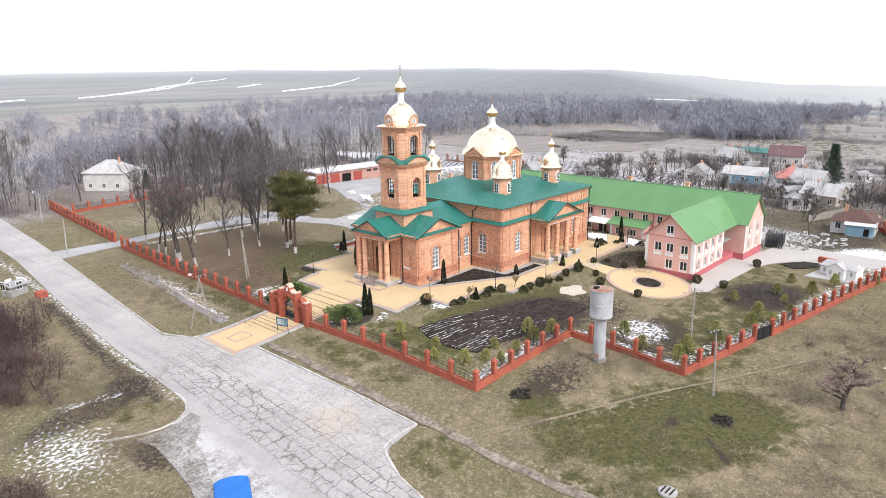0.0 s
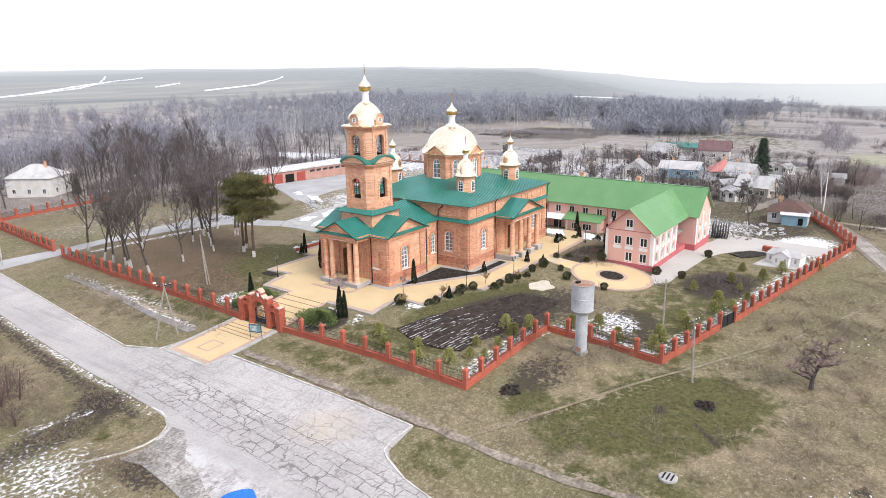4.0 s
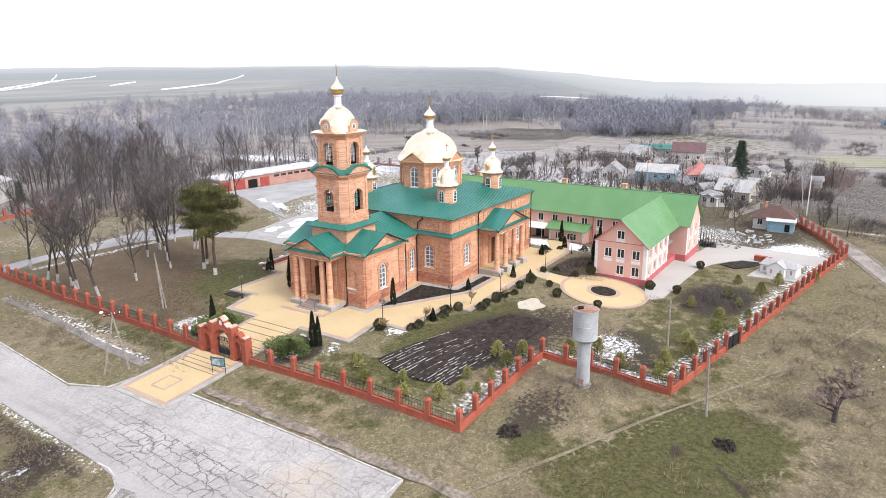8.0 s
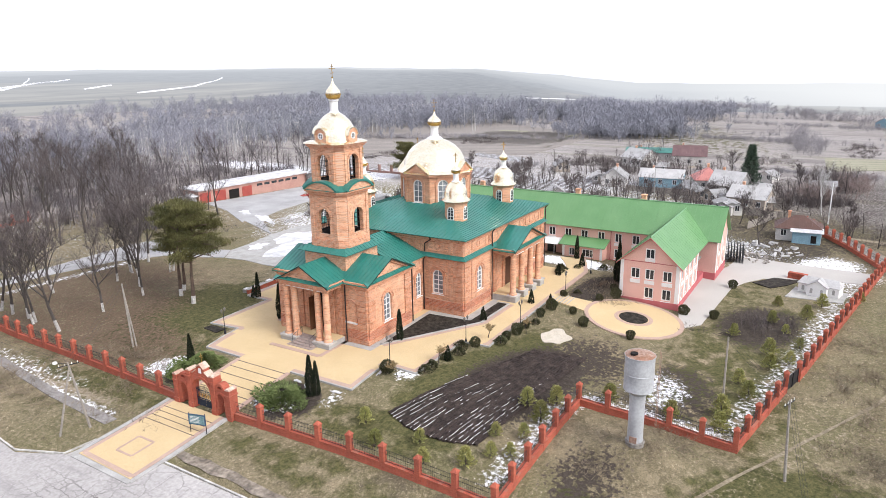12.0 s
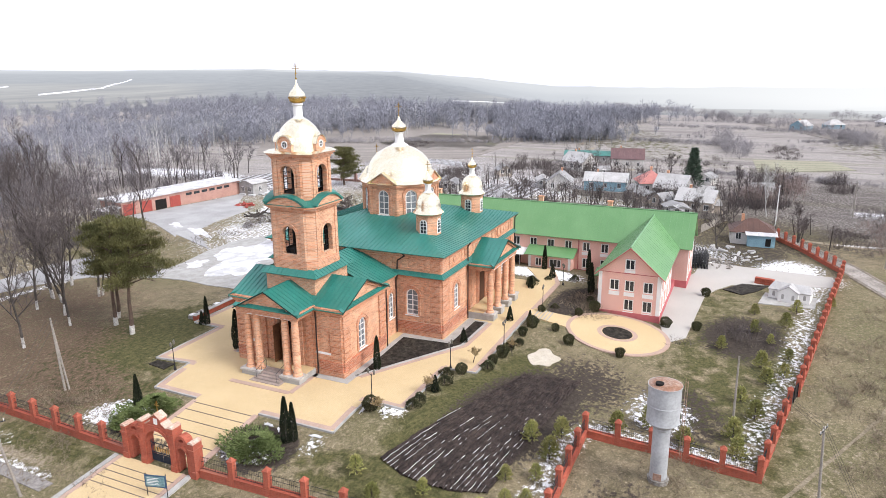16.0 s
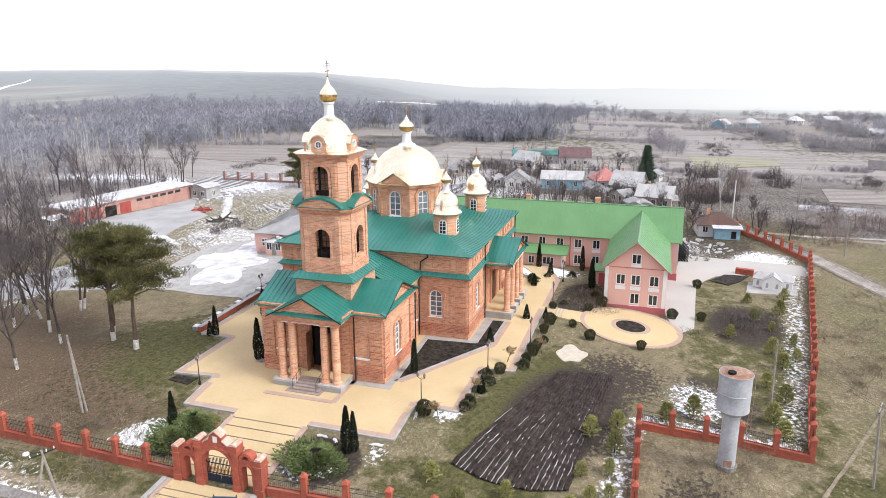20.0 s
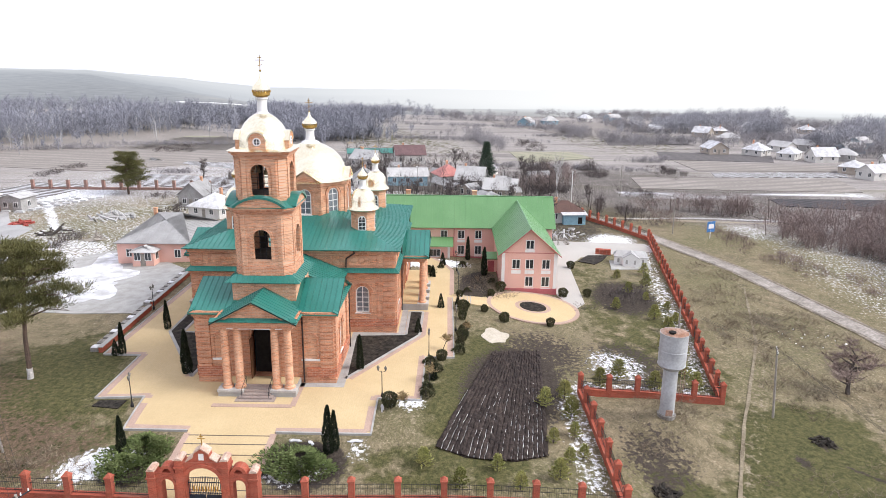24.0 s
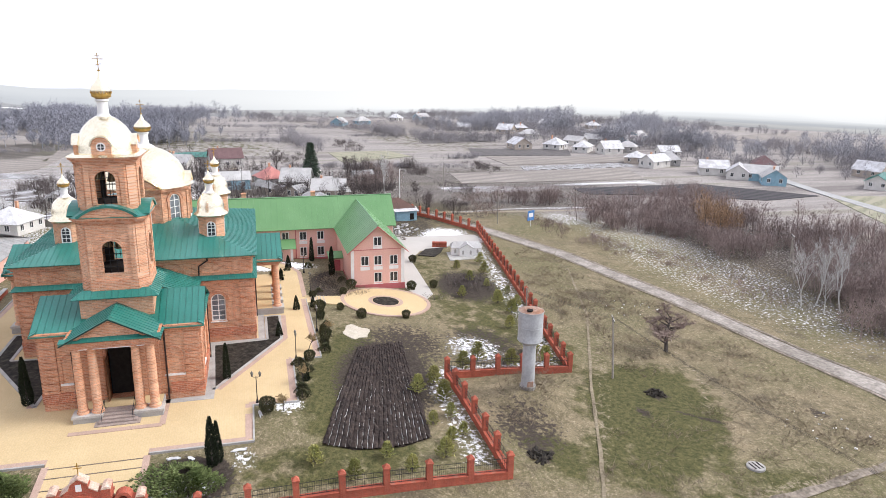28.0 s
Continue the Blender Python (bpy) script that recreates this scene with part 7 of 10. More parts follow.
# garages on the yard
ga = thing("garage_row", "long low pink brick garage row with red doors", "garage", 0, 0, 0)
z0 = -2.9
f = Face(54.6, 92.5, 35, -3.5)
bm = B()
f.box(bm, 0, 35.0, z0 - 0.5, z0 + 3.3, -7.5, 0)
part("wall", bm, mat("pink_grey_brick", (0.47, 0.28, 0.23), (0.40, 0.23, 0.19), 0.5, 8, bump=0.2), ga, "pink grey brick wall")
bm = B()
f.box(bm, -0.4, 35.4, z0 + 3.3, z0 + 3.65, -7.9, 0.5)
part("roof", bm, ROOFS["snowy"], ga, "pale flat roof with old snow")
for u, m_, hgt in ((1.8, "red", 2.7), (6.2, "red", 2.7), (10.2, None, 2.4), (14.2, "red", 2.6)):
    bm = B()
    f.box(bm, u - 1.5, u + 1.5, z0 - 0.3, z0 + hgt, 0.003, 0.09)
    part("garage_door", bm, WALLS["red"] if m_ else DARK, ga, "red garage door" if m_ else "black panel in place of the shade of an open doorway")
for i in range(6):
    bm = B()
    f.box(bm, 17.5 + 2.4 * i, 19.2 + 2.4 * i, z0 + 2.1, z0 + 2.7, 0.003, 0.05)
    part("window", bm, GLASS, ga)
cottage("shed", "small grey shed with a pale roof", 91, 86, -6, 5, 5, 3.2, 0.7, "grey", "pale", False, 1, False, None, "", "shed")
cottage("shed", "low shed with a snowy roof beside the garages", 51.5, 94, 10, 4.5, 3.5, 2.0, 0.4, "grey", "snowy", False, 1, False, None, "", "shed")
# white house beyond the park
cottage("white_house", "white two storey house with a pale hipped roof", 16.5, 136, -55, 12, 9.5, 5.2, 3.0, "white", "pale", True, 3, True, None, "", "house")
HOUSES = (
    ("whitewashed cottage with a brown roof and blue veranda", 86.5, -35.2, 95, 7.5, 6.0, 2.6, 1.8, "white", "brown", True),
    ("pale plastered house with a grey slate roof", 112.5, -23.5, 80, 8.0, 6.5, 3.0, 2.2, "tan", "pale", False),
    ("house with a red metal roof", 135, -10.0, 20, 8, 7, 3.0, 2.6, "white", "red", True),
    ("grey house with a steep slate roof", 128, -16.5, 75, 7.5, 7, 3.0, 3.0, "grey", "pale", False),
    ("turquoise house with a pale slate roof", 134, 1.5, 95, 11, 7, 2.8, 1.8, "blue", "pale", False),
    ("small house with a grey gabled roof", 129, 13, 10, 7.5, 6.5, 2.6, 2.4, "white", "slate", False),
    ("white house with a maroon roof", 178, 3.5, 100, 10, 8, 3.4, 2.8, "white", "maroon", False),
    ("long shed with a green roof", 186, 18, 100, 16, 7, 2.8, 1.2, "grey", "teal", False),
    ("white house with a grey roof", 168, 17, 60, 9, 7, 3.0, 2.6, "white", "pale", False),
    ("grey house with a steep slate roof", 99, 48.5, -8, 7, 6, 3.2, 2.6, "grey", "slate", False),
    ("low house with a snow dusted hipped roof", 87.5, 40.5, -20, 8, 8, 2.6, 2.4, "white", "snowy", True),
)
for i, (lab, x, y, rz, w, d, h, r, wk, rk, hp) in enumerate(HOUSES):
    cottage("cottage", lab + " in the village", x, y, rz, w, d, h, r, wk, rk, hp)
vb = thing("veranda", "sky blue boarded veranda with a dark door", "veranda", 83.0, -36.8, gz(83, -36.8), 95)
part("board_wall", bx(B(), -2.3, 2.3, -0.9, 0.9, -0.4, 2.2), WALLS["blue"], vb)
part("opening", bx(B(), -1.6, -0.7, 0.9, 0.93, 0.2, 1.6), DARK, vb)
slope("veranda_roof", [(-2.7, 1.3, 2.2), (2.7, 1.3, 2.2), (2.7, -1.3, 2.6), (-2.7, -1.3, 2.6)], ROOFS["snowy"], vb)
rng = random.Random(5)
FAR_HOUSES = [(288, -137), (216, -116), (261, -139), (212, -131), (225, -147), (202, -139), (194, -147), (199, -158), (141, -178), (113, -158), (121, -160), (165, -142), (154, -143), (158, -151), (125, -155), (135, -153), (120, -203), (100, -185), (300, -150), (310, -120), (330, -180), (290, -170), (350, -140), (232, -160), (320, -205), (225, -175), (245, -190), (347, -55), (364, -71), (403, -100), (420, -122), (180, -165)]
for i, (x, y) in enumerate(FAR_HOUSES):
    wk, rk = rng.choice((("white", "pale"), ("white", "snowy"), ("blue", "pale"), ("grey", "pale"), ("tan", "snowy"), ("white", "snowy")))
    if i == 17:
        wk, rk = "white", "teal"
    if i == 8:
        wk, rk = "brick", "maroon"
    if i in (9, 10):
        wk, rk = "blue", "pale"
    cottage("cottage", {"white": "white", "blue": "sky blue", "grey": "grey", "tan": "tan", "brick": "brown brick"}[wk] + " cottage with a " + {"pale": "pale grey", "snowy": "snowy", "slate": "dark slate", "teal": "green", "maroon": "maroon"}[rk] + " roof", x, y, rng.uniform(0, 180), rng.uniform(7, 10), rng.uniform(6, 8), 2.6, rng.uniform(1.8, 2.8), wk, rk, rng.random() < 0.4, 2, i % 3 == 0)
# blue bus shelter beside the square
bs = thing("bus_shelter", "bright blue metal bus shelter by the square", "bus shelter", -42.3, -22.3, gz(-42.3, -22.3), -28)
BLUE = mat("bright_blue_metal", (0.02, 0.17, 0.55), (0.02, 0.14, 0.46), 0.8, 8, rough=0.4)
bm = B()
n = 8
for i in range(n):
    a0, a1 = math.pi * i / n, math.pi * (i + 1) / n
    hull(bm, [(-1.3 * math.cos(a0), -2.2, 2.3 + 0.45 * math.sin(a0)), (-1.3 * math.cos(a1), -2.2, 2.3 + 0.45 * math.sin(a1)), (-1.3 * math.cos(a1), 2.2, 2.3 + 0.45 * math.sin(a1)), (-1.3 * math.cos(a0), 2.2, 2.3 + 0.45 * math.sin(a0))],
         [(-1.27 * math.cos(a0), -2.2, 2.27 + 0.43 * math.sin(a0)), (-1.27 * math.cos(a1), -2.2, 2.27 + 0.43 * math.sin(a1)), (-1.27 * math.cos(a1), 2.2, 2.27 + 0.43 * math.sin(a1)), (-1.27 * math.cos(a0), 2.2, 2.27 + 0.43 * math.sin(a0))])
bmesh.ops.remove_doubles(bm, verts=bm.verts, dist=0.001)
part("curved_roof", bm, BLUE, bs)
for x, y0_, y1_ in ((-1.2, -2.1, 2.1),):
    part("back_panel", bx(B(), x - 0.03, x + 0.03, y0_, y1_, 0.1, 2.3), BLUE, bs)
for y in (-2.1, 2.1):
    part("side_panel", bx(B(), -1.17, 1.0, y - 0.03, y + 0.03, 0.1, 2.3), BLUE, bs)
part("bench", bx(B(), -1.1, -0.7, -1.8, 1.8, 0.42, 0.48), WOODG, bs)
# ---- plants ----
LIMEWASH = mat("old_limewash", (0.56, 0.54, 0.51), (0.36, 0.34, 0.32), 1.5, 8, bump=0.3, fvar=0.25)
BARK = mat("grey_bark", (0.095, 0.082, 0.075), (0.06, 0.052, 0.047), 1.5, 12, bump=0.4, rnd=0.15)
TWIG = mat("bare_twigs", (0.125, 0.105, 0.10), (0.092, 0.078, 0.075), 0.3, 4, bump=0, rnd=0.15)
# TWIG made paler and greyer: some distance haze put into its colour
MIDTWIG = mat("hazel_grey_twigs", (0.165, 0.146, 0.152), (0.12, 0.107, 0.112), 0.1, 3, bump=0, rnd=0.15)
REDTWIG = mat("reddish_twigs", (0.25, 0.19, 0.165), (0.19, 0.145, 0.13), 0.1, 3, bump=0, rnd=0.15)
BIRCH = mat("birch_bark", (0.52, 0.51, 0.49), (0.40, 0.39, 0.37), 1.0, 6, bump=0.1)
PINEBARK = mat("pine_bark", (0.13, 0.09, 0.068), (0.085, 0.062, 0.05), 1.0, 10, bump=0.4)
NEEDLE = mat("pine_needles", (0.085, 0.088, 0.036), (0.15, 0.14, 0.056), 0.5, 5, bump=0, fvar=0.35)
THUJA = mat("dark_thuja", (0.018, 0.026, 0.015), (0.032, 0.04, 0.022), 1.2, 8, bump=0, fvar=0.35, rnd=0.15)
SHRUB = mat("evergreen_shrub", (0.06, 0.066, 0.034), (0.10, 0.095, 0.05), 1.2, 8, bump=0, fvar=0.35, rnd=0.2)
JUNI = mat("spreading_juniper", (0.11, 0.145, 0.05), (0.15, 0.18, 0.07), 1.2, 8, bump=0, fvar=0.35)
YOUNG = mat("young_pine_needles", (0.25, 0.26, 0.085), (0.33, 0.31, 0.12), 1.0, 6, bump=0, fvar=0.3, rnd=0.25)
SPRUCE = mat("spruce_needles", (0.05, 0.078, 0.054), (0.08, 0.11, 0.075), 0.8, 5, bump=0, fvar=0.3)


def raw(name, verts, faces, material):
    me = bpy.data.meshes.new(name)
    me.from_pydata(verts, [], faces)
    me.materials.append(material)
    return me


class Twigs:
    """Collects tapered sticks and thin blades as plain lists, for one mesh."""

    def __init__(self):
        self.v, self.f = [], []

    def stick(self, p, q, r0, r1, n=4):
        d = q - p
        m = d.to_track_quat("Z", "Y").to_matrix()
        k = len(self.v)
        for c, r in ((p, r0), (q, r1)):
            for i in range(n):
                a = 2 * math.pi * i / n
                self.v.append(tuple(c + m @ Vector((r * math.cos(a), r * math.sin(a), 0))))
        for i in range(n):
            j = (i + 1) % n
            self.f.append((k + i, k + j, k + n + j, k + n + i))

    def blade(self, p, q, w, rng):
        s = (q - p).cross(Vector((rng.uniform(-1, 1), rng.uniform(-1, 1), rng.uniform(-1, 1))))
        s = s.normalized() * w if s.length > 1e-6 else Vector((w, 0, 0))
        k = len(self.v)
        self.v += [tuple(p + s), tuple(p - s), tuple(q)]
        self.f.append((k, k + 1, k + 2))

    def leaf(self, p, size, rng):
        a = Vector((rng.gauss(0, 1), rng.gauss(0, 1), rng.gauss(0, 1))).normalized() * size
        b = Vector((rng.gauss(0, 1), rng.gauss(0, 1), rng.gauss(0, 1))).normalized() * size
        k = len(self.v)
        self.v += [tuple(p - a * 0.5), tuple(p + a * 0.5), tuple(p + b)]
        self.f.append((k, k + 1, k + 2))


def bare_tree(name, label, seed, H, spread=0.42, trunk=0.24, limbs=6, white=True, twig=TWIG, bark=BARK, low=0.3, stems=1, dense=5):
    """A leafless tree: trunk and limbs, a crown of fine twigs and a whitewashed foot."""
    rng = random.Random(seed)
    tr, cr = Twigs(), Twigs()

    def grow(p, d, length, r, depth):
        steps = 3 if depth < 2 else 2
        pts = [p]
        for i in range(steps):
            d = (d + Vector((rng.gauss(0, 0.13), rng.gauss(0, 0.13), rng.gauss(0.06, 0.08)))).normalized()
            pts.append(pts[-1] + d * length / steps)
        bag = tr if depth < 2 else cr
        if depth == 0:
            foot.append((pts[0], pts[1]))
        for i in range(steps):
            bag.stick(pts[i], pts[i + 1], r * (1 - 0.7 * i / steps), r * (1 - 0.7 * (i + 1) / steps), 6 if depth == 0 else 4 if depth == 1 else 3)
        if depth == 3:
            for _ in range(dense):
                t = rng.random()
                q = pts[0].lerp(pts[-1], t)
                e = (d + Vector((rng.gauss(0, 0.6), rng.gauss(0, 0.6), rng.gauss(0.1, 0.5)))).normalized()
                cr.blade(q, q + e * length * rng.uniform(0.5, 1.2), 0.02, rng)
            return
        n = limbs if depth == 0 else 4
        for i in range(n):
            t = (low + (1 - low) * (i + 0.6) / n) if depth == 0 else rng.uniform(0.25, 1)
            k = min(int(t * steps), steps - 1)
            q = pts[k].lerp(pts[k + 1], t * steps - k)
            a = rng.uniform(0, 2 * math.pi) + i * 2.4
            side = Vector((math.cos(a), math.sin(a), 0))
            e = (d * (1.0 - spread) + side * spread * rng.uniform(0.7, 1.2) + Vector((0, 0, 0.25))).normalized()
            grow(q, e, length * rng.uniform(0.42, 0.62) * (1.15 - 0.45 * t if depth == 0 else 1), r * (0.5 if depth == 0 else 0.5) * (1.1 - 0.4 * t), depth + 1)

    ob = thing(name, label, "tree")
    foot = []
    for i in range(stems):
        a = rng.uniform(0, 6.28)
        lean = 0.12 if stems == 1 else 0.25
        d = Vector((math.cos(a) * lean * rng.random(), math.sin(a) * lean * rng.random(), 1)).normalized()
        base = Vector((0.3 * math.cos(a) * (stems > 1), 0.3 * math.sin(a) * (stems > 1), -0.3))
        grow(base, d, H * 0.78, trunk, 0)
        if white:
            bm = B()
            p0, p1 = foot[-1]
            stick(bm, p0, p0.lerp(p1, min(0.9, 1.7 / (p1 - p0).length)), trunk * 1.06, trunk * 0.92, 8)
            part("whitewash", bm, LIMEWASH, ob, "whitewashed foot of the trunk")
    t = new("trunk", raw("trunk", tr.v, tr.f, bark))
    t.parent = ob
    c = new("crown", raw("crown", cr.v, cr.f, twig))
    c.parent = ob
    c["label"] = "fine bare twigs"
    return ob


def put(ob, x, y, s=1.0, rz=0.0, z=None):
    ob.matrix_world = pose(x, y, gz(x, y) if z is None else z, 0, 0, rz) @ Matrix.Diagonal((s, s, s, 1))
    return ob


def repeat(ob, spots, seed, group, s0=0.85, s1=1.15):
    rng = random.Random(seed)
    ob["group"] = group
    x, y = spots[0]
    put(ob, x, y, 1.0, rng.uniform(0, 360))
    for x, y in spots[1:]:
        c = copy_thing(ob, Matrix.Identity(4))
        put(c, x, y, rng.uniform(s0, s1), rng.uniform(0, 360))


PARK = [(-11.5, 52.3), (-11.6, 49.2), (-11.5, 45.6), (-12.1, 43.0), (-12.3, 37.3), (-6.2, 37.8), (0.5, 39.0), (7.7, 51.8), (6.8, 48.7), (-9.5, 61.2), (3.6, 49.4), (17.2, 52.1), (-4, 53), (13, 55), (3.2, 43.5), (10.5, 46)]
kinds = [bare_tree("park_tree", "tall bare tree with a whitewashed trunk in the park", 11 + i, 13.0, 0.5, 0.2, 8, True, dense=9) for i in range(3)]
kinds.append(bare_tree("park_tree", "bare tree with two whitewashed stems in the park", 29, 12.5, 0.5, 0.17, 6, True, stems=2, dense=8))
for i, kind in enumerate(kinds):
    repeat(kind, PARK[i::4], 40 + i, "bare park trees", 0.8, 1.12)
TALL = [(15.9, 89.4), (22.6, 88), (25.8, 81), (24, 112), (36, 140), (46, 139), (42.6, 107.8), (26, 100), (32.5, 118.7), (34, 92), (44, 100), (30, 130), (-7, 152), (0, 168), (8, 184), (-12, 140), (-4, 186), (40, 122), (52, 116)]
talls = [bare_tree("tall_tree", "tall dark bare tree beyond the park lane", 131 + i, 16.0, 0.46, 0.24, 8, False, dense=9) for i in range(3)]
for i, kind in enumerate(talls):
    repeat(kind, TALL[i::3], 140 + i, "tall bare trees beyond the lane", 0.75, 1.15)
MID = [(24, 76), (30, 72), (36, 82), (42, 92), (28, 88), (20, 94), (28, 104), (44, 104), (36, 112), (-10, 118), (30, 120), (48, 118), (-8, 142), (30, 132), (42, 134), (56, 128), (66, 118), (78, 112), (90, 108), (100, 100), (108, 106), (96, 118), (84, 126), (70, 136), (54, 146), (28, 150), (40, 156), (62, 158), (-12, 132), (82, 142), (98, 134), (112, 122), (120, 112), (34, 94), (27, 64), (50, 84), (46, 76), (5, 76), (14, 82), (2, 122), (22, 122), (26, 142)]
mids = [bare_tree("bare_tree", "bare grey tree among the wood beyond the park", 61 + i, 11.5, 0.42, 0.2, 6, False, MIDTWIG, dense=8) for i in range(3)]
for i, kind in enumerate(mids):
    repeat(kind, MID[i::3], 70 + i, "bare trees beyond the park", 0.75, 1.25)
YARD = [(64, -8), (70, 2), (74, -18), (76, 8), (68, 14), (82, -4), (90, 6), (96, -10), (100, 14), (106, -2), (112, 8), (118, -14), (120, 20), (88, 22), (104, 30), (116, 34), (126, 26), (94, -24), (100, -32), (92, -44), (110, -36), (140, 8), (146, -6), (152, 14), (124, -34), (138, -32), (160, -12), (64, 40), (72, 46), (80, 30), (120, 44), (134, 40), (150, 30), (103, -44), (76, -30), (128, 58), (70, 22)]
yards = [bare_tree("garden_tree", "small bare garden tree in the village", 81 + i, 6.5, 0.55, 0.13, 7, False, dense=11) for i in range(2)]
for i, kind in enumerate(yards):
    repeat(kind, YARD[i::2], 90 + i, "bare village trees", 0.6, 1.2)
orch = bare_tree("orchard_tree", "lone spreading bare orchard tree in the meadow", 5, 4.2, 0.86, 0.2, 14, False, REDTWIG, low=0.28, dense=14)
put(orch, 5.2, -51.0, 1.35, 40)
pale = bare_tree("birch", "pale bare birch behind the village", 97, 10, 0.36, 0.12, 7, False, BIRCH, BIRCH)
repeat(pale, [(112, -38), (15.8, -80.0), (15.6, -82.2), (12.4, -80.6), (11.9, -83.0), (104, -24), (205, 160), (190, 185)], 3, "pale birches", 0.6, 1.1)


def evergreen(name, label, seed, H, R, n, leaf, material, form="cone", trunk=0.08, cat="shrub"):
    """A trunk and many small sprays that fill a cone, a ball, a cushion or a crown."""
    rng = random.Random(seed)
    tw = Twigs()
    lump = [(rng.uniform(0, 6.28), rng.uniform(0.1, 0.95), rng.uniform(0.15, 0.35)) for _ in range(14)]
    for _ in range(n):
        t = rng.random() ** (1.5 if form == "cone" else 1.0)
        a = rng.uniform(0, 2 * math.pi)
        if form == "cone":
            r = R * (1 - t) ** 0.75 * min(1, 0.75 + t * 4)
        elif form == "column":
            r = R * (1 - t) ** 0.55 * min(1, 0.7 + t * 3)
        elif form == "ball":
            r = R * math.sqrt(max(0.0, 1 - (2 * t - 1) ** 2)) if t > 0.35 else R * (0.8 + 0.5 * t)
        else:
            r = R * (1 - t * 0.75)
        r *= 1 + sum(k * math.exp(-(((a - b + 3.14) % 6.28 - 3.14) ** 2) * 3 - ((t - c) * 5) ** 2) for b, c, k in lump) * (1.6 if form == "cushion" else 0.6) - 0.12
        r *= rng.uniform(0.55, 1.05) ** 0.5
        p = Vector((r * math.cos(a), r * math.sin(a), H * t))
        tip = p + Vector((math.cos(a) * 0.5, math.sin(a) * 0.5, 0.9 if form in ("cone", "column", "ball") else 0.25)).normalized() * leaf * rng.uniform(0.8, 1.6)
        tw.blade(p, tip, leaf * 0.45, rng)
        tw.leaf(p, leaf * 0.8, rng)
    ob = thing(name, label, cat)
    bm = B()
    stick(bm, (0, 0, -0.3), (0, 0, H * 0.8), trunk, trunk * 0.3, 6)
    part("trunk", bm, BARK, ob)
    c = new("crown", raw("crown", tw.v, tw.f, material))
    c.parent = ob
    return ob


thu = evergreen("thuja", "slender dark green columnar thuja", 1, 3.6, 0.42, 2200, 0.1, THUJA, "column")
repeat(thu, [(3.1, -2.0), (1.7, 14.4), (-10.75, -1.3), (-10.35, -1.7), (-11.4, 14.6), (44.3, -7.2), (45.8, -13.5), (37.4, -15.7), (12.9, 20.8), (6.0, 22.6)], 8, "columnar thujas", 0.85, 1.25)
sm = evergreen("thuja", "small pointed dark thuja beside the path", 2, 1.7, 0.45, 900, 0.1, THUJA, "cone")
repeat(sm, [(12.9, -7.2), (5.9, 23.3), (40.0, -9.6), (33.9, -8.3), (22.6, -11.7), (21.4, -9.6), (1.3, -9.2)], 9, "small thujas", 0.8, 1.2)
ball = evergreen("evergreen_shrub", "rounded dark evergreen shrub beside the path", 3, 1.3, 0.66, 1500, 0.1, SHRUB, "ball")
repeat(ball, [(-4.2, -5.5), (5.9, -9.9), (9.7, -11.8), (11.8, -12.1), (13.9, -12.2), (18.3, -12.2), (21.3, -12.4), (21.9, -15.0), (19.2, -17.3), (19.4, -22.9), (32.2, -29.8), (46.2, -29.9), (31.2, -26.3), (30.9, -17.6), (26.4, -12.0), (28.3, -16.2), (33.2, -16.6)], 10, "rounded shrubs", 0.66, 1.05)
low = evergreen("low_shrub", "low brownish evergreen shrub beside the path", 4, 0.75, 0.65, 800, 0.1, SHRUB, "cushion")
repeat(low, [(4.9, -8.8), (3.2, -9.3), (1.6, -8.9), (-1.0, -8.7), (-2.2, -8.6), (8.4, -11.7), (15.8, -12.6), (35.2, -7.9), (38.6, -9.3), (36.6, -7.6), (41.0, -12.6), (29.0, -13.0)], 11, "low shrubs", 0.7, 1.2)
jun = evergreen("juniper", "wide spreading bright green juniper", 6, 1.3, 2.2, 3200, 0.19, JUNI, "cushion")
repeat(jun, [(-12.7, 0.5), (-11.0, 12.9), (-13.0, 13.6)], 12, "spreading junipers", 0.75, 1.05)
SEED = [(-1.6, -19.4), (0.3, -21.5), (-3.4, -21.5), (-7.8, -19.3), (-6.5, -21.3), (-9.6, -21.5), (-12.1, -14.4), (-12.1, -8.8), (-12.7, -19.1), (-14.1, -16.0), (5.9, -27.9), (4.3, -35.2), (4.0, -31.1), (3.6, -25.5), (7.5, -34.8), (24.6, -37), (23.1, -39.2), (27.8, -32.8), (32.2, -38), (38.7, -39.8), (20.5, -37.5), (12.2, -36.5), (45, -41.2), (28.4, -39.8), (35, -36.2), (15.2, -35.2), (50, -45.6), (-14.4, -11.5), (-10.5, -20.2), (41.8, -36.2)]
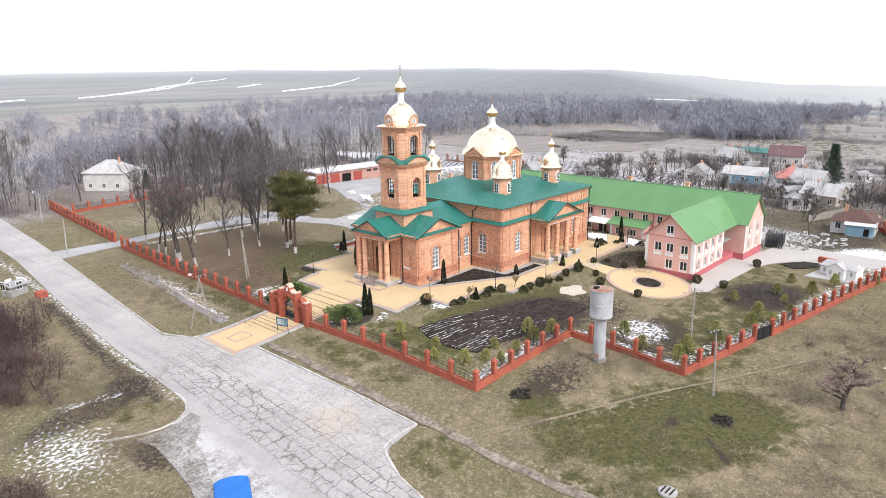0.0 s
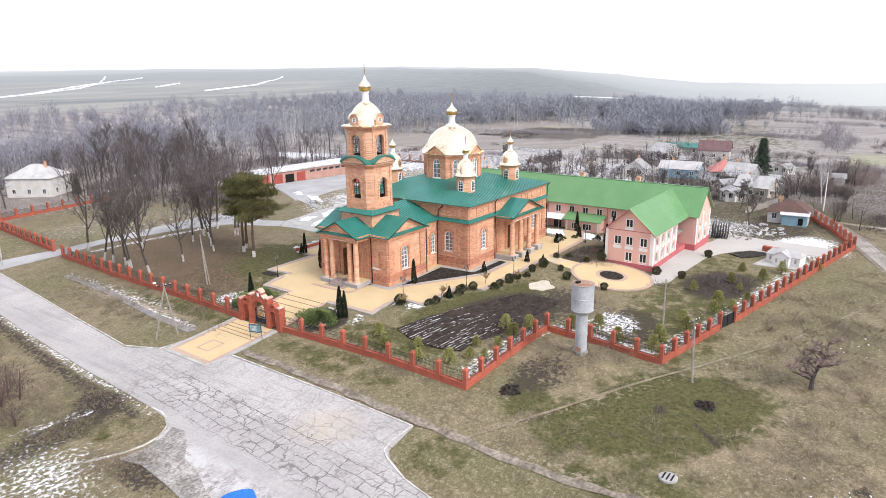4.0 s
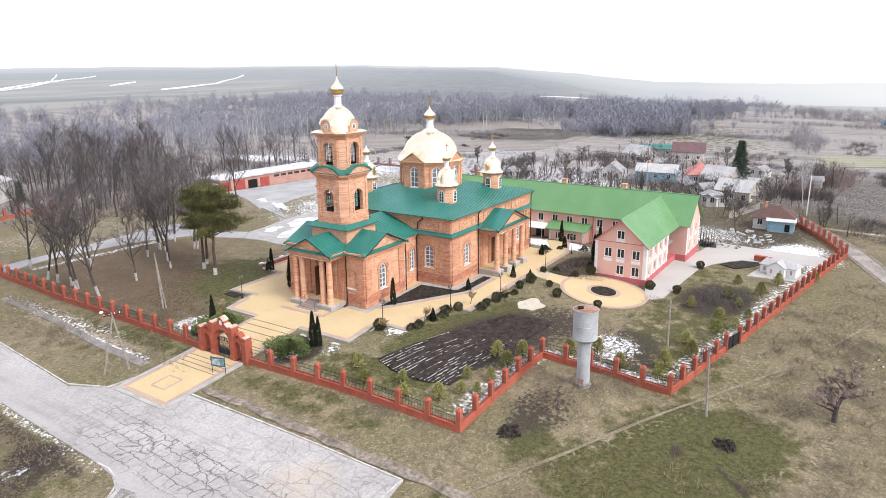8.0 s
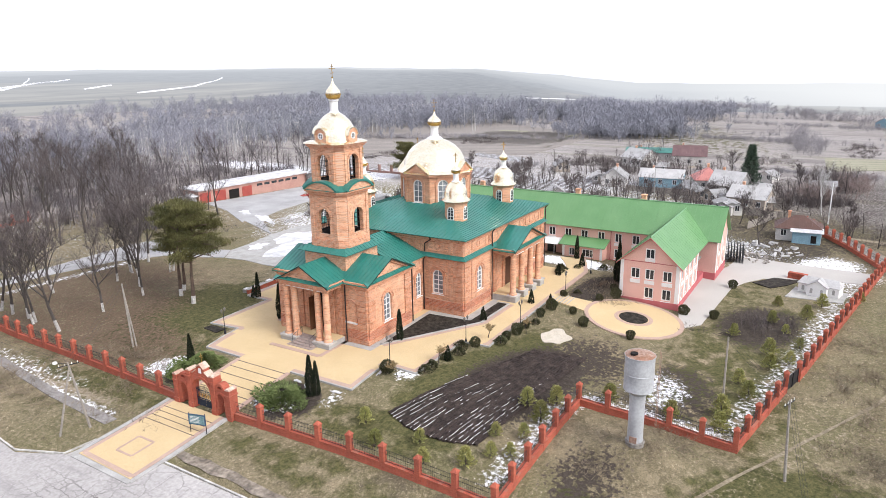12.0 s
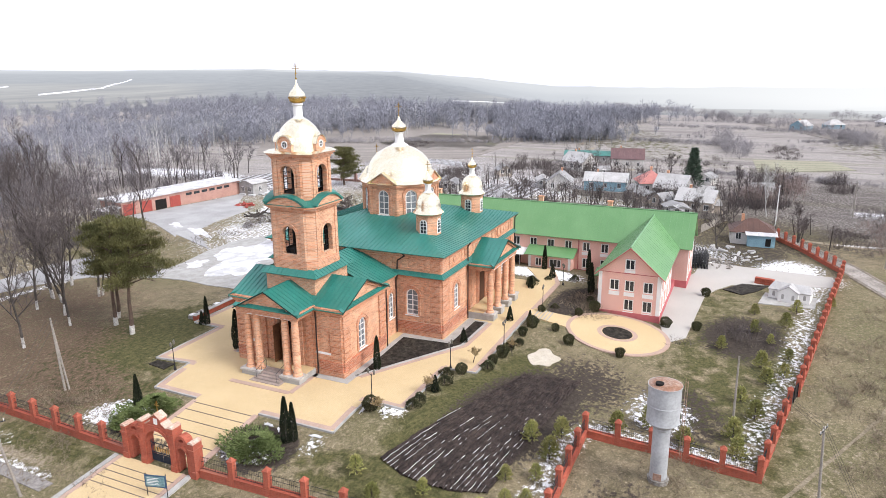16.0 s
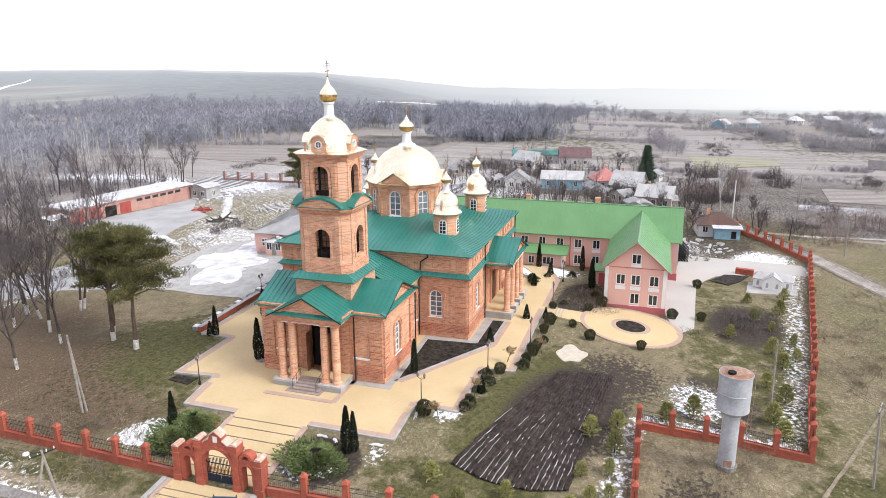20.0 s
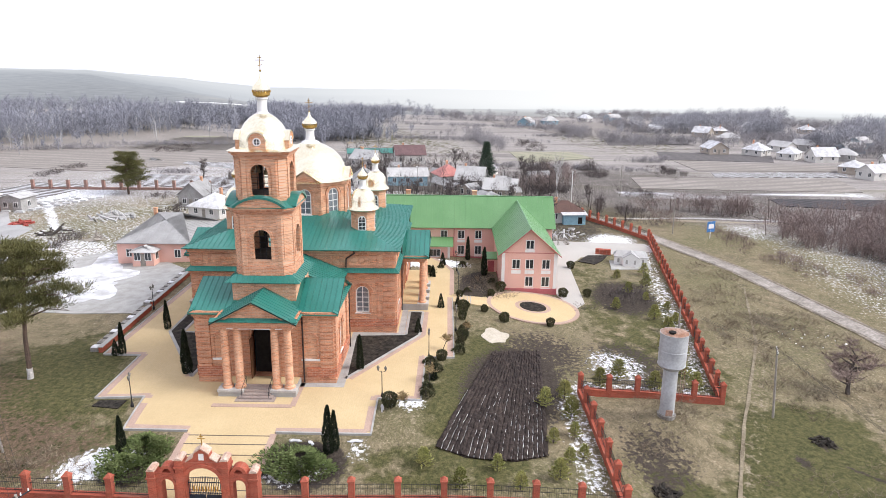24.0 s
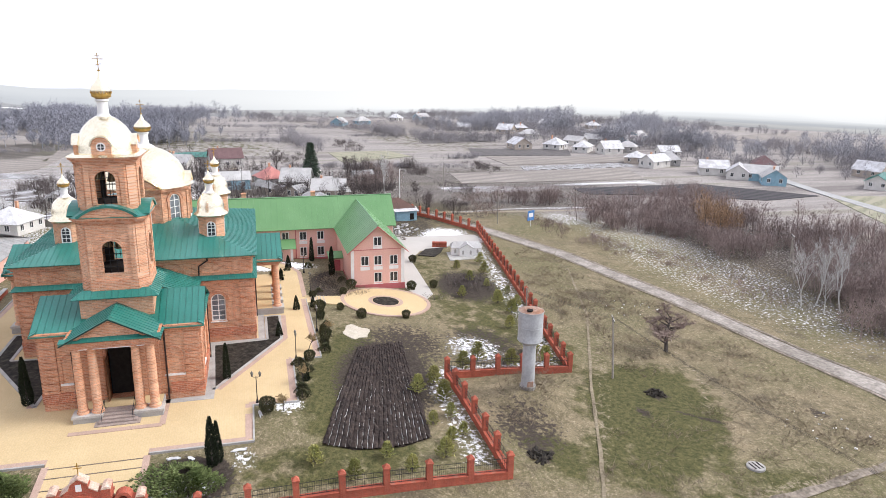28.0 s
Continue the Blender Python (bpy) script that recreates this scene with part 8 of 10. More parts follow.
def young_pine(name, label, seed, H, R):
    """A little pine: whorls of short branches with long loose needles."""
    rng = random.Random(seed)
    st, nd = Twigs(), Twigs()
    st.stick(Vector((0, 0, -0.3)), Vector((0, 0, H * 0.95)), 0.045, 0.012, 5)
    for tier in range(8):
        t = (tier + 0.4) / 8
        for j in range(7):
            a = 2 * math.pi * j / 7 + tier * 0.7 + rng.gauss(0, 0.2)
            L = R * (1 - t) ** 0.7 * rng.uniform(0.7, 1.1) + 0.08
            p = Vector((0, 0, H * t * 0.95))
            q = p + Vector((math.cos(a) * L, math.sin(a) * L, L * 0.45))
            st.stick(p, q, 0.012, 0.005, 3)
            for _ in range(24):
                c = p.lerp(q, rng.uniform(0.3, 1.05))
                d = ((q - p).normalized() * 0.6 + Vector((rng.gauss(0, 0.5), rng.gauss(0, 0.5), rng.gauss(0.4, 0.4)))).normalized()
                nd.blade(c, c + d * rng.uniform(0.14, 0.28), 0.042, rng)
    ob = thing(name, label, "tree")
    for nm, tw, m_ in (("trunk", st, BARK), ("crown", nd, YOUNG)):
        c = new(nm, raw(nm, tw.v, tw.f, m_))
        c.parent = ob
    return ob


yp = young_pine("young_pine", "young yellow green pine in the garden", 7, 1.9, 0.85)
repeat(yp, SEED, 13, "young pines", 0.6, 1.2)
def tall_spruce(name, label, seed, H, R):
    """A spruce: a straight trunk and drooping whorls of needled boughs, ragged at the tips."""
    rng = random.Random(seed)
    st, nd = Twigs(), Twigs()
    st.stick(Vector((0, 0, -0.4)), Vector((0, 0, H * 0.97)), 0.24, 0.03, 7)
    for tier in range(26):
        t = 0.06 + 0.92 * tier / 26
        for j in range(9):
            a = 2 * math.pi * j / 9 + tier * 0.9 + rng.gauss(0, 0.2)
            L = (R * (1 - t) ** 0.85 + 0.25) * rng.uniform(0.62, 1.12)
            p = Vector((0, 0, H * t))
            q = p + Vector((math.cos(a) * L, math.sin(a) * L, -L * 0.22 + 0.1))
            st.stick(p, q, 0.035, 0.01, 3)
            for _ in range(46):
                c = p.lerp(q, rng.random() ** 0.6) + Vector((rng.gauss(0, 0.16), rng.gauss(0, 0.16), rng.gauss(-0.1, 0.12)))
                d = Vector((math.cos(a) + rng.gauss(0, 0.5), math.sin(a) + rng.gauss(0, 0.5), rng.gauss(-0.15, 0.35))).normalized()
                nd.blade(c, c + d * rng.uniform(0.3, 0.55), 0.075, rng)
    ob = thing(name, label, "tree")
    for nm, tw, m_ in (("trunk", st, BARK), ("crown", nd, SPRUCE)):
        c = new(nm, raw(nm, tw.v, tw.f, m_))
        c.parent = ob
    return ob


spruce = tall_spruce("spruce", "tall dark spruce in the village", 8, 13.0, 3.5)
put(spruce, 131, -20.6)
put(copy_thing(spruce, Matrix.Identity(4)), 22.0, 127.5, 0.42, 50)


def old_pine(name, label, seed, H, lean, side, white=True, low=0.44, limbs=30):
    """An old pine: bare reddish trunk, crooked limbs and flat clouds of needles."""
    rng = random.Random(seed)
    tr, nd = Twigs(), Twigs()
    pts = [Vector((0, 0, -0.3))]
    for i in range(6):
        pts.append(pts[-1] + Vector((lean[0] + rng.gauss(0, 0.12), lean[1] + rng.gauss(0, 0.12), H * 0.88 / 6)))
    for i in range(6):
        tr.stick(pts[i], pts[i + 1], 0.25 * (1 - i / 7.5), 0.25 * (1 - (i + 1) / 7.5), 8)
    for i in range(limbs):
        t = low + (1 - low) * (i + rng.random()) / limbs
        k = min(int(t * 6), 5)
        p = pts[k].lerp(pts[k + 1], t * 6 - k)
        a = rng.gauss(side, 1.5)
        L = rng.uniform(2.3, 4.9) * (1.3 - 0.75 * t) * (0.7 + 0.3 * math.cos(a - side))
        way = Vector((math.cos(a), math.sin(a), rng.uniform(0.05, 0.5)))
        q = p + way * L * 0.5
        e = q + Vector((math.cos(a + rng.gauss(0, 0.35)), math.sin(a + rng.gauss(0, 0.35)), rng.uniform(-0.15, 0.35))) * L * 0.5
        tr.stick(p, q, 0.09, 0.06, 5)
        tr.stick(q, e, 0.06, 0.02, 4)
        for j in range(7):
            c = q.lerp(e, rng.uniform(-0.25, 1.0)) if j else e
            tip = c + Vector((rng.gauss(0, 0.6), rng.gauss(0, 0.6), rng.uniform(0.1, 0.6)))
            tr.stick(c, tip, 0.025, 0.01, 3)
            R = rng.uniform(0.45, 0.9)
            for _ in range(125):
                v = Vector((rng.gauss(0, 0.55), rng.gauss(0, 0.55), rng.gauss(0, 0.2))) * R
                nd.blade(tip + v, tip + v + (v.normalized() * 0.5 + Vector((0, 0, 0.6))) * rng.uniform(0.22, 0.36), 0.034, rng)
    ob = thing(name, label, "tree")
    for nm, tw, m_ in (("trunk", tr, PINEBARK), ("crown", nd, NEEDLE)):
        c = new(nm, raw(nm, tw.v, tw.f, m_))
        c.parent = ob
    if not white:
        return ob
    bm = B()
    stick(bm, pts[0], pts[0].lerp(pts[1], 0.62), 0.28, 0.255, 10)
    part("whitewash", bm, LIMEWASH, ob, "whitewashed foot of the trunk")
    return ob


put(old_pine("old_pine", "old pine with a bare trunk and a spreading crown", 3, 13.4, (0.12, -0.12), -0.9), 0.8, 29.0, 1.08)
put(old_pine("old_pine", "tall old pine with dark needles in the park", 4, 14.2, (0.05, -0.05), 0.3), 2.4, 33.5)
put(old_pine("old_pine", "old pine behind two others in the park", 6, 12.6, (0.05, -0.05), 1.4), 4.4, 35.5)
put(old_pine("pine", "broad dark pine beyond the yard", 9, 9.5, (0, 0), 0, False, 0.22, 44), 112, 71, 1.2)
# little round headed trees by the path
rh = bare_tree("globe_tree", "little globe headed bare tree on a thin stem", 17, 2.1, 0.75, 0.05, 9, False, mat("straw_twigs", (0.36, 0.27, 0.14), (0.30, 0.22, 0.12), 1, 6, bump=0), low=0.6, dense=7)
repeat(rh, [(-4.4, -6.9), (-0.2, -8.9), (8.7, -10.0), (12.6, -12.9)], 14, "globe headed trees", 0.85, 1.1)


def thicket(name, label, zones, seed, H, per, material, w=0.016):
    """Dense bare scrub: many upright crooked stems, one object."""
    rng = random.Random(seed)
    tw = Twigs()
    for cx, cy, rx, ry, n in zones:
        for _ in range(n):
            a, r = rng.uniform(0, 6.28), math.sqrt(rng.random())
            x, y = cx + rx * r * math.cos(a), cy + ry * r * math.sin(a)
            z = gz(x, y)
            lump = noise.noise(Vector((x * 0.11, y * 0.11, seed)))
            if lump < -0.22:
                continue
            s = rng.uniform(0.55, 1.1) * (1.1 - 0.3 * r) * (0.85 + 0.7 * lump)
            for _ in range(per):
                p = Vector((x + rng.gauss(0, 0.5), y + rng.gauss(0, 0.5), z - 0.1))
                q = p + Vector((rng.gauss(0, 0.5), rng.gauss(0, 0.5), H * s * rng.uniform(0.5, 1)))
                tw.blade(p, q, w, rng)
                for _ in range(3):
                    m = p.lerp(q, rng.uniform(0.3, 0.95))
                    tw.blade(m, m + Vector((rng.gauss(0, 0.45), rng.gauss(0, 0.45), rng.uniform(0.2, 0.9))) * s, w * 0.8, rng)
    ob = new(name, raw(name, tw.v, tw.f, material))
    return tagged(ob, label, "scrub", kind="stuff")


thicket("scrub", "sparse low bushes along the country road", [(30, -76, 20, 4, 60), (70, -66, 16, 3, 70), (96, -58, 14, 5, 60), (52, -70, 10, 3, 40), (110, -64, 12, 8, 60), (-20, -80, 10, 5, 40)], 12, 1.8, 12, REDTWIG, 0.022)
thicket("scrub", "low bare bushes in the garden and the yards", [(33, -36, 5, 3, 14), (26, -29.6, 1.5, 2, 6), (47, 56, 8, 3, 22), (150, 110, 14, 5, 60), (210, 98, 14, 6, 60), (235, -45, 22, 6, 90), (160, -80, 16, 6, 80), (108, 60, 5, 5, 20), (190, -20, 20, 8, 80), (30, 62, 14, 2, 24), (120, -60, 20, 4, 40), (92, -52, 10, 4, 40)  , (54, -22, 3, 2, 10), (58, 58, 9, 1.2, 30)], 3, 2.0, 12, TWIG, 0.03)
thicket("scrub", "tall bare bushes among the village gardens", [(126, -36, 7, 7, 110), (150, -40, 14, 6, 120), (160, -56, 12, 4, 70), (100, 20, 6, 8, 60), (118, 40, 10, 5, 80), (146, 16, 8, 8, 90), (105, -16, 4, 10, 60), (92, -8, 5, 8, 50), (70, 8, 3, 10, 50), (140, 50, 14, 5, 90), (165, 30, 10, 8, 90)], 13, 4.0, 14, TWIG, 0.035)
thicket("undergrowth", "dense bare undergrowth of the wood beyond the park", [(34, 98, 12, 8, 120), (44, 126, 20, 12, 240), (-16, 128, 5, 16, 80), (78, 134, 24, 10, 220), (100, 118, 14, 8, 110), (50, 156, 50, 10, 340), (30, 78, 8, 3, 40), (62, 108, 12, 5, 60)], 14, 3.6, 11, MIDTWIG, 0.03)
thicket("dry_weeds", "dry brown weeds and tall grass in the meadow", [(-6, -31, 7, 4.5, 50), (0, -31, 6, 3, 20), (-40, 8, 5, 8, 90), (-42, -5, 3, 3, 30), (20, -46, 22, 4, 120), (36, -52, 18, 5, 120), (-18, -46, 10, 16, 120), (8, -56, 26, 6, 140), (33, -17, 5, 3, 50), (-20, 30, 4, 22, 120), (-14, 22, 3, 6, 40), (3, -22, 5, 2, 30)], 15, 0.55, 12, mat("dry_stalks", (0.27, 0.22, 0.155), (0.17, 0.135, 0.10), 0.3, 4, bump=0, fvar=0.4), 0.02)


def far_wood(name, label, zones, seed, H, twig, bark, per=34, w=0.1, gaps=0.25, girth=(0.16, 0.26), mid=0.58, tall=0.38):
    """A distant wood in clumps of uneven height: trunks and fine branches."""
    rng = random.Random(seed)
    tw, tr = Twigs(), Twigs()
    for cx, cy, rx, ry, turn, n in zones:
        c, s = math.cos(radians(turn)), math.sin(radians(turn))
        for _ in range(n):
            u, v = rng.gauss(0, rx * 0.55), rng.gauss(0, ry * 0.55)
            x, y = cx + u * c - v * s, cy + u * s + v * c
            lump = noise.noise(Vector((x * 0.03, y * 0.03, seed)))
            if lump < -gaps:
                continue
            z, h = gz(x, y), H * rng.uniform(0.45, 1.1) * (0.9 + 0.5 * lump)
            lean = Vector((rng.gauss(0, 0.6), rng.gauss(0, 0.6), 0))
            tr.stick(Vector((x, y, z - 0.5)), Vector((x, y, z + h * 0.85)) + lean, 0.13, 0.03, 3)
            wide = h * rng.uniform(*girth)
            for _ in range(per):
                v3 = Vector((rng.gauss(0, 1), rng.gauss(0, 1), rng.gauss(0, 1))).normalized() * rng.random() ** 0.45
                p = Vector((x + v3.x * wide, y + v3.y * wide, z + h * (mid + tall * v3.z))) + lean * 0.6
                d = Vector((v3.x * 0.8 + rng.gauss(0, 0.35), v3.y * 0.8 + rng.gauss(0, 0.35), 0.6 + rng.gauss(0, 0.3))).normalized()
                tw.blade(p, p + d * h * rng.uniform(0.1, 0.22), w, rng)
    a = tagged(new(name, raw(name, tw.v, tw.f, twig)), label, "woods", kind="stuff")
    tagged(new(name + "_trunks", raw(name, tr.v, tr.f, bark)), "bare trunks of the distant wood", "woods", kind="stuff")
    return a


def per_blade(m, lo=0.65, hi=1.35):
    """Varies a material from blade to blade."""
    nt = m.node_tree
    b, hs = nt.nodes["Principled BSDF"], nt.nodes[m["_hs"]]
    geo = nt.nodes.new("ShaderNodeNewGeometry")
    r = nt.nodes.new("ShaderNodeMapRange")
    r.inputs[3].default_value, r.inputs[4].default_value = lo, hi
    nt.links.new(geo.outputs["Random Per Island"], r.inputs[0])
    x = nt.nodes.new("ShaderNodeMixRGB")
    x.blend_type = "MULTIPLY"
    x.inputs[0].default_value = 1
    nt.links.new(hs.outputs[0], x.inputs[1])
    nt.links.new(r.outputs[0], x.inputs[2])
    nt.links.new(x.outputs[0], b.inputs["Base Color"])
    return m


for m_ in (NEEDLE, THUJA, SHRUB, JUNI, YOUNG, SPRUCE, REDTWIG, TWIG, MIDTWIG):
    per_blade(m_)
# twig colour lightened and blued: distance haze is put into it
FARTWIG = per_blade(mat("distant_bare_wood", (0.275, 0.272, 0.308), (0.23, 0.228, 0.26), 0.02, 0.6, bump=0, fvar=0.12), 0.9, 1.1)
far_wood("woods", "grey bare wood close beyond the park", [(38, 102, 14, 12, 0, 34), (60, 130, 30, 14, 10, 90), (96, 124, 20, 14, -20, 50), (30, 152, 50, 10, 0, 110), (-14, 136, 6, 20, 0, 24)], 14, 11, MIDTWIG, BARK, 90, 0.035, 0.4)
# same for the denser wood, haze painted into the twig colour
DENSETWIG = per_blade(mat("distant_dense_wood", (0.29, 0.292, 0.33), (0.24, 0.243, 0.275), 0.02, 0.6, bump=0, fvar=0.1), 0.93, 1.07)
far_wood("woods", "open bare woods beyond the park, colour paled for haze", [(60, 185, 90, 34, 5, 620), (10, 240, 60, 60, 0, 300), (-30, 170, 14, 60, 0, 130), (120, 330, 160, 50, -15, 420)], 4, 13, FARTWIG, FARTWIG, 130, 0.08, 0.02)
far_wood("woods", "dense bare woods beyond the village, colour paled for haze", [(190, 205, 60, 36, -30, 640), (300, 165, 75, 40, -35, 900), (350, 70, 60, 24, -50, 620), (330, 300, 120, 60, -40, 620), (260, 50, 26, 22, -60, 420), (370, 110, 40, 20, -40, 300)], 4, 12, DENSETWIG, DENSETWIG, 120, 0.11, 0.5)
# palest twig colour, carrying the haze of the farthest woods
HAZYTWIG = per_blade(mat("pale_lavender_wood", (0.34, 0.338, 0.362), (0.29, 0.288, 0.31), 0.02, 0.6, bump=0, fvar=0.1), 0.93, 1.07)
far_wood("woods", "hazy bare wood behind the far village", [(325, -140, 36, 12, -50, 200), (285, -168, 18, 8, -40, 90), (230, -168, 10, 8, 0, 50), (300, -228, 44, 12, -30, 130), (400, -210, 60, 16, -30, 170), (200, -190, 40, 8, 10, 90), (130, -225, 40, 10, 0, 80)], 31, 11.5, HAZYTWIG, HAZYTWIG, 110, 0.08, 0.5)
BUSH = per_blade(mat("mauve_brown_scrub", (0.275, 0.215, 0.195), (0.20, 0.158, 0.147), 0.06, 2, bump=0, fvar=0.25), 0.75, 1.25)
OSIER = per_blade(mat("orange_brown_osier", (0.36, 0.235, 0.14), (0.28, 0.185, 0.115), 0.06, 2, bump=0, fvar=0.25), 0.75, 1.25)
far_wood("scrub", "dense mauve brown scrub beyond the country road", [(60, -86, 13, 6, 0, 95), (46, -90, 8, 7, 0, 60), (76, -94, 10, 7, 0, 60), (60, -106, 24, 9, 0, 120), (88, -112, 9, 12, 0, 60), (14, -90, 10, 5, 0, 60), (6, -82, 4, 2.5, 0, 16), (-8, -94, 10, 5, 0, 40), (26, -106, 14, 9, 0, 70), (40, -124, 20, 8, 0, 80), (5, -110, 16, 10, 0, 60), (126, -36, 6, 6, 0, 24), (150, -42, 12, 5, 0, 30), (96, -76, 3, 6, 0, 26), (100, -68, 3, 7, 0, 18), (82, -84, 6, 6, 0, 24), (74, -78, 5, 3, 0, 16), (54, -72, 5, 4, 0, 30), (64, -80, 6, 4, 0, 36), (46, -112, 7, 8, 0, 50)], 21, 5.6, BUSH, BUSH, 190, 0.032, 0.25, (0.28, 0.45), 0.5, 0.45)
far_wood("osier", "orange brown osier clump in the scrub", [(60, -98, 4, 7, 0, 34), (72, -104, 4, 4, 0, 10)], 22, 7.0, OSIER, BARK, 220, 0.034, 0.6, (0.25, 0.36), 0.55, 0.42)
RUSSET = per_blade(mat("dark_russet_scrub", (0.12, 0.08, 0.076), (0.08, 0.055, 0.053), 0.06, 2, bump=0, fvar=0.25), 0.75, 1.25)
far_wood("scrub", "dense dark russet scrub beside the road", [(-46.5, 17, 4, 6, 0, 110), (-43, 28, 4, 6, 0, 80), (-49.5, 0, 2, 3, 0, 30), (-53, -9, 3, 5, 0, 34), (-42, 45, 6, 12, 0, 100), (-42, 80, 8, 24, 0, 80)], 23, 3.9, RUSSET, RUSSET, 190, 0.03, 0.3, (0.3, 0.5), 0.5, 0.45)
# hedge colour is paled to carry the haze over the fields
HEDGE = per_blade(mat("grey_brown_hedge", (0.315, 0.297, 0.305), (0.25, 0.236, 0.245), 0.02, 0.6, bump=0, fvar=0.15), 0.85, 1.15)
far_wood("hedges", "low hedges and ditch scrub between fields, colour paled for haze", [(168, -45, 30, 1.6, 80, 150), (187, -80, 8, 1.6, 90, 40), (260, 0, 44, 2.2, 78, 180), (225, 100, 36, 2.5, 100, 160), (205, 140, 26, 2.5, 110, 120), (150, 64, 16, 1.6, 100, 70), (280, -50, 50, 2.2, 85, 200), (310, -105, 60, 2.5, 78, 220), (390, -60, 80, 3.5, 82, 240), (340, -20, 60, 3, 76, 200), (430, -140, 90, 4, 70, 240)], 16, 2.6, HEDGE, HEDGE, 70, 0.05, 0.35, (0.5, 0.9), 0.45, 0.45)
far_wood("village_trees", "bare trees and bushes between the village houses", [(108, 2, 7, 26, 0, 80), (150, 10, 18, 22, 0, 100), (84, 2, 8, 20, 0, 30), (120, -14, 10, 16, 0, 40), (130, -32, 12, 9, 0, 34), (100, 32, 10, 10, 0, 20), (186, 10, 10, 18, 0, 30), (155, -38, 16, 6, 0, 34), (90, -44, 8, 6, 0, 10), (128, 30, 16, 8, 0, 26)], 17, 6.5, TWIG, BARK, 80, 0.032, 0.6)
far_wood("birch_wood", "pale birches among the distant woods", [(170, 190, 70, 30, -20, 150), (300, 150, 60, 30, -35, 110), (60, 180, 60, 30, 0, 110), (110, 165, 40, 14, 0, 60)], 5, 15, BIRCH, BIRCH, 16, 0.035)
# far belts share the hedge colour with its painted haze
far_wood("woods", "bare tree belts between far fields, colour paled for haze", [(245, -25, 30, 6, 10, 70), (300, -70, 60, 6, 20, 120), (420, -20, 40, 10, 30, 110), (360, -240, 110, 16, 40, 360), (470, -170, 80, 20, 60, 320), (250, -110, 40, 5, 70, 70), (180, -235, 60, 10, 5, 160), (220, -175, 50, 20, 30, 140), (600, 60, 90, 12, 40, 160), (110, -215, 50, 12, 0, 120), (280, -165, 50, 10, 10, 140), (150, -175, 30, 8, 20, 60), (330, -110, 50, 6, 10, 90)], 6, 6.5, HEDGE, HEDGE, 110, 0.075, 0.45, (0.3, 0.5), 0.5, 0.45)

# ---- kitchen garden: furrows with snow in them ----
kg = thing("kitchen_garden", "ploughed dark soil with furrows and thin lines of snow", "garden", kind="structure")
W0, W1 = (-9.9, -9.6), (-9.9, -18.6)
E0, E1 = (9.2, -15.3), (11.2, -20.6)
rng = random.Random(21)
NROW = 21
TILTH = mat("brown_ploughed_soil", (0.024, 0.018, 0.016), (0.055, 0.041, 0.035), 1.3, 6, bump=0.8, fvar=0.55)
bed = drape("ploughed_bed", [(-9.7, -9.7), (-10.9, -12), (-10.9, -16), (-9.8, -18.5), (11.0, -20.6), (9.1, -15.3)], TILTH, 0.04, 1.5, 0.05)
bed.parent = kg
for i in range(NROW):
    t = (i + 0.5) / NROW
    a = Vector((W0[0] + (W1[0] - W0[0]) * t - 1.2 * math.sin(math.pi * t), W0[1] + (W1[1] - W0[1]) * t, 0))
    b = Vector((E0[0] + (E1[0] - E0[0]) * t, E0[1] + (E1[1] - E0[1]) * t, 0))
    d = (b - a).normalized()
    nrm = Vector((-d.y, d.x, 0))
    prev = None
    vs, fs, ss, sf = [], [], [], []
    seg = 44
    for k in range(seg + 1):
        p = a.lerp(b, k / seg)
        wd = 0.5 * ((W0[1] - W1[1]) * (1 - k / seg) + 5.2 * k / seg) / NROW + 0.03
        z = gz(p.x, p.y)
        j = rng.gauss(0, 0.03)
        for o, h in ((-wd, 0.02), (-wd * 0.5, 0.12), (wd * 0.3, 0.13), (wd, 0.02)):
            q = p + nrm * (o + j + rng.gauss(0, 0.03))
            vs.append((q.x, q.y, z + h + 0.05 + rng.gauss(0.0, 0.035)))
        if k:
            m_ = 4 * k
            for c in range(3):
                fs.append((m_ - 4 + c, m_ - 3 + c, m_ + 1 + c, m_ + c))
    r = new("furrow_ridge", raw("furrow_ridge", vs, fs, TILTH))
    r.parent = kg
    k = 0
    while k < seg:
        run = rng.randint(6, 16)
        west = max(0.0, 1 - 1.5 * k / seg)
        thick = 0.01 + 0.02 * t * west
        if rng.random() < 0.02 + 1.1 * west * (0.4 + 0.6 * t):
            m0 = len(ss)
            for e in range(run + 1):
                p = a.lerp(b, min(1, (k + e) / seg))
                wd = 0.5 * ((W0[1] - W1[1]) * (1 - k / seg) + 5.2 * k / seg) / NROW
                w_ = thick * rng.uniform(0.5, 1.2) if 0 < e < run else 0.02
                c = p + nrm * (wd + rng.gauss(0, 0.03))
                z = gz(c.x, c.y) + 0.1
                ss += [tuple(c + nrm * w_)[:2] + (z,), (c.x, c.y, z + 0.05), tuple(c - nrm * w_)[:2] + (z,)]
            for e in range(run):
                q = m0 + 3 * e
                sf += [(q, q + 1, q + 4, q + 3), (q + 1, q + 2, q + 5, q + 4)]
        k += run + rng.randint(0, 1)
    if sf:
        r2 = new("snow_line", raw("snow_line", ss, sf, SNOW))
        r2.parent = kg
SAND = mat("pale_sand", (0.52, 0.47, 0.39), (0.44, 0.39, 0.31), 0.8, 6, bump=0.3, fvar=0.15)
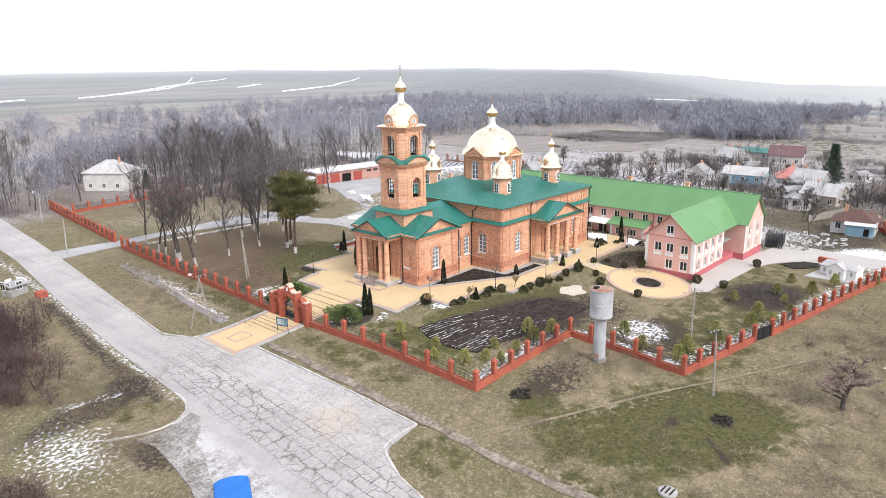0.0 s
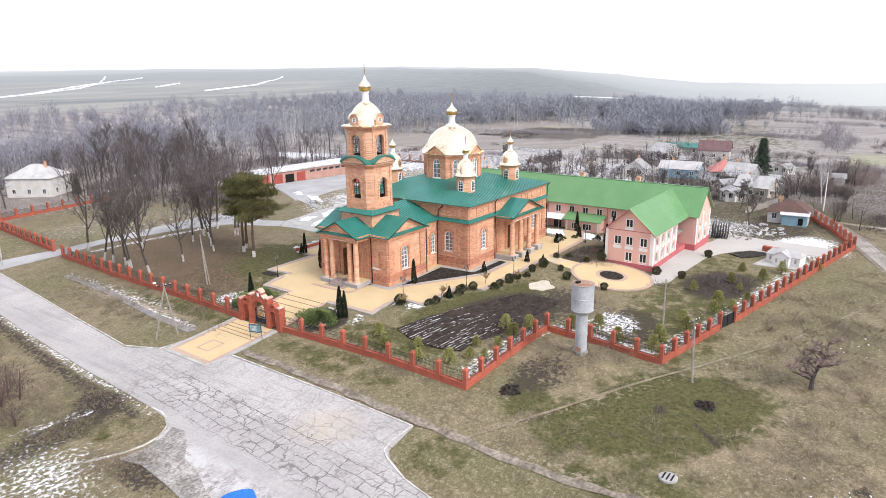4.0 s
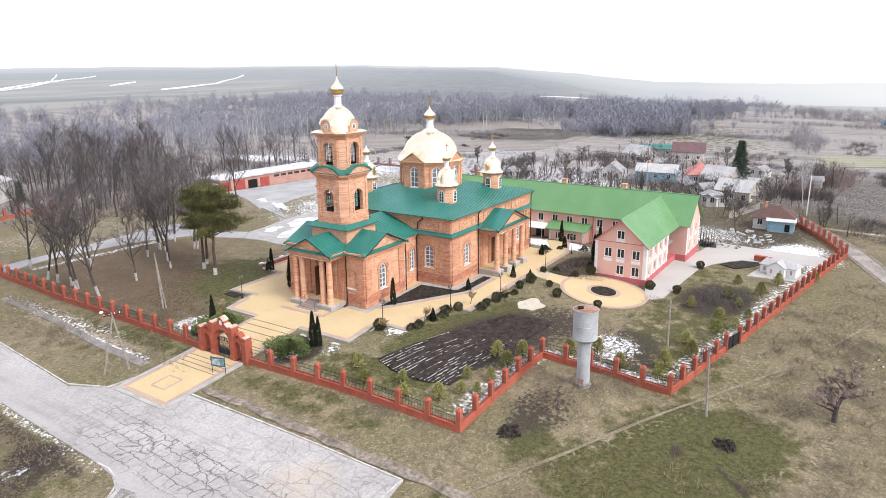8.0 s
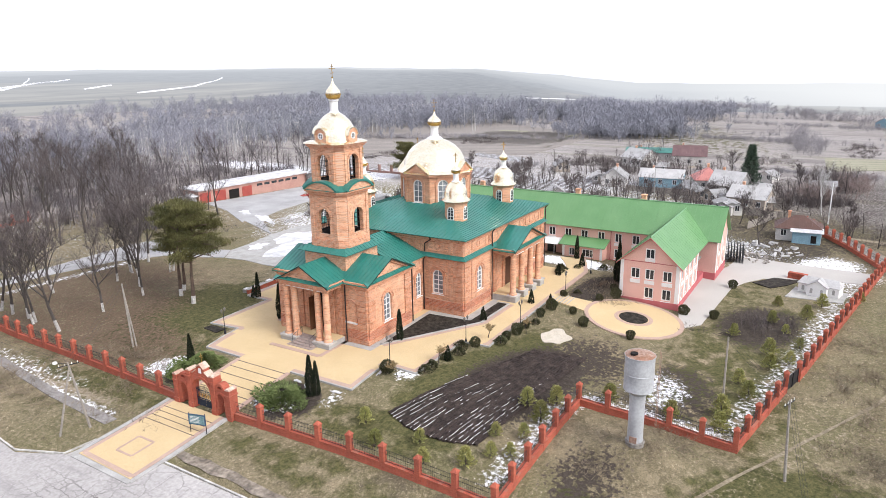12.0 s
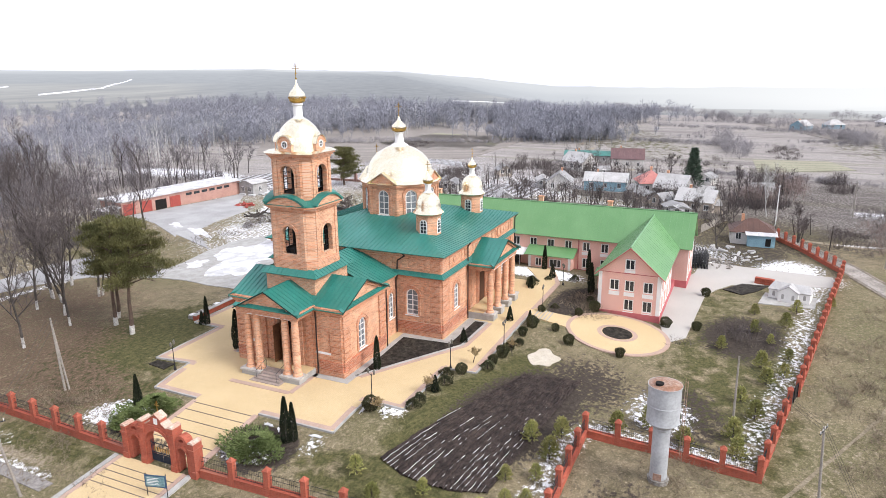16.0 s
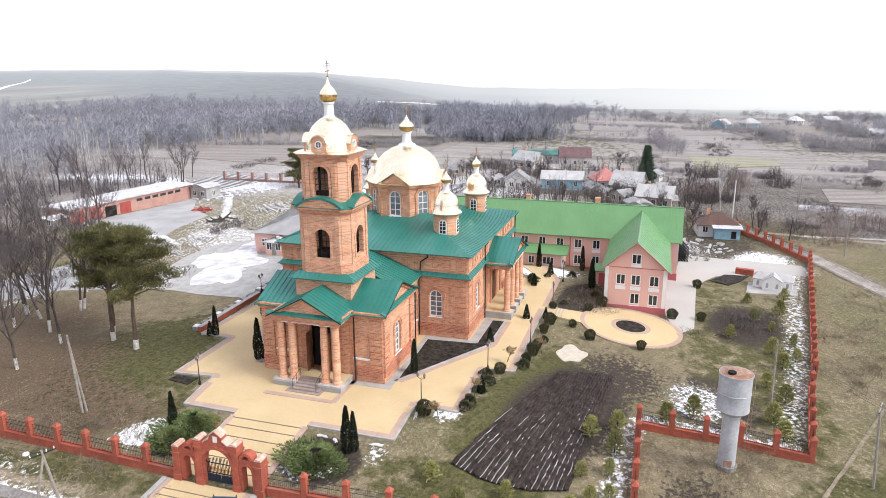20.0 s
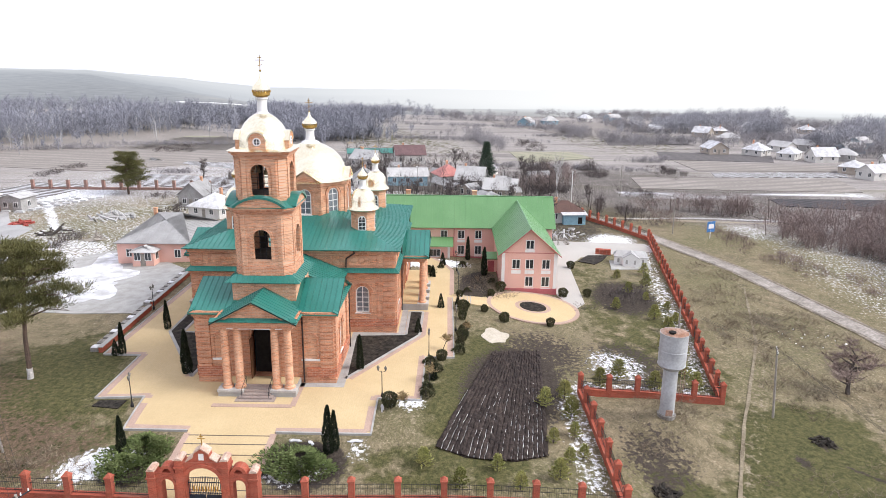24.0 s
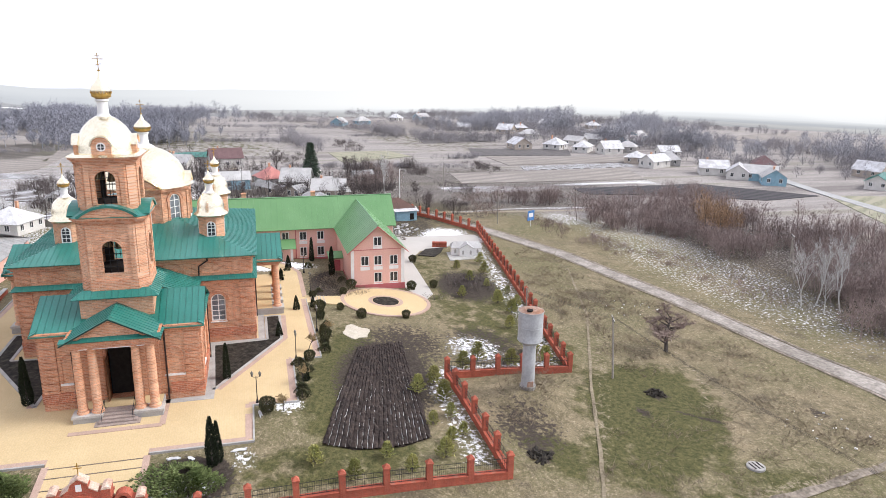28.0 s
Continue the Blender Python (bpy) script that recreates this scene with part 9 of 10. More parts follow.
tagged(drape("sand_patch", [(14.2 + (2.1 + 0.35 * math.sin(3 * a) + 0.2 * math.cos(5 * a)) * math.cos(a), -15.9 + (1.5 + 0.25 * math.sin(4 * a)) * math.sin(a)) for a in np.linspace(0, 2 * math.pi, 30, endpoint=False)], SAND, 0.05, 1.0, 0.08), "patch of pale sand beside the kitchen garden", "sand", kind="structure")
# ---- fields and distance ----
def striped(name, c1, c2, width, turn, soft=0.2, level=1.05):
    """A field in rows: two soils or soil and snow in soft stripes."""
    m = mat(name, c1, [v * 0.8 for v in c1], 0.08, 1.5, bump=0.3, fvar=0.3)
    nt = m.node_tree
    b, hs = nt.nodes["Principled BSDF"], nt.nodes[m["_hs"]]
    geo = nt.nodes.new("ShaderNodeNewGeometry")
    mp = nt.nodes.new("ShaderNodeMapping")
    mp.inputs["Rotation"].default_value = (0, 0, radians(turn))
    nt.links.new(geo.outputs["Position"], mp.inputs["Vector"])
    wv = nt.nodes.new("ShaderNodeTexWave")
    wv.inputs["Scale"].default_value = 0.31 / width
    wv.inputs["Distortion"].default_value, wv.inputs["Detail"].default_value, wv.inputs["Detail Scale"].default_value = 2.5, 3, 0.4
    nt.links.new(mp.outputs[0], wv.inputs["Vector"])
    ns = nt.nodes.new("ShaderNodeTexNoise")
    ns.inputs["Scale"].default_value, ns.inputs["Detail"].default_value = 0.35, 6
    nt.links.new(geo.outputs["Position"], ns.inputs["Vector"])
    add = nt.nodes.new("ShaderNodeMath")
    nt.links.new(wv.outputs["Fac"], add.inputs[0])
    nt.links.new(ns.outputs["Fac"], add.inputs[1])
    rg = nt.nodes.new("ShaderNodeMapRange")
    rg.inputs[1].default_value, rg.inputs[2].default_value = level - soft, level + soft
    nt.links.new(add.outputs[0], rg.inputs[0])
    x = nt.nodes.new("ShaderNodeMixRGB")
    x.inputs[2].default_value = (*c2, 1)
    nt.links.new(rg.outputs[0], x.inputs[0])
    nt.links.new(hs.outputs[0], x.inputs[1])
    nt.links.new(x.outputs[0], b.inputs["Base Color"])
    return m


SNOWROWS = striped("snowy_garden_rows", (0.135, 0.118, 0.108), (0.60, 0.61, 0.63), 1.6, 20, 0.16, 1.24)
BLACKFIELD = striped("black_ploughed_field", (0.045, 0.042, 0.046), (0.075, 0.07, 0.072), 2.5, 40)
DARKFIELD = striped("dark_ploughed_field", (0.095, 0.088, 0.09), (0.15, 0.135, 0.13), 2.5, 40)
# straw and green field colours are paled in place of distance haze
STRAWFIELD = striped("straw_field", (0.30, 0.268, 0.24), (0.22, 0.198, 0.178), 5, -20)
GREENFIELD = striped("winter_green_field", (0.27, 0.265, 0.185), (0.31, 0.29, 0.215), 4, -30)
NEAR_FIELDS = (
    (SNOWROWS, [(122, 44), (125, 73), (146, 82), (140, 50)], "garden plots with snow between dark rows"),
    (SNOWROWS, [(88, 92), (92, 112), (128, 104), (124, 86)], "garden plots with snow between dark rows"),
    (SNOWROWS, [(96, 16), (98, 40), (122, 36), (140, 24), (128, 18)], "garden plots with snow between dark rows"),
    (SNOWROWS, [(64, -14), (64, 20), (84, 18), (82, -16)], "snowy yard plots with dark rows"),
    (DARKFIELD, [(214, 160), (217, 108), (208, 104), (205, 156)], "dark ploughed strip"),
    (SNOWROWS, [(184, 96), (168, 57), (158, 54), (174, 93)], "garden plots with snow between dark rows"),
    (STRAWFIELD, [(150, 98), (158, 140), (240, 200), (300, 130), (250, 60), (180, 60)], "straw coloured field"),
    (GREENFIELD, [(196, 62), (204, 120), (262, 112), (258, 70)], "winter green field"),
    (BLACKFIELD, [(116, -93), (117, -134), (92, -156), (89, -136), (103, -107), (107, -92)], "black ploughed field"),
)
FAR_FIELDS = (
    (DARKFIELD, [(274, -84), (277, -126), (248, -117), (242, -80)], "dark ploughed strip"),
    (DARKFIELD, [(219, -94), (210, -136), (190, -128), (194, -88)], "dark ploughed strip"),
    (SNOWROWS, [(162, -95), (165, -140), (155, -135), (153, -93)], "strip field with snow between dark rows"),
    (GREENFIELD, [(180, -36), (196, -64), (216, -58), (212, -34)], "winter green field"),
    (STRAWFIELD, [(191, -92), (181, -150), (168, -144), (166, -92)], "straw coloured field"),
    (STRAWFIELD, [(150, -66), (152, -130), (128, -124), (130, -64)], "straw coloured field"),
    (STRAWFIELD, [(120, -230), (150, -330), (300, -330), (260, -250)], "straw coloured field"),
    (STRAWFIELD, [(280, -70), (300, -120), (420, -100), (400, -30)], "pale straw field"),
    (STRAWFIELD, [(270, 40), (330, 150), (480, 150), (440, 20)], "straw coloured field"),
    (GREENFIELD, [(55, -140), (30, -190), (80, -200), (92, -158)], "winter green meadow"),
)
for m_, pts, lab in NEAR_FIELDS + FAR_FIELDS:
    tagged(drape("field", pts, m_, 0.12, 8.0, 0.2), lab, "field", kind="structure")
tagged(drape("road", [(70, -152.5), (87, -156.5), (100, -159.4), (116, -164), (150, -175), (149, -178), (115, -167.5), (99.5, -163), (86.5, -160), (68, -156.5), (10, -136), (10, -132)], ASPH, 0.2, 8.0, 0.1), "far village road", "road", kind="structure")


def haze_material():
    """Glowing far winter hills, with haze painted in that pales them with distance."""
    m = bpy.data.materials.new("hazy_distance")
    m.use_nodes = True
    nt = m.node_tree
    nt.nodes.remove(nt.nodes["Principled BSDF"])
    em = nt.nodes.new("ShaderNodeEmission")
    geo = nt.nodes.new("ShaderNodeNewGeometry")

    def streaks(sx, sy, turn, lo, hi):
        mp = nt.nodes.new("ShaderNodeMapping")
        mp.inputs["Rotation"].default_value, mp.inputs["Scale"].default_value = (0, 0, radians(turn)), (sx, sy, 0.01)
        nt.links.new(geo.outputs["Position"], mp.inputs["Vector"])
        n1 = nt.nodes.new("ShaderNodeTexNoise")
        n1.inputs["Scale"].default_value, n1.inputs["Detail"].default_value, n1.inputs["Roughness"].default_value = 1.0, 7, 0.65
        nt.links.new(mp.outputs[0], n1.inputs["Vector"])
        r = nt.nodes.new("ShaderNodeMapRange")
        r.inputs[1].default_value, r.inputs[2].default_value = lo, hi
        nt.links.new(n1.outputs["Fac"], r.inputs[0])
        return r.outputs[0]

    def mixed(fac, a, c):
        x = nt.nodes.new("ShaderNodeMixRGB")
        nt.links.new(fac, x.inputs[0])
        for i, v in ((1, a), (2, c)):
            if isinstance(v, tuple):
                x.inputs[i].default_value = (*v, 1)
            else:
                nt.links.new(v, x.inputs[i])
        return x.outputs[0]

    def share(name):
        a = nt.nodes.new("ShaderNodeAttribute")
        a.attribute_name = name
        return a.outputs["Fac"]

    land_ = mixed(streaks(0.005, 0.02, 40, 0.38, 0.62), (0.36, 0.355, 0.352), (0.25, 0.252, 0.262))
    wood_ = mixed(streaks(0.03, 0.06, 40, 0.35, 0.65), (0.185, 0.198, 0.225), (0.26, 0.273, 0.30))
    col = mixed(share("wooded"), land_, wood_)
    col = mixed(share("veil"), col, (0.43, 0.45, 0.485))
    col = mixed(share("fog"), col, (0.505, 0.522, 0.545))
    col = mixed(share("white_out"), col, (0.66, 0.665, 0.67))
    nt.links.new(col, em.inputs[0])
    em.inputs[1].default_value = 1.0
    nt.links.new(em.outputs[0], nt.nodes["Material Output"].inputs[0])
    return m


rr = np.concatenate([np.linspace(470, 1000, 34), np.linspace(1040, 3150, 30)])
aa = np.linspace(-math.pi, math.pi, 361)
RR, AA = np.meshgrid(rr, aa)
HX, HY = 20 + RR * np.cos(AA), 10 + RR * np.sin(AA)
DEG = np.degrees(AA)
rough_top = sum(np.sin(HX / p + 2 * k) * np.sin(HY / (p * 0.8) + k) for k, p in enumerate((61, 37, 23))) * 1.1
HZ = land(HX, HY) + np.clip((RR - 480) / 60, -1, 1) * 1.2 + rough_top * np.clip((RR - 900) / 500, 0, 1)
k = len(rr)
quads = [(i * k + j, i * k + j + 1, (i + 1) * k + j + 1, (i + 1) * k + j) for i in range(len(aa) - 1) for j in range(k - 1)]
HAZE = haze_material()
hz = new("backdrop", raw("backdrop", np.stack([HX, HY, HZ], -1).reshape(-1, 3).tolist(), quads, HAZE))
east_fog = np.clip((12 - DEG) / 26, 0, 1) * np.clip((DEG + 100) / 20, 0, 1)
# how much painted haze, mist and white-out covers the hills, by distance
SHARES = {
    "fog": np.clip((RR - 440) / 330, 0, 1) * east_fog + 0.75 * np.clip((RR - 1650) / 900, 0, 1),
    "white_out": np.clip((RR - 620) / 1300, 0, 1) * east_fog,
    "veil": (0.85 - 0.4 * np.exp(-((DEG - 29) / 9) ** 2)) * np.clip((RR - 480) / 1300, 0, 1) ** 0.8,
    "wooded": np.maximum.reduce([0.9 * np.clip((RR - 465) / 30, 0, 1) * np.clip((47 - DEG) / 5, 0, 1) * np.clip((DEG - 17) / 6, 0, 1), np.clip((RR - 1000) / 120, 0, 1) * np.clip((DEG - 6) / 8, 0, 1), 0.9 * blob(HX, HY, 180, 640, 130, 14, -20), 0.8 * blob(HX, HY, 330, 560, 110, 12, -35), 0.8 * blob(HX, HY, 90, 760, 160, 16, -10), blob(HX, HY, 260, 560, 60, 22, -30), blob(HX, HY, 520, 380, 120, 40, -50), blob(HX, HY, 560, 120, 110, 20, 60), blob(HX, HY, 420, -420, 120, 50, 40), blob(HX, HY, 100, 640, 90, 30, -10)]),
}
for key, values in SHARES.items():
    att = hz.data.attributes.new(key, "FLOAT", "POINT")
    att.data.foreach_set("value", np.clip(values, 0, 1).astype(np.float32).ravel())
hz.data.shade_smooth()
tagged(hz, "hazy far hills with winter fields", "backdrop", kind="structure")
FARSNOW = mat("far_snow_strip", (0.80, 0.81, 0.83), (0.7, 0.7, 0.72), 0.01, 0.1, bump=0)
for pts, w in (([(220, 698), (338, 809), (443, 891), (599, 1162)], 3.5), ([(292, 764), (382, 824), (614, 1070)], 3), ([(454, 673), (573, 719), (796, 918)], 5), ([(451, 771), (516, 815)], 2.5), ([(560, 235), (620, 222), (695, 203), (640, 137)], 2.5), ([(312, 172), (350, 176), (398, 174)], 1.5), ([(100, 640), (170, 700)], 3)):
    tagged(kerb("snow_strip", pts, w * 0.42, 1.9 if math.hypot(*pts[0]) < 620 else 2.6, FARSNOW, None, 12), "strip of snow on the far hillside", "snow", group="far snow strips", kind="structure")

# ---- poles, wires and lamps ----
def pole(x, y, H, label, lean=(0, 0), material=WOODG, arms=True, lamp=False, strut=None):
    z = gz(x, y)
    po = thing("utility_pole", label, "pole", x, y, z)
    top = Vector((lean[0], lean[1], H))
    bm = B()
    stick(bm, (0, 0, -0.4), top, 0.12, 0.08, 8)
    part("shaft", bm, material, po)
    if strut:
        bm = B()
        stick(bm, (strut[0], strut[1], -0.3), top * 0.93, 0.1, 0.08, 8)
        part("strut", bm, material, po)
    if arms:
        bm = B()
        a = top * 0.96
        stick(bm, a + Vector((-0.8, 0.3, 0)), a + Vector((0.8, -0.3, 0)), 0.05, 0.05, 5)
        part("cross_arm", bm, IRON, po)
        for s in (-0.7, -0.25, 0.25, 0.7):
            bm = B()
            stick(bm, a + Vector((s, -s * 0.37, 0.05)), a + Vector((s, -s * 0.37, 0.22)), 0.045, 0.03, 6)
            part("insulator", bm, WHITE, po)
    if lamp:
        bm = B()
        stick(bm, top * 0.98, top * 0.98 + Vector((-0.9, 0.1, 0.35)), 0.03, 0.03, 5)
        part("bracket", bm, IRON, po)
        bm = B()
        lathe(bm, top.x - 1.0, top.y + 0.1, [(0.08, H + 0.2), (0.2, H + 0.25), (0.18, H + 0.38), (0.06, H + 0.44)], 10)
        part("lamp_head", bm, WHITE, po)
    return Vector((x, y, z)) + top * 0.97


pA = pole(-23.4, 13.7, 6.6, "wooden utility pole with a raking strut and lamp", (-0.9, 0.4), WOODG, True, True, (-2.2, 1.2))
pB = pole(-11.5, 24.2, 7.4, "leaning pale wooden pole in the park", (-0.1, 0.35), WOODG, False, False, (0.3, -0.2))
pC = pole(8.8, -34.7, 7.2, "pale wooden pole inside the fence", (0.2, 0.1), WOODG, False)
pD = pole(-0.4, -40.9, 6.8, "pale wooden pole in the meadow", (0.3, 0.4), WOODG, True)
pE = pole(-14.0, 101.5, 6.5, "grey lamp pole beside the road", (0.2, 0), CONC, False, True)
pF = pole(-21.6, 66.0, 6.5, "grey lamp pole beside the road", (0.2, 0), CONC, False, False)
pG = pole(102.6, -39.6, 8.5, "white concrete pole by the village", (0, 0), WHITE, True)
pH = pole(75.6, -55.4, 7.5, "wooden pole beside the country road", (0.2, 0), WOODG, True)
pI = pole(29.0, -89.4, 7.0, "wooden pole with a strut in the scrub", (0.3, 0), WOODG, True, False, (-1.8, 0.5))
pJ = pole(109.6, -2.5, 8.0, "lamp pole in the village", (0, 0), CONC, False, True)
pK = pole(118, -55, 8.0, "wooden pole in the fields", (0, 0), WOODG, True)


def wires(label, ends, n=2, sag=0.6):
    """Sagging wires between poles."""
    wi = thing("wire", label, "wire")
    for i in range(n):
        bm = B()
        o = Vector((0.25 * (i - (n - 1) / 2) * 2, -0.1 * i, 0.1))
        for a, b in zip(ends, ends[1:]):
            L = (b - a).length
            prev = a + o
            for k in range(1, 9):
                t = k / 8
                q = a.lerp(b, t) + o - Vector((0, 0, sag * 4 * t * (1 - t) * L / 40))
                stick(bm, prev, q, 0.011, 0.011, 3)
                prev = q
        part("cable", bm, IRON, wi)


wires("thin sagging wires between the park poles", [pA, pB], 3)
wires("thin sagging wires over the meadow", [Vector((-34, -46, 2.5)), pD, pC], 3)
wires("thin sagging wires along the road", [pA, pF, pE], 2)
wires("thin sagging wires along the country road", [pI, pH, pG], 2)


def lantern(x, y, rz, twin=True):
    z = gz(x, y) + 0.08
    la = thing("lamp_post", "black iron lamp post with two lanterns" if twin else "black iron lamp post", "lamp post", x, y, z, rz, "lamp posts of the plaza")
    bm = B()
    lathe(bm, 0, 0, [(0.14, -0.1), (0.14, 0.12), (0.07, 0.3), (0.045, 0.5), (0.035, 2.45), (0.05, 2.5)], 10)
    part("post", bm, IRON, la)
    for s in (-1, 1):
        bm = B()
        stick(bm, (0, 0, 2.35), (s * 0.32, 0, 2.5), 0.02, 0.02, 5)
        part("arm", bm, IRON, la)
        bm = B()
        lathe(bm, s * 0.34, 0, [(0.06, 2.5), (0.13, 2.8), (0.15, 2.83), (0.05, 2.95), (0.02, 3.02)], 6)
        part("lantern", bm, mat("smoky_lantern_glass", (0.16, 0.15, 0.13), None, 4, 12, rough=0.3) if "smoky_lantern_glass" not in bpy.data.materials else bpy.data.materials["smoky_lantern_glass"], la, "smoky glass lantern")


for x, y, rz in ((-4.9, 16.7, 20), (-2.6, -4.7, 80), (14.2, -11.4, 0), (27.6, -11.8, 10), (37.9, -11.7, 30), (19.6, 25.2, 0), (6.2, -8.6, 0)):
    lantern(x, y, rz)

# ---- low red wall with boxes on the north side ----
lw = thing("terrace_wall", "low red brick terrace wall with snow topped planters", "wall")
for i, (x0, y0, x1, y1) in enumerate(((6.6, 25.2, 19.5, 25.6), (20.8, 25.9, 36.5, 26.3))):
    f = Face(x0, y0, x1 - x0, y1 - y0)
    n = math.hypot(x1 - x0, y1 - y0)
    bm = B()
    f.box(bm, 0, n, gz(x0, y0) - 0.6, gz(x0, y0) + 0.55, -0.2, 0.2)
    part("brick_wall", bm, RED, lw)
    bm = B()
    f.box(bm, -0.05, n + 0.05, gz(x0, y0) + 0.55, gz(x0, y0) + 0.62, -0.26, 0.26)
    part("coping", bm, CONC, lw)
    k = int(n / 1.3)
    for j in range(k):
        u = (j + 0.5) * n / k
        bm = B()
        f.box(bm, u - 0.5, u + 0.5, gz(x0, y0) - 0.1, gz(x0, y0) + 0.4, -1.15, -0.35)
        part("planter", bm, GRIT, lw)
        bm = B()
        f.slab(bm, ((u - 0.45, gz(x0, y0) + 0.4), (u + 0.45, gz(x0, y0) + 0.4), (u + 0.3, gz(x0, y0) + 0.47), (u - 0.35, gz(x0, y0) + 0.48)), -1.1, -0.4)
        if j % 3 == 0:
            part("snow_cap", bm, SNOW, lw)
        else:
            bm.free()

# ---- clutter ----
rng = random.Random(77)
well = thing("well_cover", "round pale concrete well cover with dark slots", "well cover", -18.2, -44.2, gz(-18.2, -44.2))
part("ring", lathe(B(), 0, 0, [(0.75, -0.2), (0.75, 0.14), (0.7, 0.18), (0.1, 0.19)], 24), CONC, well)
for o in (-0.35, 0.0, 0.35):
    part("slot", bx(B(), -0.5, 0.5, o - 0.07, o + 0.07, 0.19, 0.2), DARK, well)


def pile(name, label, x, y, n, R, material, size, cat="pile", flat=0.35, longish=1.0):
    pi = thing(name, label, cat, x, y, gz(x, y))
    for _ in range(n):
        r, a = R * math.sqrt(rng.random()), rng.uniform(0, 6.28)
        h = (1 - r / R) * R * flat
        c = Vector((r * math.cos(a), r * math.sin(a), max(0.02, h * rng.random())))
        s = size * rng.uniform(0.5, 1.3)
        d = Vector((rng.gauss(0, 1), rng.gauss(0, 1), rng.gauss(0, 0.35))).normalized()
        bm = B()
        stick(bm, c - d * s * longish * 0.5, c + d * s * longish * 0.5, s * 0.4 / max(1, longish * 0.5), s * 0.33 / max(1, longish * 0.5), 5)
        part("piece", bm, material, pi)
    return pi


pile("rubble_heap", "heap of grey planks and rubble with old snow", 83, 61, 46, 4.5, ROOFS["pale"], 1.0, "rubble", 0.3, 3.0)
pile("brushwood", "heap of dark brushwood beyond the yard", 67, 64, 24, 3.0, BARK, 0.8, "brushwood", 0.25, 4.0)
pile("log_stack", "stack of big grey logs", 62.5, 53.5, 9, 1.8, WOODG, 1.1, "logs", 0.3, 3.0)
pile("burnt_heap", "small heap of black burnt brush in the grass", -4.6, -43.4, 26, 1.0, SOIL, 0.4, "burnt heap", 0.08, 2.0)
pile("burnt_heap", "small heap of black burnt brush beside the mound", -13.5, -27.0, 24, 0.9, SOIL, 0.4, "burnt heap", 0.08, 2.0)
pile("junk", "old scrap and boards beside the garages", 76, 76, 20, 2.6, WALLS["red"], 0.7, "scrap", 0.3, 2.0)
pile("rubble_heap", "scattered boards and broken stone before the cottage", 74, -31, 44, 6.0, ROOFS["pale"], 0.6, "rubble", 0.015, 2.0)
pile("rubble_heap", "scattered grey rubbish beside the driveway", 66, -29, 30, 4.0, WOODG, 0.5, "rubble", 0.02, 2.0)
pile("debris", "pale stones and litter in the meadow", 20, -55, 14, 4.0, WHITE, 0.25, "debris", 0.01)
pile("debris", "pale stones along the trodden path", -14, -55, 16, 4.0, WHITE, 0.2, "debris", 0.01)
# stone slabs and brick posts beyond the yard
OLDBRICK = mat("weathered_brick", (0.34, 0.20, 0.165), (0.26, 0.165, 0.14), 0.8, 8, bump=0.2)
for i in range(11):
    x, y = 118 + 0.15 * i, 99 - 4.6 * i
    bp_ = thing("brick_post", "red brick post of the far fence", "fence post", x, y, gz(x, y), 0, "far brick posts")
    part("shaft", bx(B(), -0.35, 0.35, -0.35, 0.35, -0.3, 2.6), OLDBRICK, bp_)
    part("cap", hull(B(), [(-0.45, -0.45, 2.6), (0.45, -0.45, 2.6), (0.45, 0.45, 2.6), (-0.45, 0.45, 2.6)], [(-0.05, -0.05, 2.95), (0.05, -0.05, 2.95), (0.05, 0.05, 2.95), (-0.05, 0.05, 2.95)]), CONC, bp_)
    if i < 10:
        part("low_wall", bx(B(), -0.2, 0.2, -4.05, -0.36, -0.3, 0.6), OLDBRICK, bp_)
for i in range(30):
    x, y = 88 + (i % 10) * 2.1 + rng.uniform(-0.3, 0.3), 84 + (i // 10) * 3.2 - (i % 10) * 0.9
    sl = thing("stone_slab", "pale stone slab with snow on it", "stone", x, y, gz(x, y), rng.uniform(-8, 8), "rows of stone slabs")
    part("slab", bx(B(), -0.5, 0.5, -0.9, 0.9, -0.1, 0.35), ROOFS["snowy"], sl)
# stacked dark pallets beside the pink house
dp = thing("slat_stack", "stack of dark slatted frames leaning by the house", "frames", 63.5, -27.2, gz(63.5, -27.2), 10)
for i in range(7):
    bm = B()
    for j in range(6):
        bx(bm, -2.6 + 0.02 * i, 2.6, -1.6 + i * 0.45 + 0.02, -1.54 + i * 0.45 + 0.02, 0.1 + j * 0.42, 0.35 + j * 0.42)
    part("frame", bm, IRON, dp)
# blue sign by the country road, small shed and rusty box by the main road
bsn = thing("road_sign", "blue and white sign board beside the country road", "sign", 72.1, -61.6, gz(72.1, -61.6), 20)
part("post", stick(B(), (0, 0, -0.3), (0, 0, 3.4), 0.06, 0.06, 6), WHITE, bsn)
part("board", bx(B(), -0.05, 0.05, -0.9, 0.9, 1.3, 3.4), mat("sign_blue", (0.08, 0.22, 0.5), None, 2, 6), bsn)
part("emblem", bx(B(), -0.056, -0.05, -0.6, 0.6, 2.0, 2.9), WHITE, bsn)
cottage("shed", "grey tin shed beside the road", -34.9, 49.6, 20, 2.6, 2.2, 1.7, 0.4, "grey", "slate", False, 1, False, None, "", "shed")
bxn = thing("brick_stub", "low stub of red brick by the road", "bricks", -32.9, 44.8, gz(-32.9, 44.8))
part("stub", bx(B(), -0.7, 0.7, -0.6, 0.6, -0.2, 0.8), RED, bxn)
# village sheds, fences and huts
rng = random.Random(9)
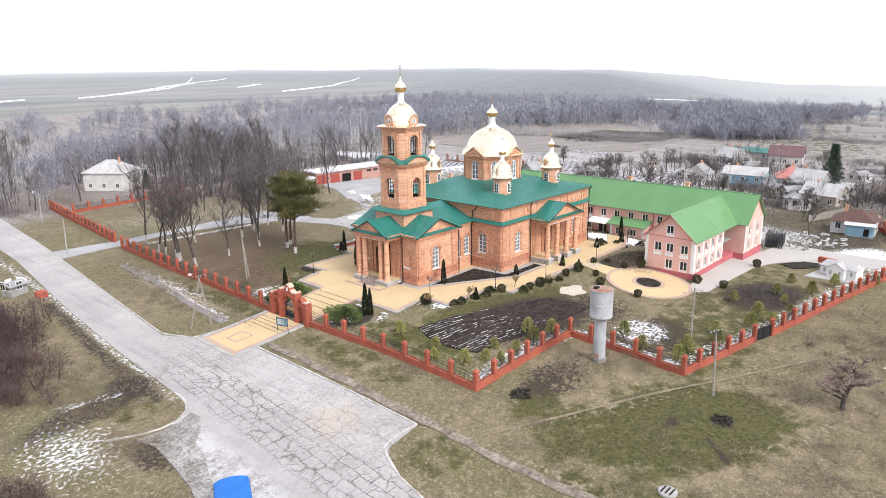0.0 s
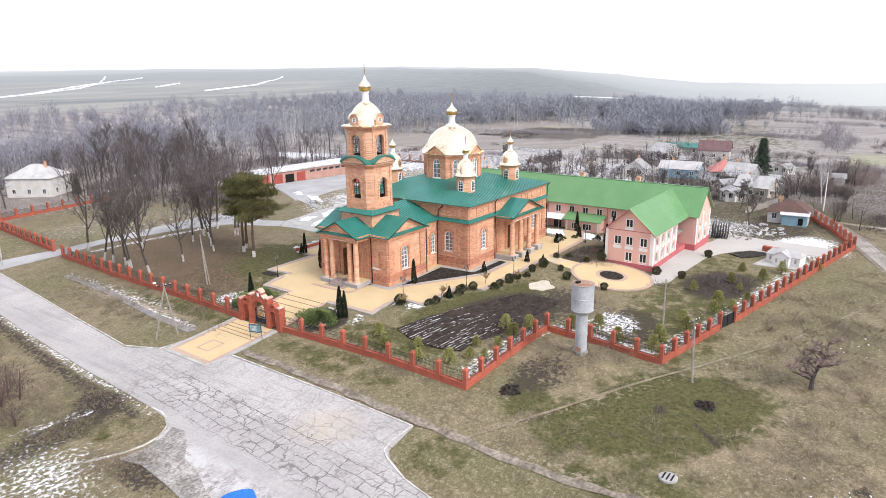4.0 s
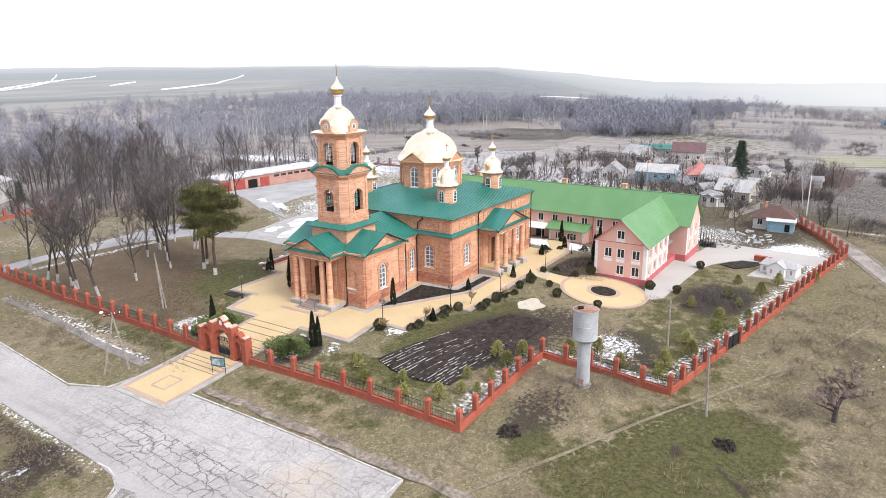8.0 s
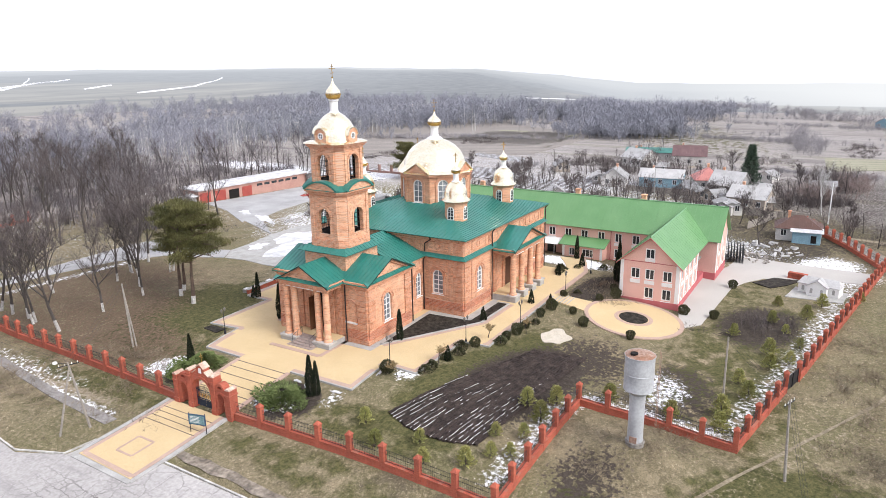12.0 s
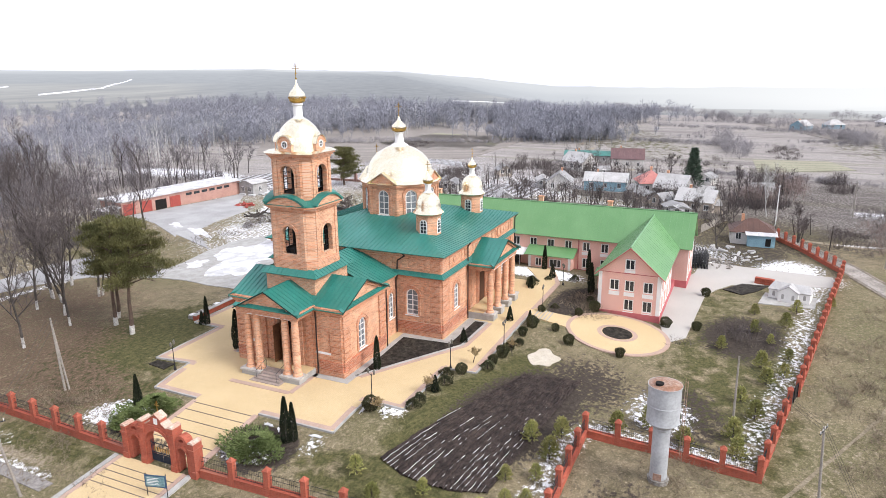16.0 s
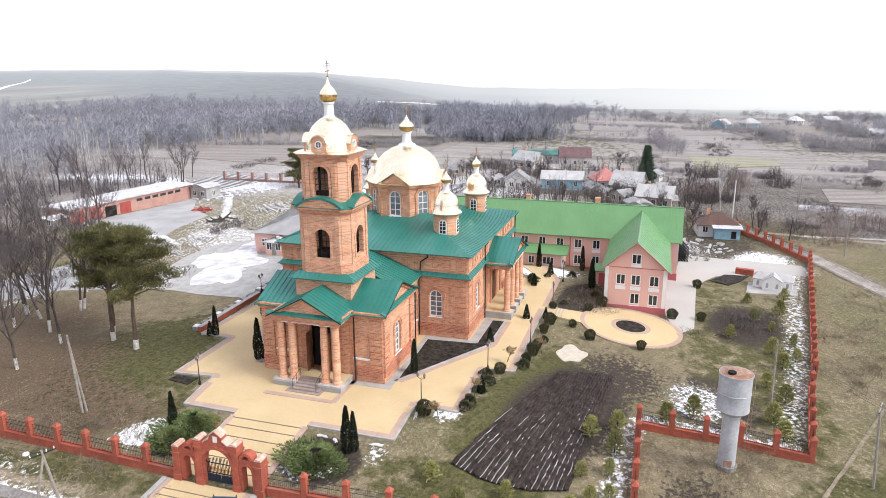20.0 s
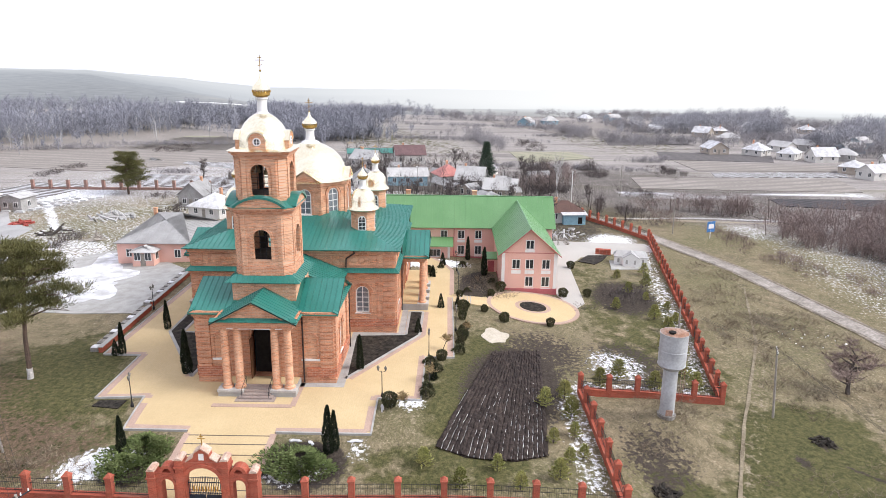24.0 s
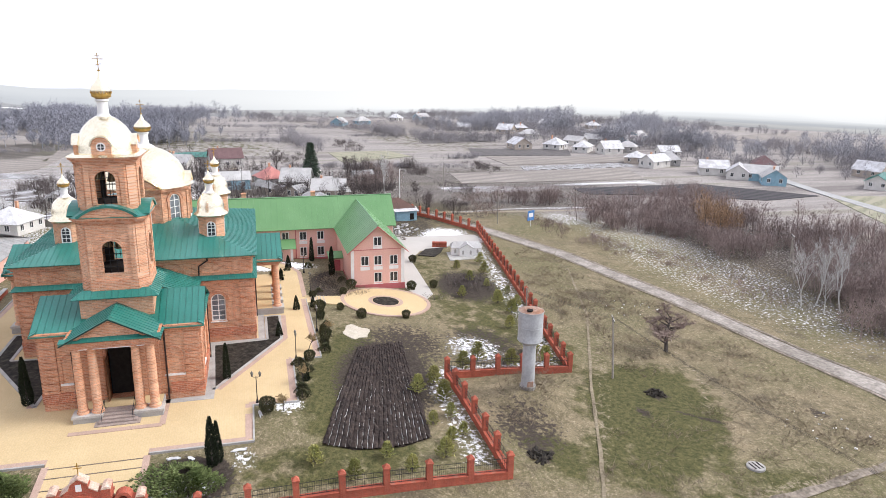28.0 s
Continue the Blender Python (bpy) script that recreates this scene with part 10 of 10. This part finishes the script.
for i in range(16):
    x, y = rng.uniform(95, 160), rng.uniform(-40, 45)
    cottage("shed", rng.choice(("grey wooden shed with a slate roof", "low tan shed with a snowy roof", "small dark outbuilding with a pale roof")), x, y, rng.uniform(0, 180), rng.uniform(4, 7), rng.uniform(3, 4.5), 2.1, rng.uniform(0.7, 1.5), rng.choice(("grey", "tan", "white")), rng.choice(("slate", "slate", "pale")), False, 1, False, None, "village sheds", "shed")


def board_fence(pts, label, h=1.5):
    bf = thing("board_fence", label, "fence", group="village fences")
    for (x0, y0), (x1, y1) in zip(pts, pts[1:]):
        n = max(1, round(math.hypot(x1 - x0, y1 - y0) / 2.5))
        for i in range(n):
            ax, ay = x0 + (x1 - x0) * i / n, y0 + (y1 - y0) * i / n
            cx, cy = x0 + (x1 - x0) * (i + 0.96) / n, y0 + (y1 - y0) * (i + 0.96) / n
            f = Face(ax, ay, cx - ax, cy - ay)
            bm = B()
            f.box(bm, 0, math.hypot(cx - ax, cy - ay), gz(ax, ay) - 0.2, gz(ax, ay) + h * rng.uniform(0.9, 1.05), -0.03, 0.03)
            part("panel", bm, WOODG, bf)


board_fence([(104, -36), (104, -6), (106, 24)], "grey wooden board fence along the village yards")
board_fence([(84, 20), (96, 46)], "grey wooden board fence of a yard")
board_fence([(120, -30), (122, 8)], "old grey board fence between yards")
board_fence([(90, -26), (104, -30)], "old grey board fence between yards")


def snow_patch(x, y, rx, ry, turn, seed, label="thin patch of old snow"):
    """A ragged sheet of snow with a soft rim."""
    r2 = random.Random(seed)
    ph = [r2.uniform(0, 6.28) for _ in range(5)]
    c, s = math.cos(radians(turn)), math.sin(radians(turn))
    pts = []
    for i in range(40):
        a = 2 * math.pi * i / 40
        q = 1 + sum(math.sin(a * (k + 2) + ph[k]) * 0.13 for k in range(5)) + r2.uniform(-0.08, 0.08)
        u, v = rx * q * math.cos(a), ry * q * math.sin(a)
        pts.append((x + u * c - v * s, y + u * s + v * c))
    tagged(drape("snow_patch", pts, SNOW, 0.09, 1.5, 0.06), label, "snow", group="snow patches", kind="structure")


for k, (x, y, rx, ry, turn) in enumerate(((-9.35, 1.6, 0.15, 0.5, 0), (-9.3, -3.2, 0.15, 0.6, 10), (-13.9, 2.0, 0.5, 0.2, 20), (-9.6, 0.3, 0.3, 0.15, 40), (-4.6, -4.9, 0.5, 0.15, 10), (33.5, 40, 10.5, 5.2, 28), (46, 44, 3.0, 1.2, 10), (27.5, 45, 2.4, 1.4, 40), (47, 63, 5, 1.3, 60), (30, 36, 2.0, 0.8, 10), (51, 73, 3, 1.0, 60))):
    snow_patch(x, y, rx, ry, turn, 200 + k)
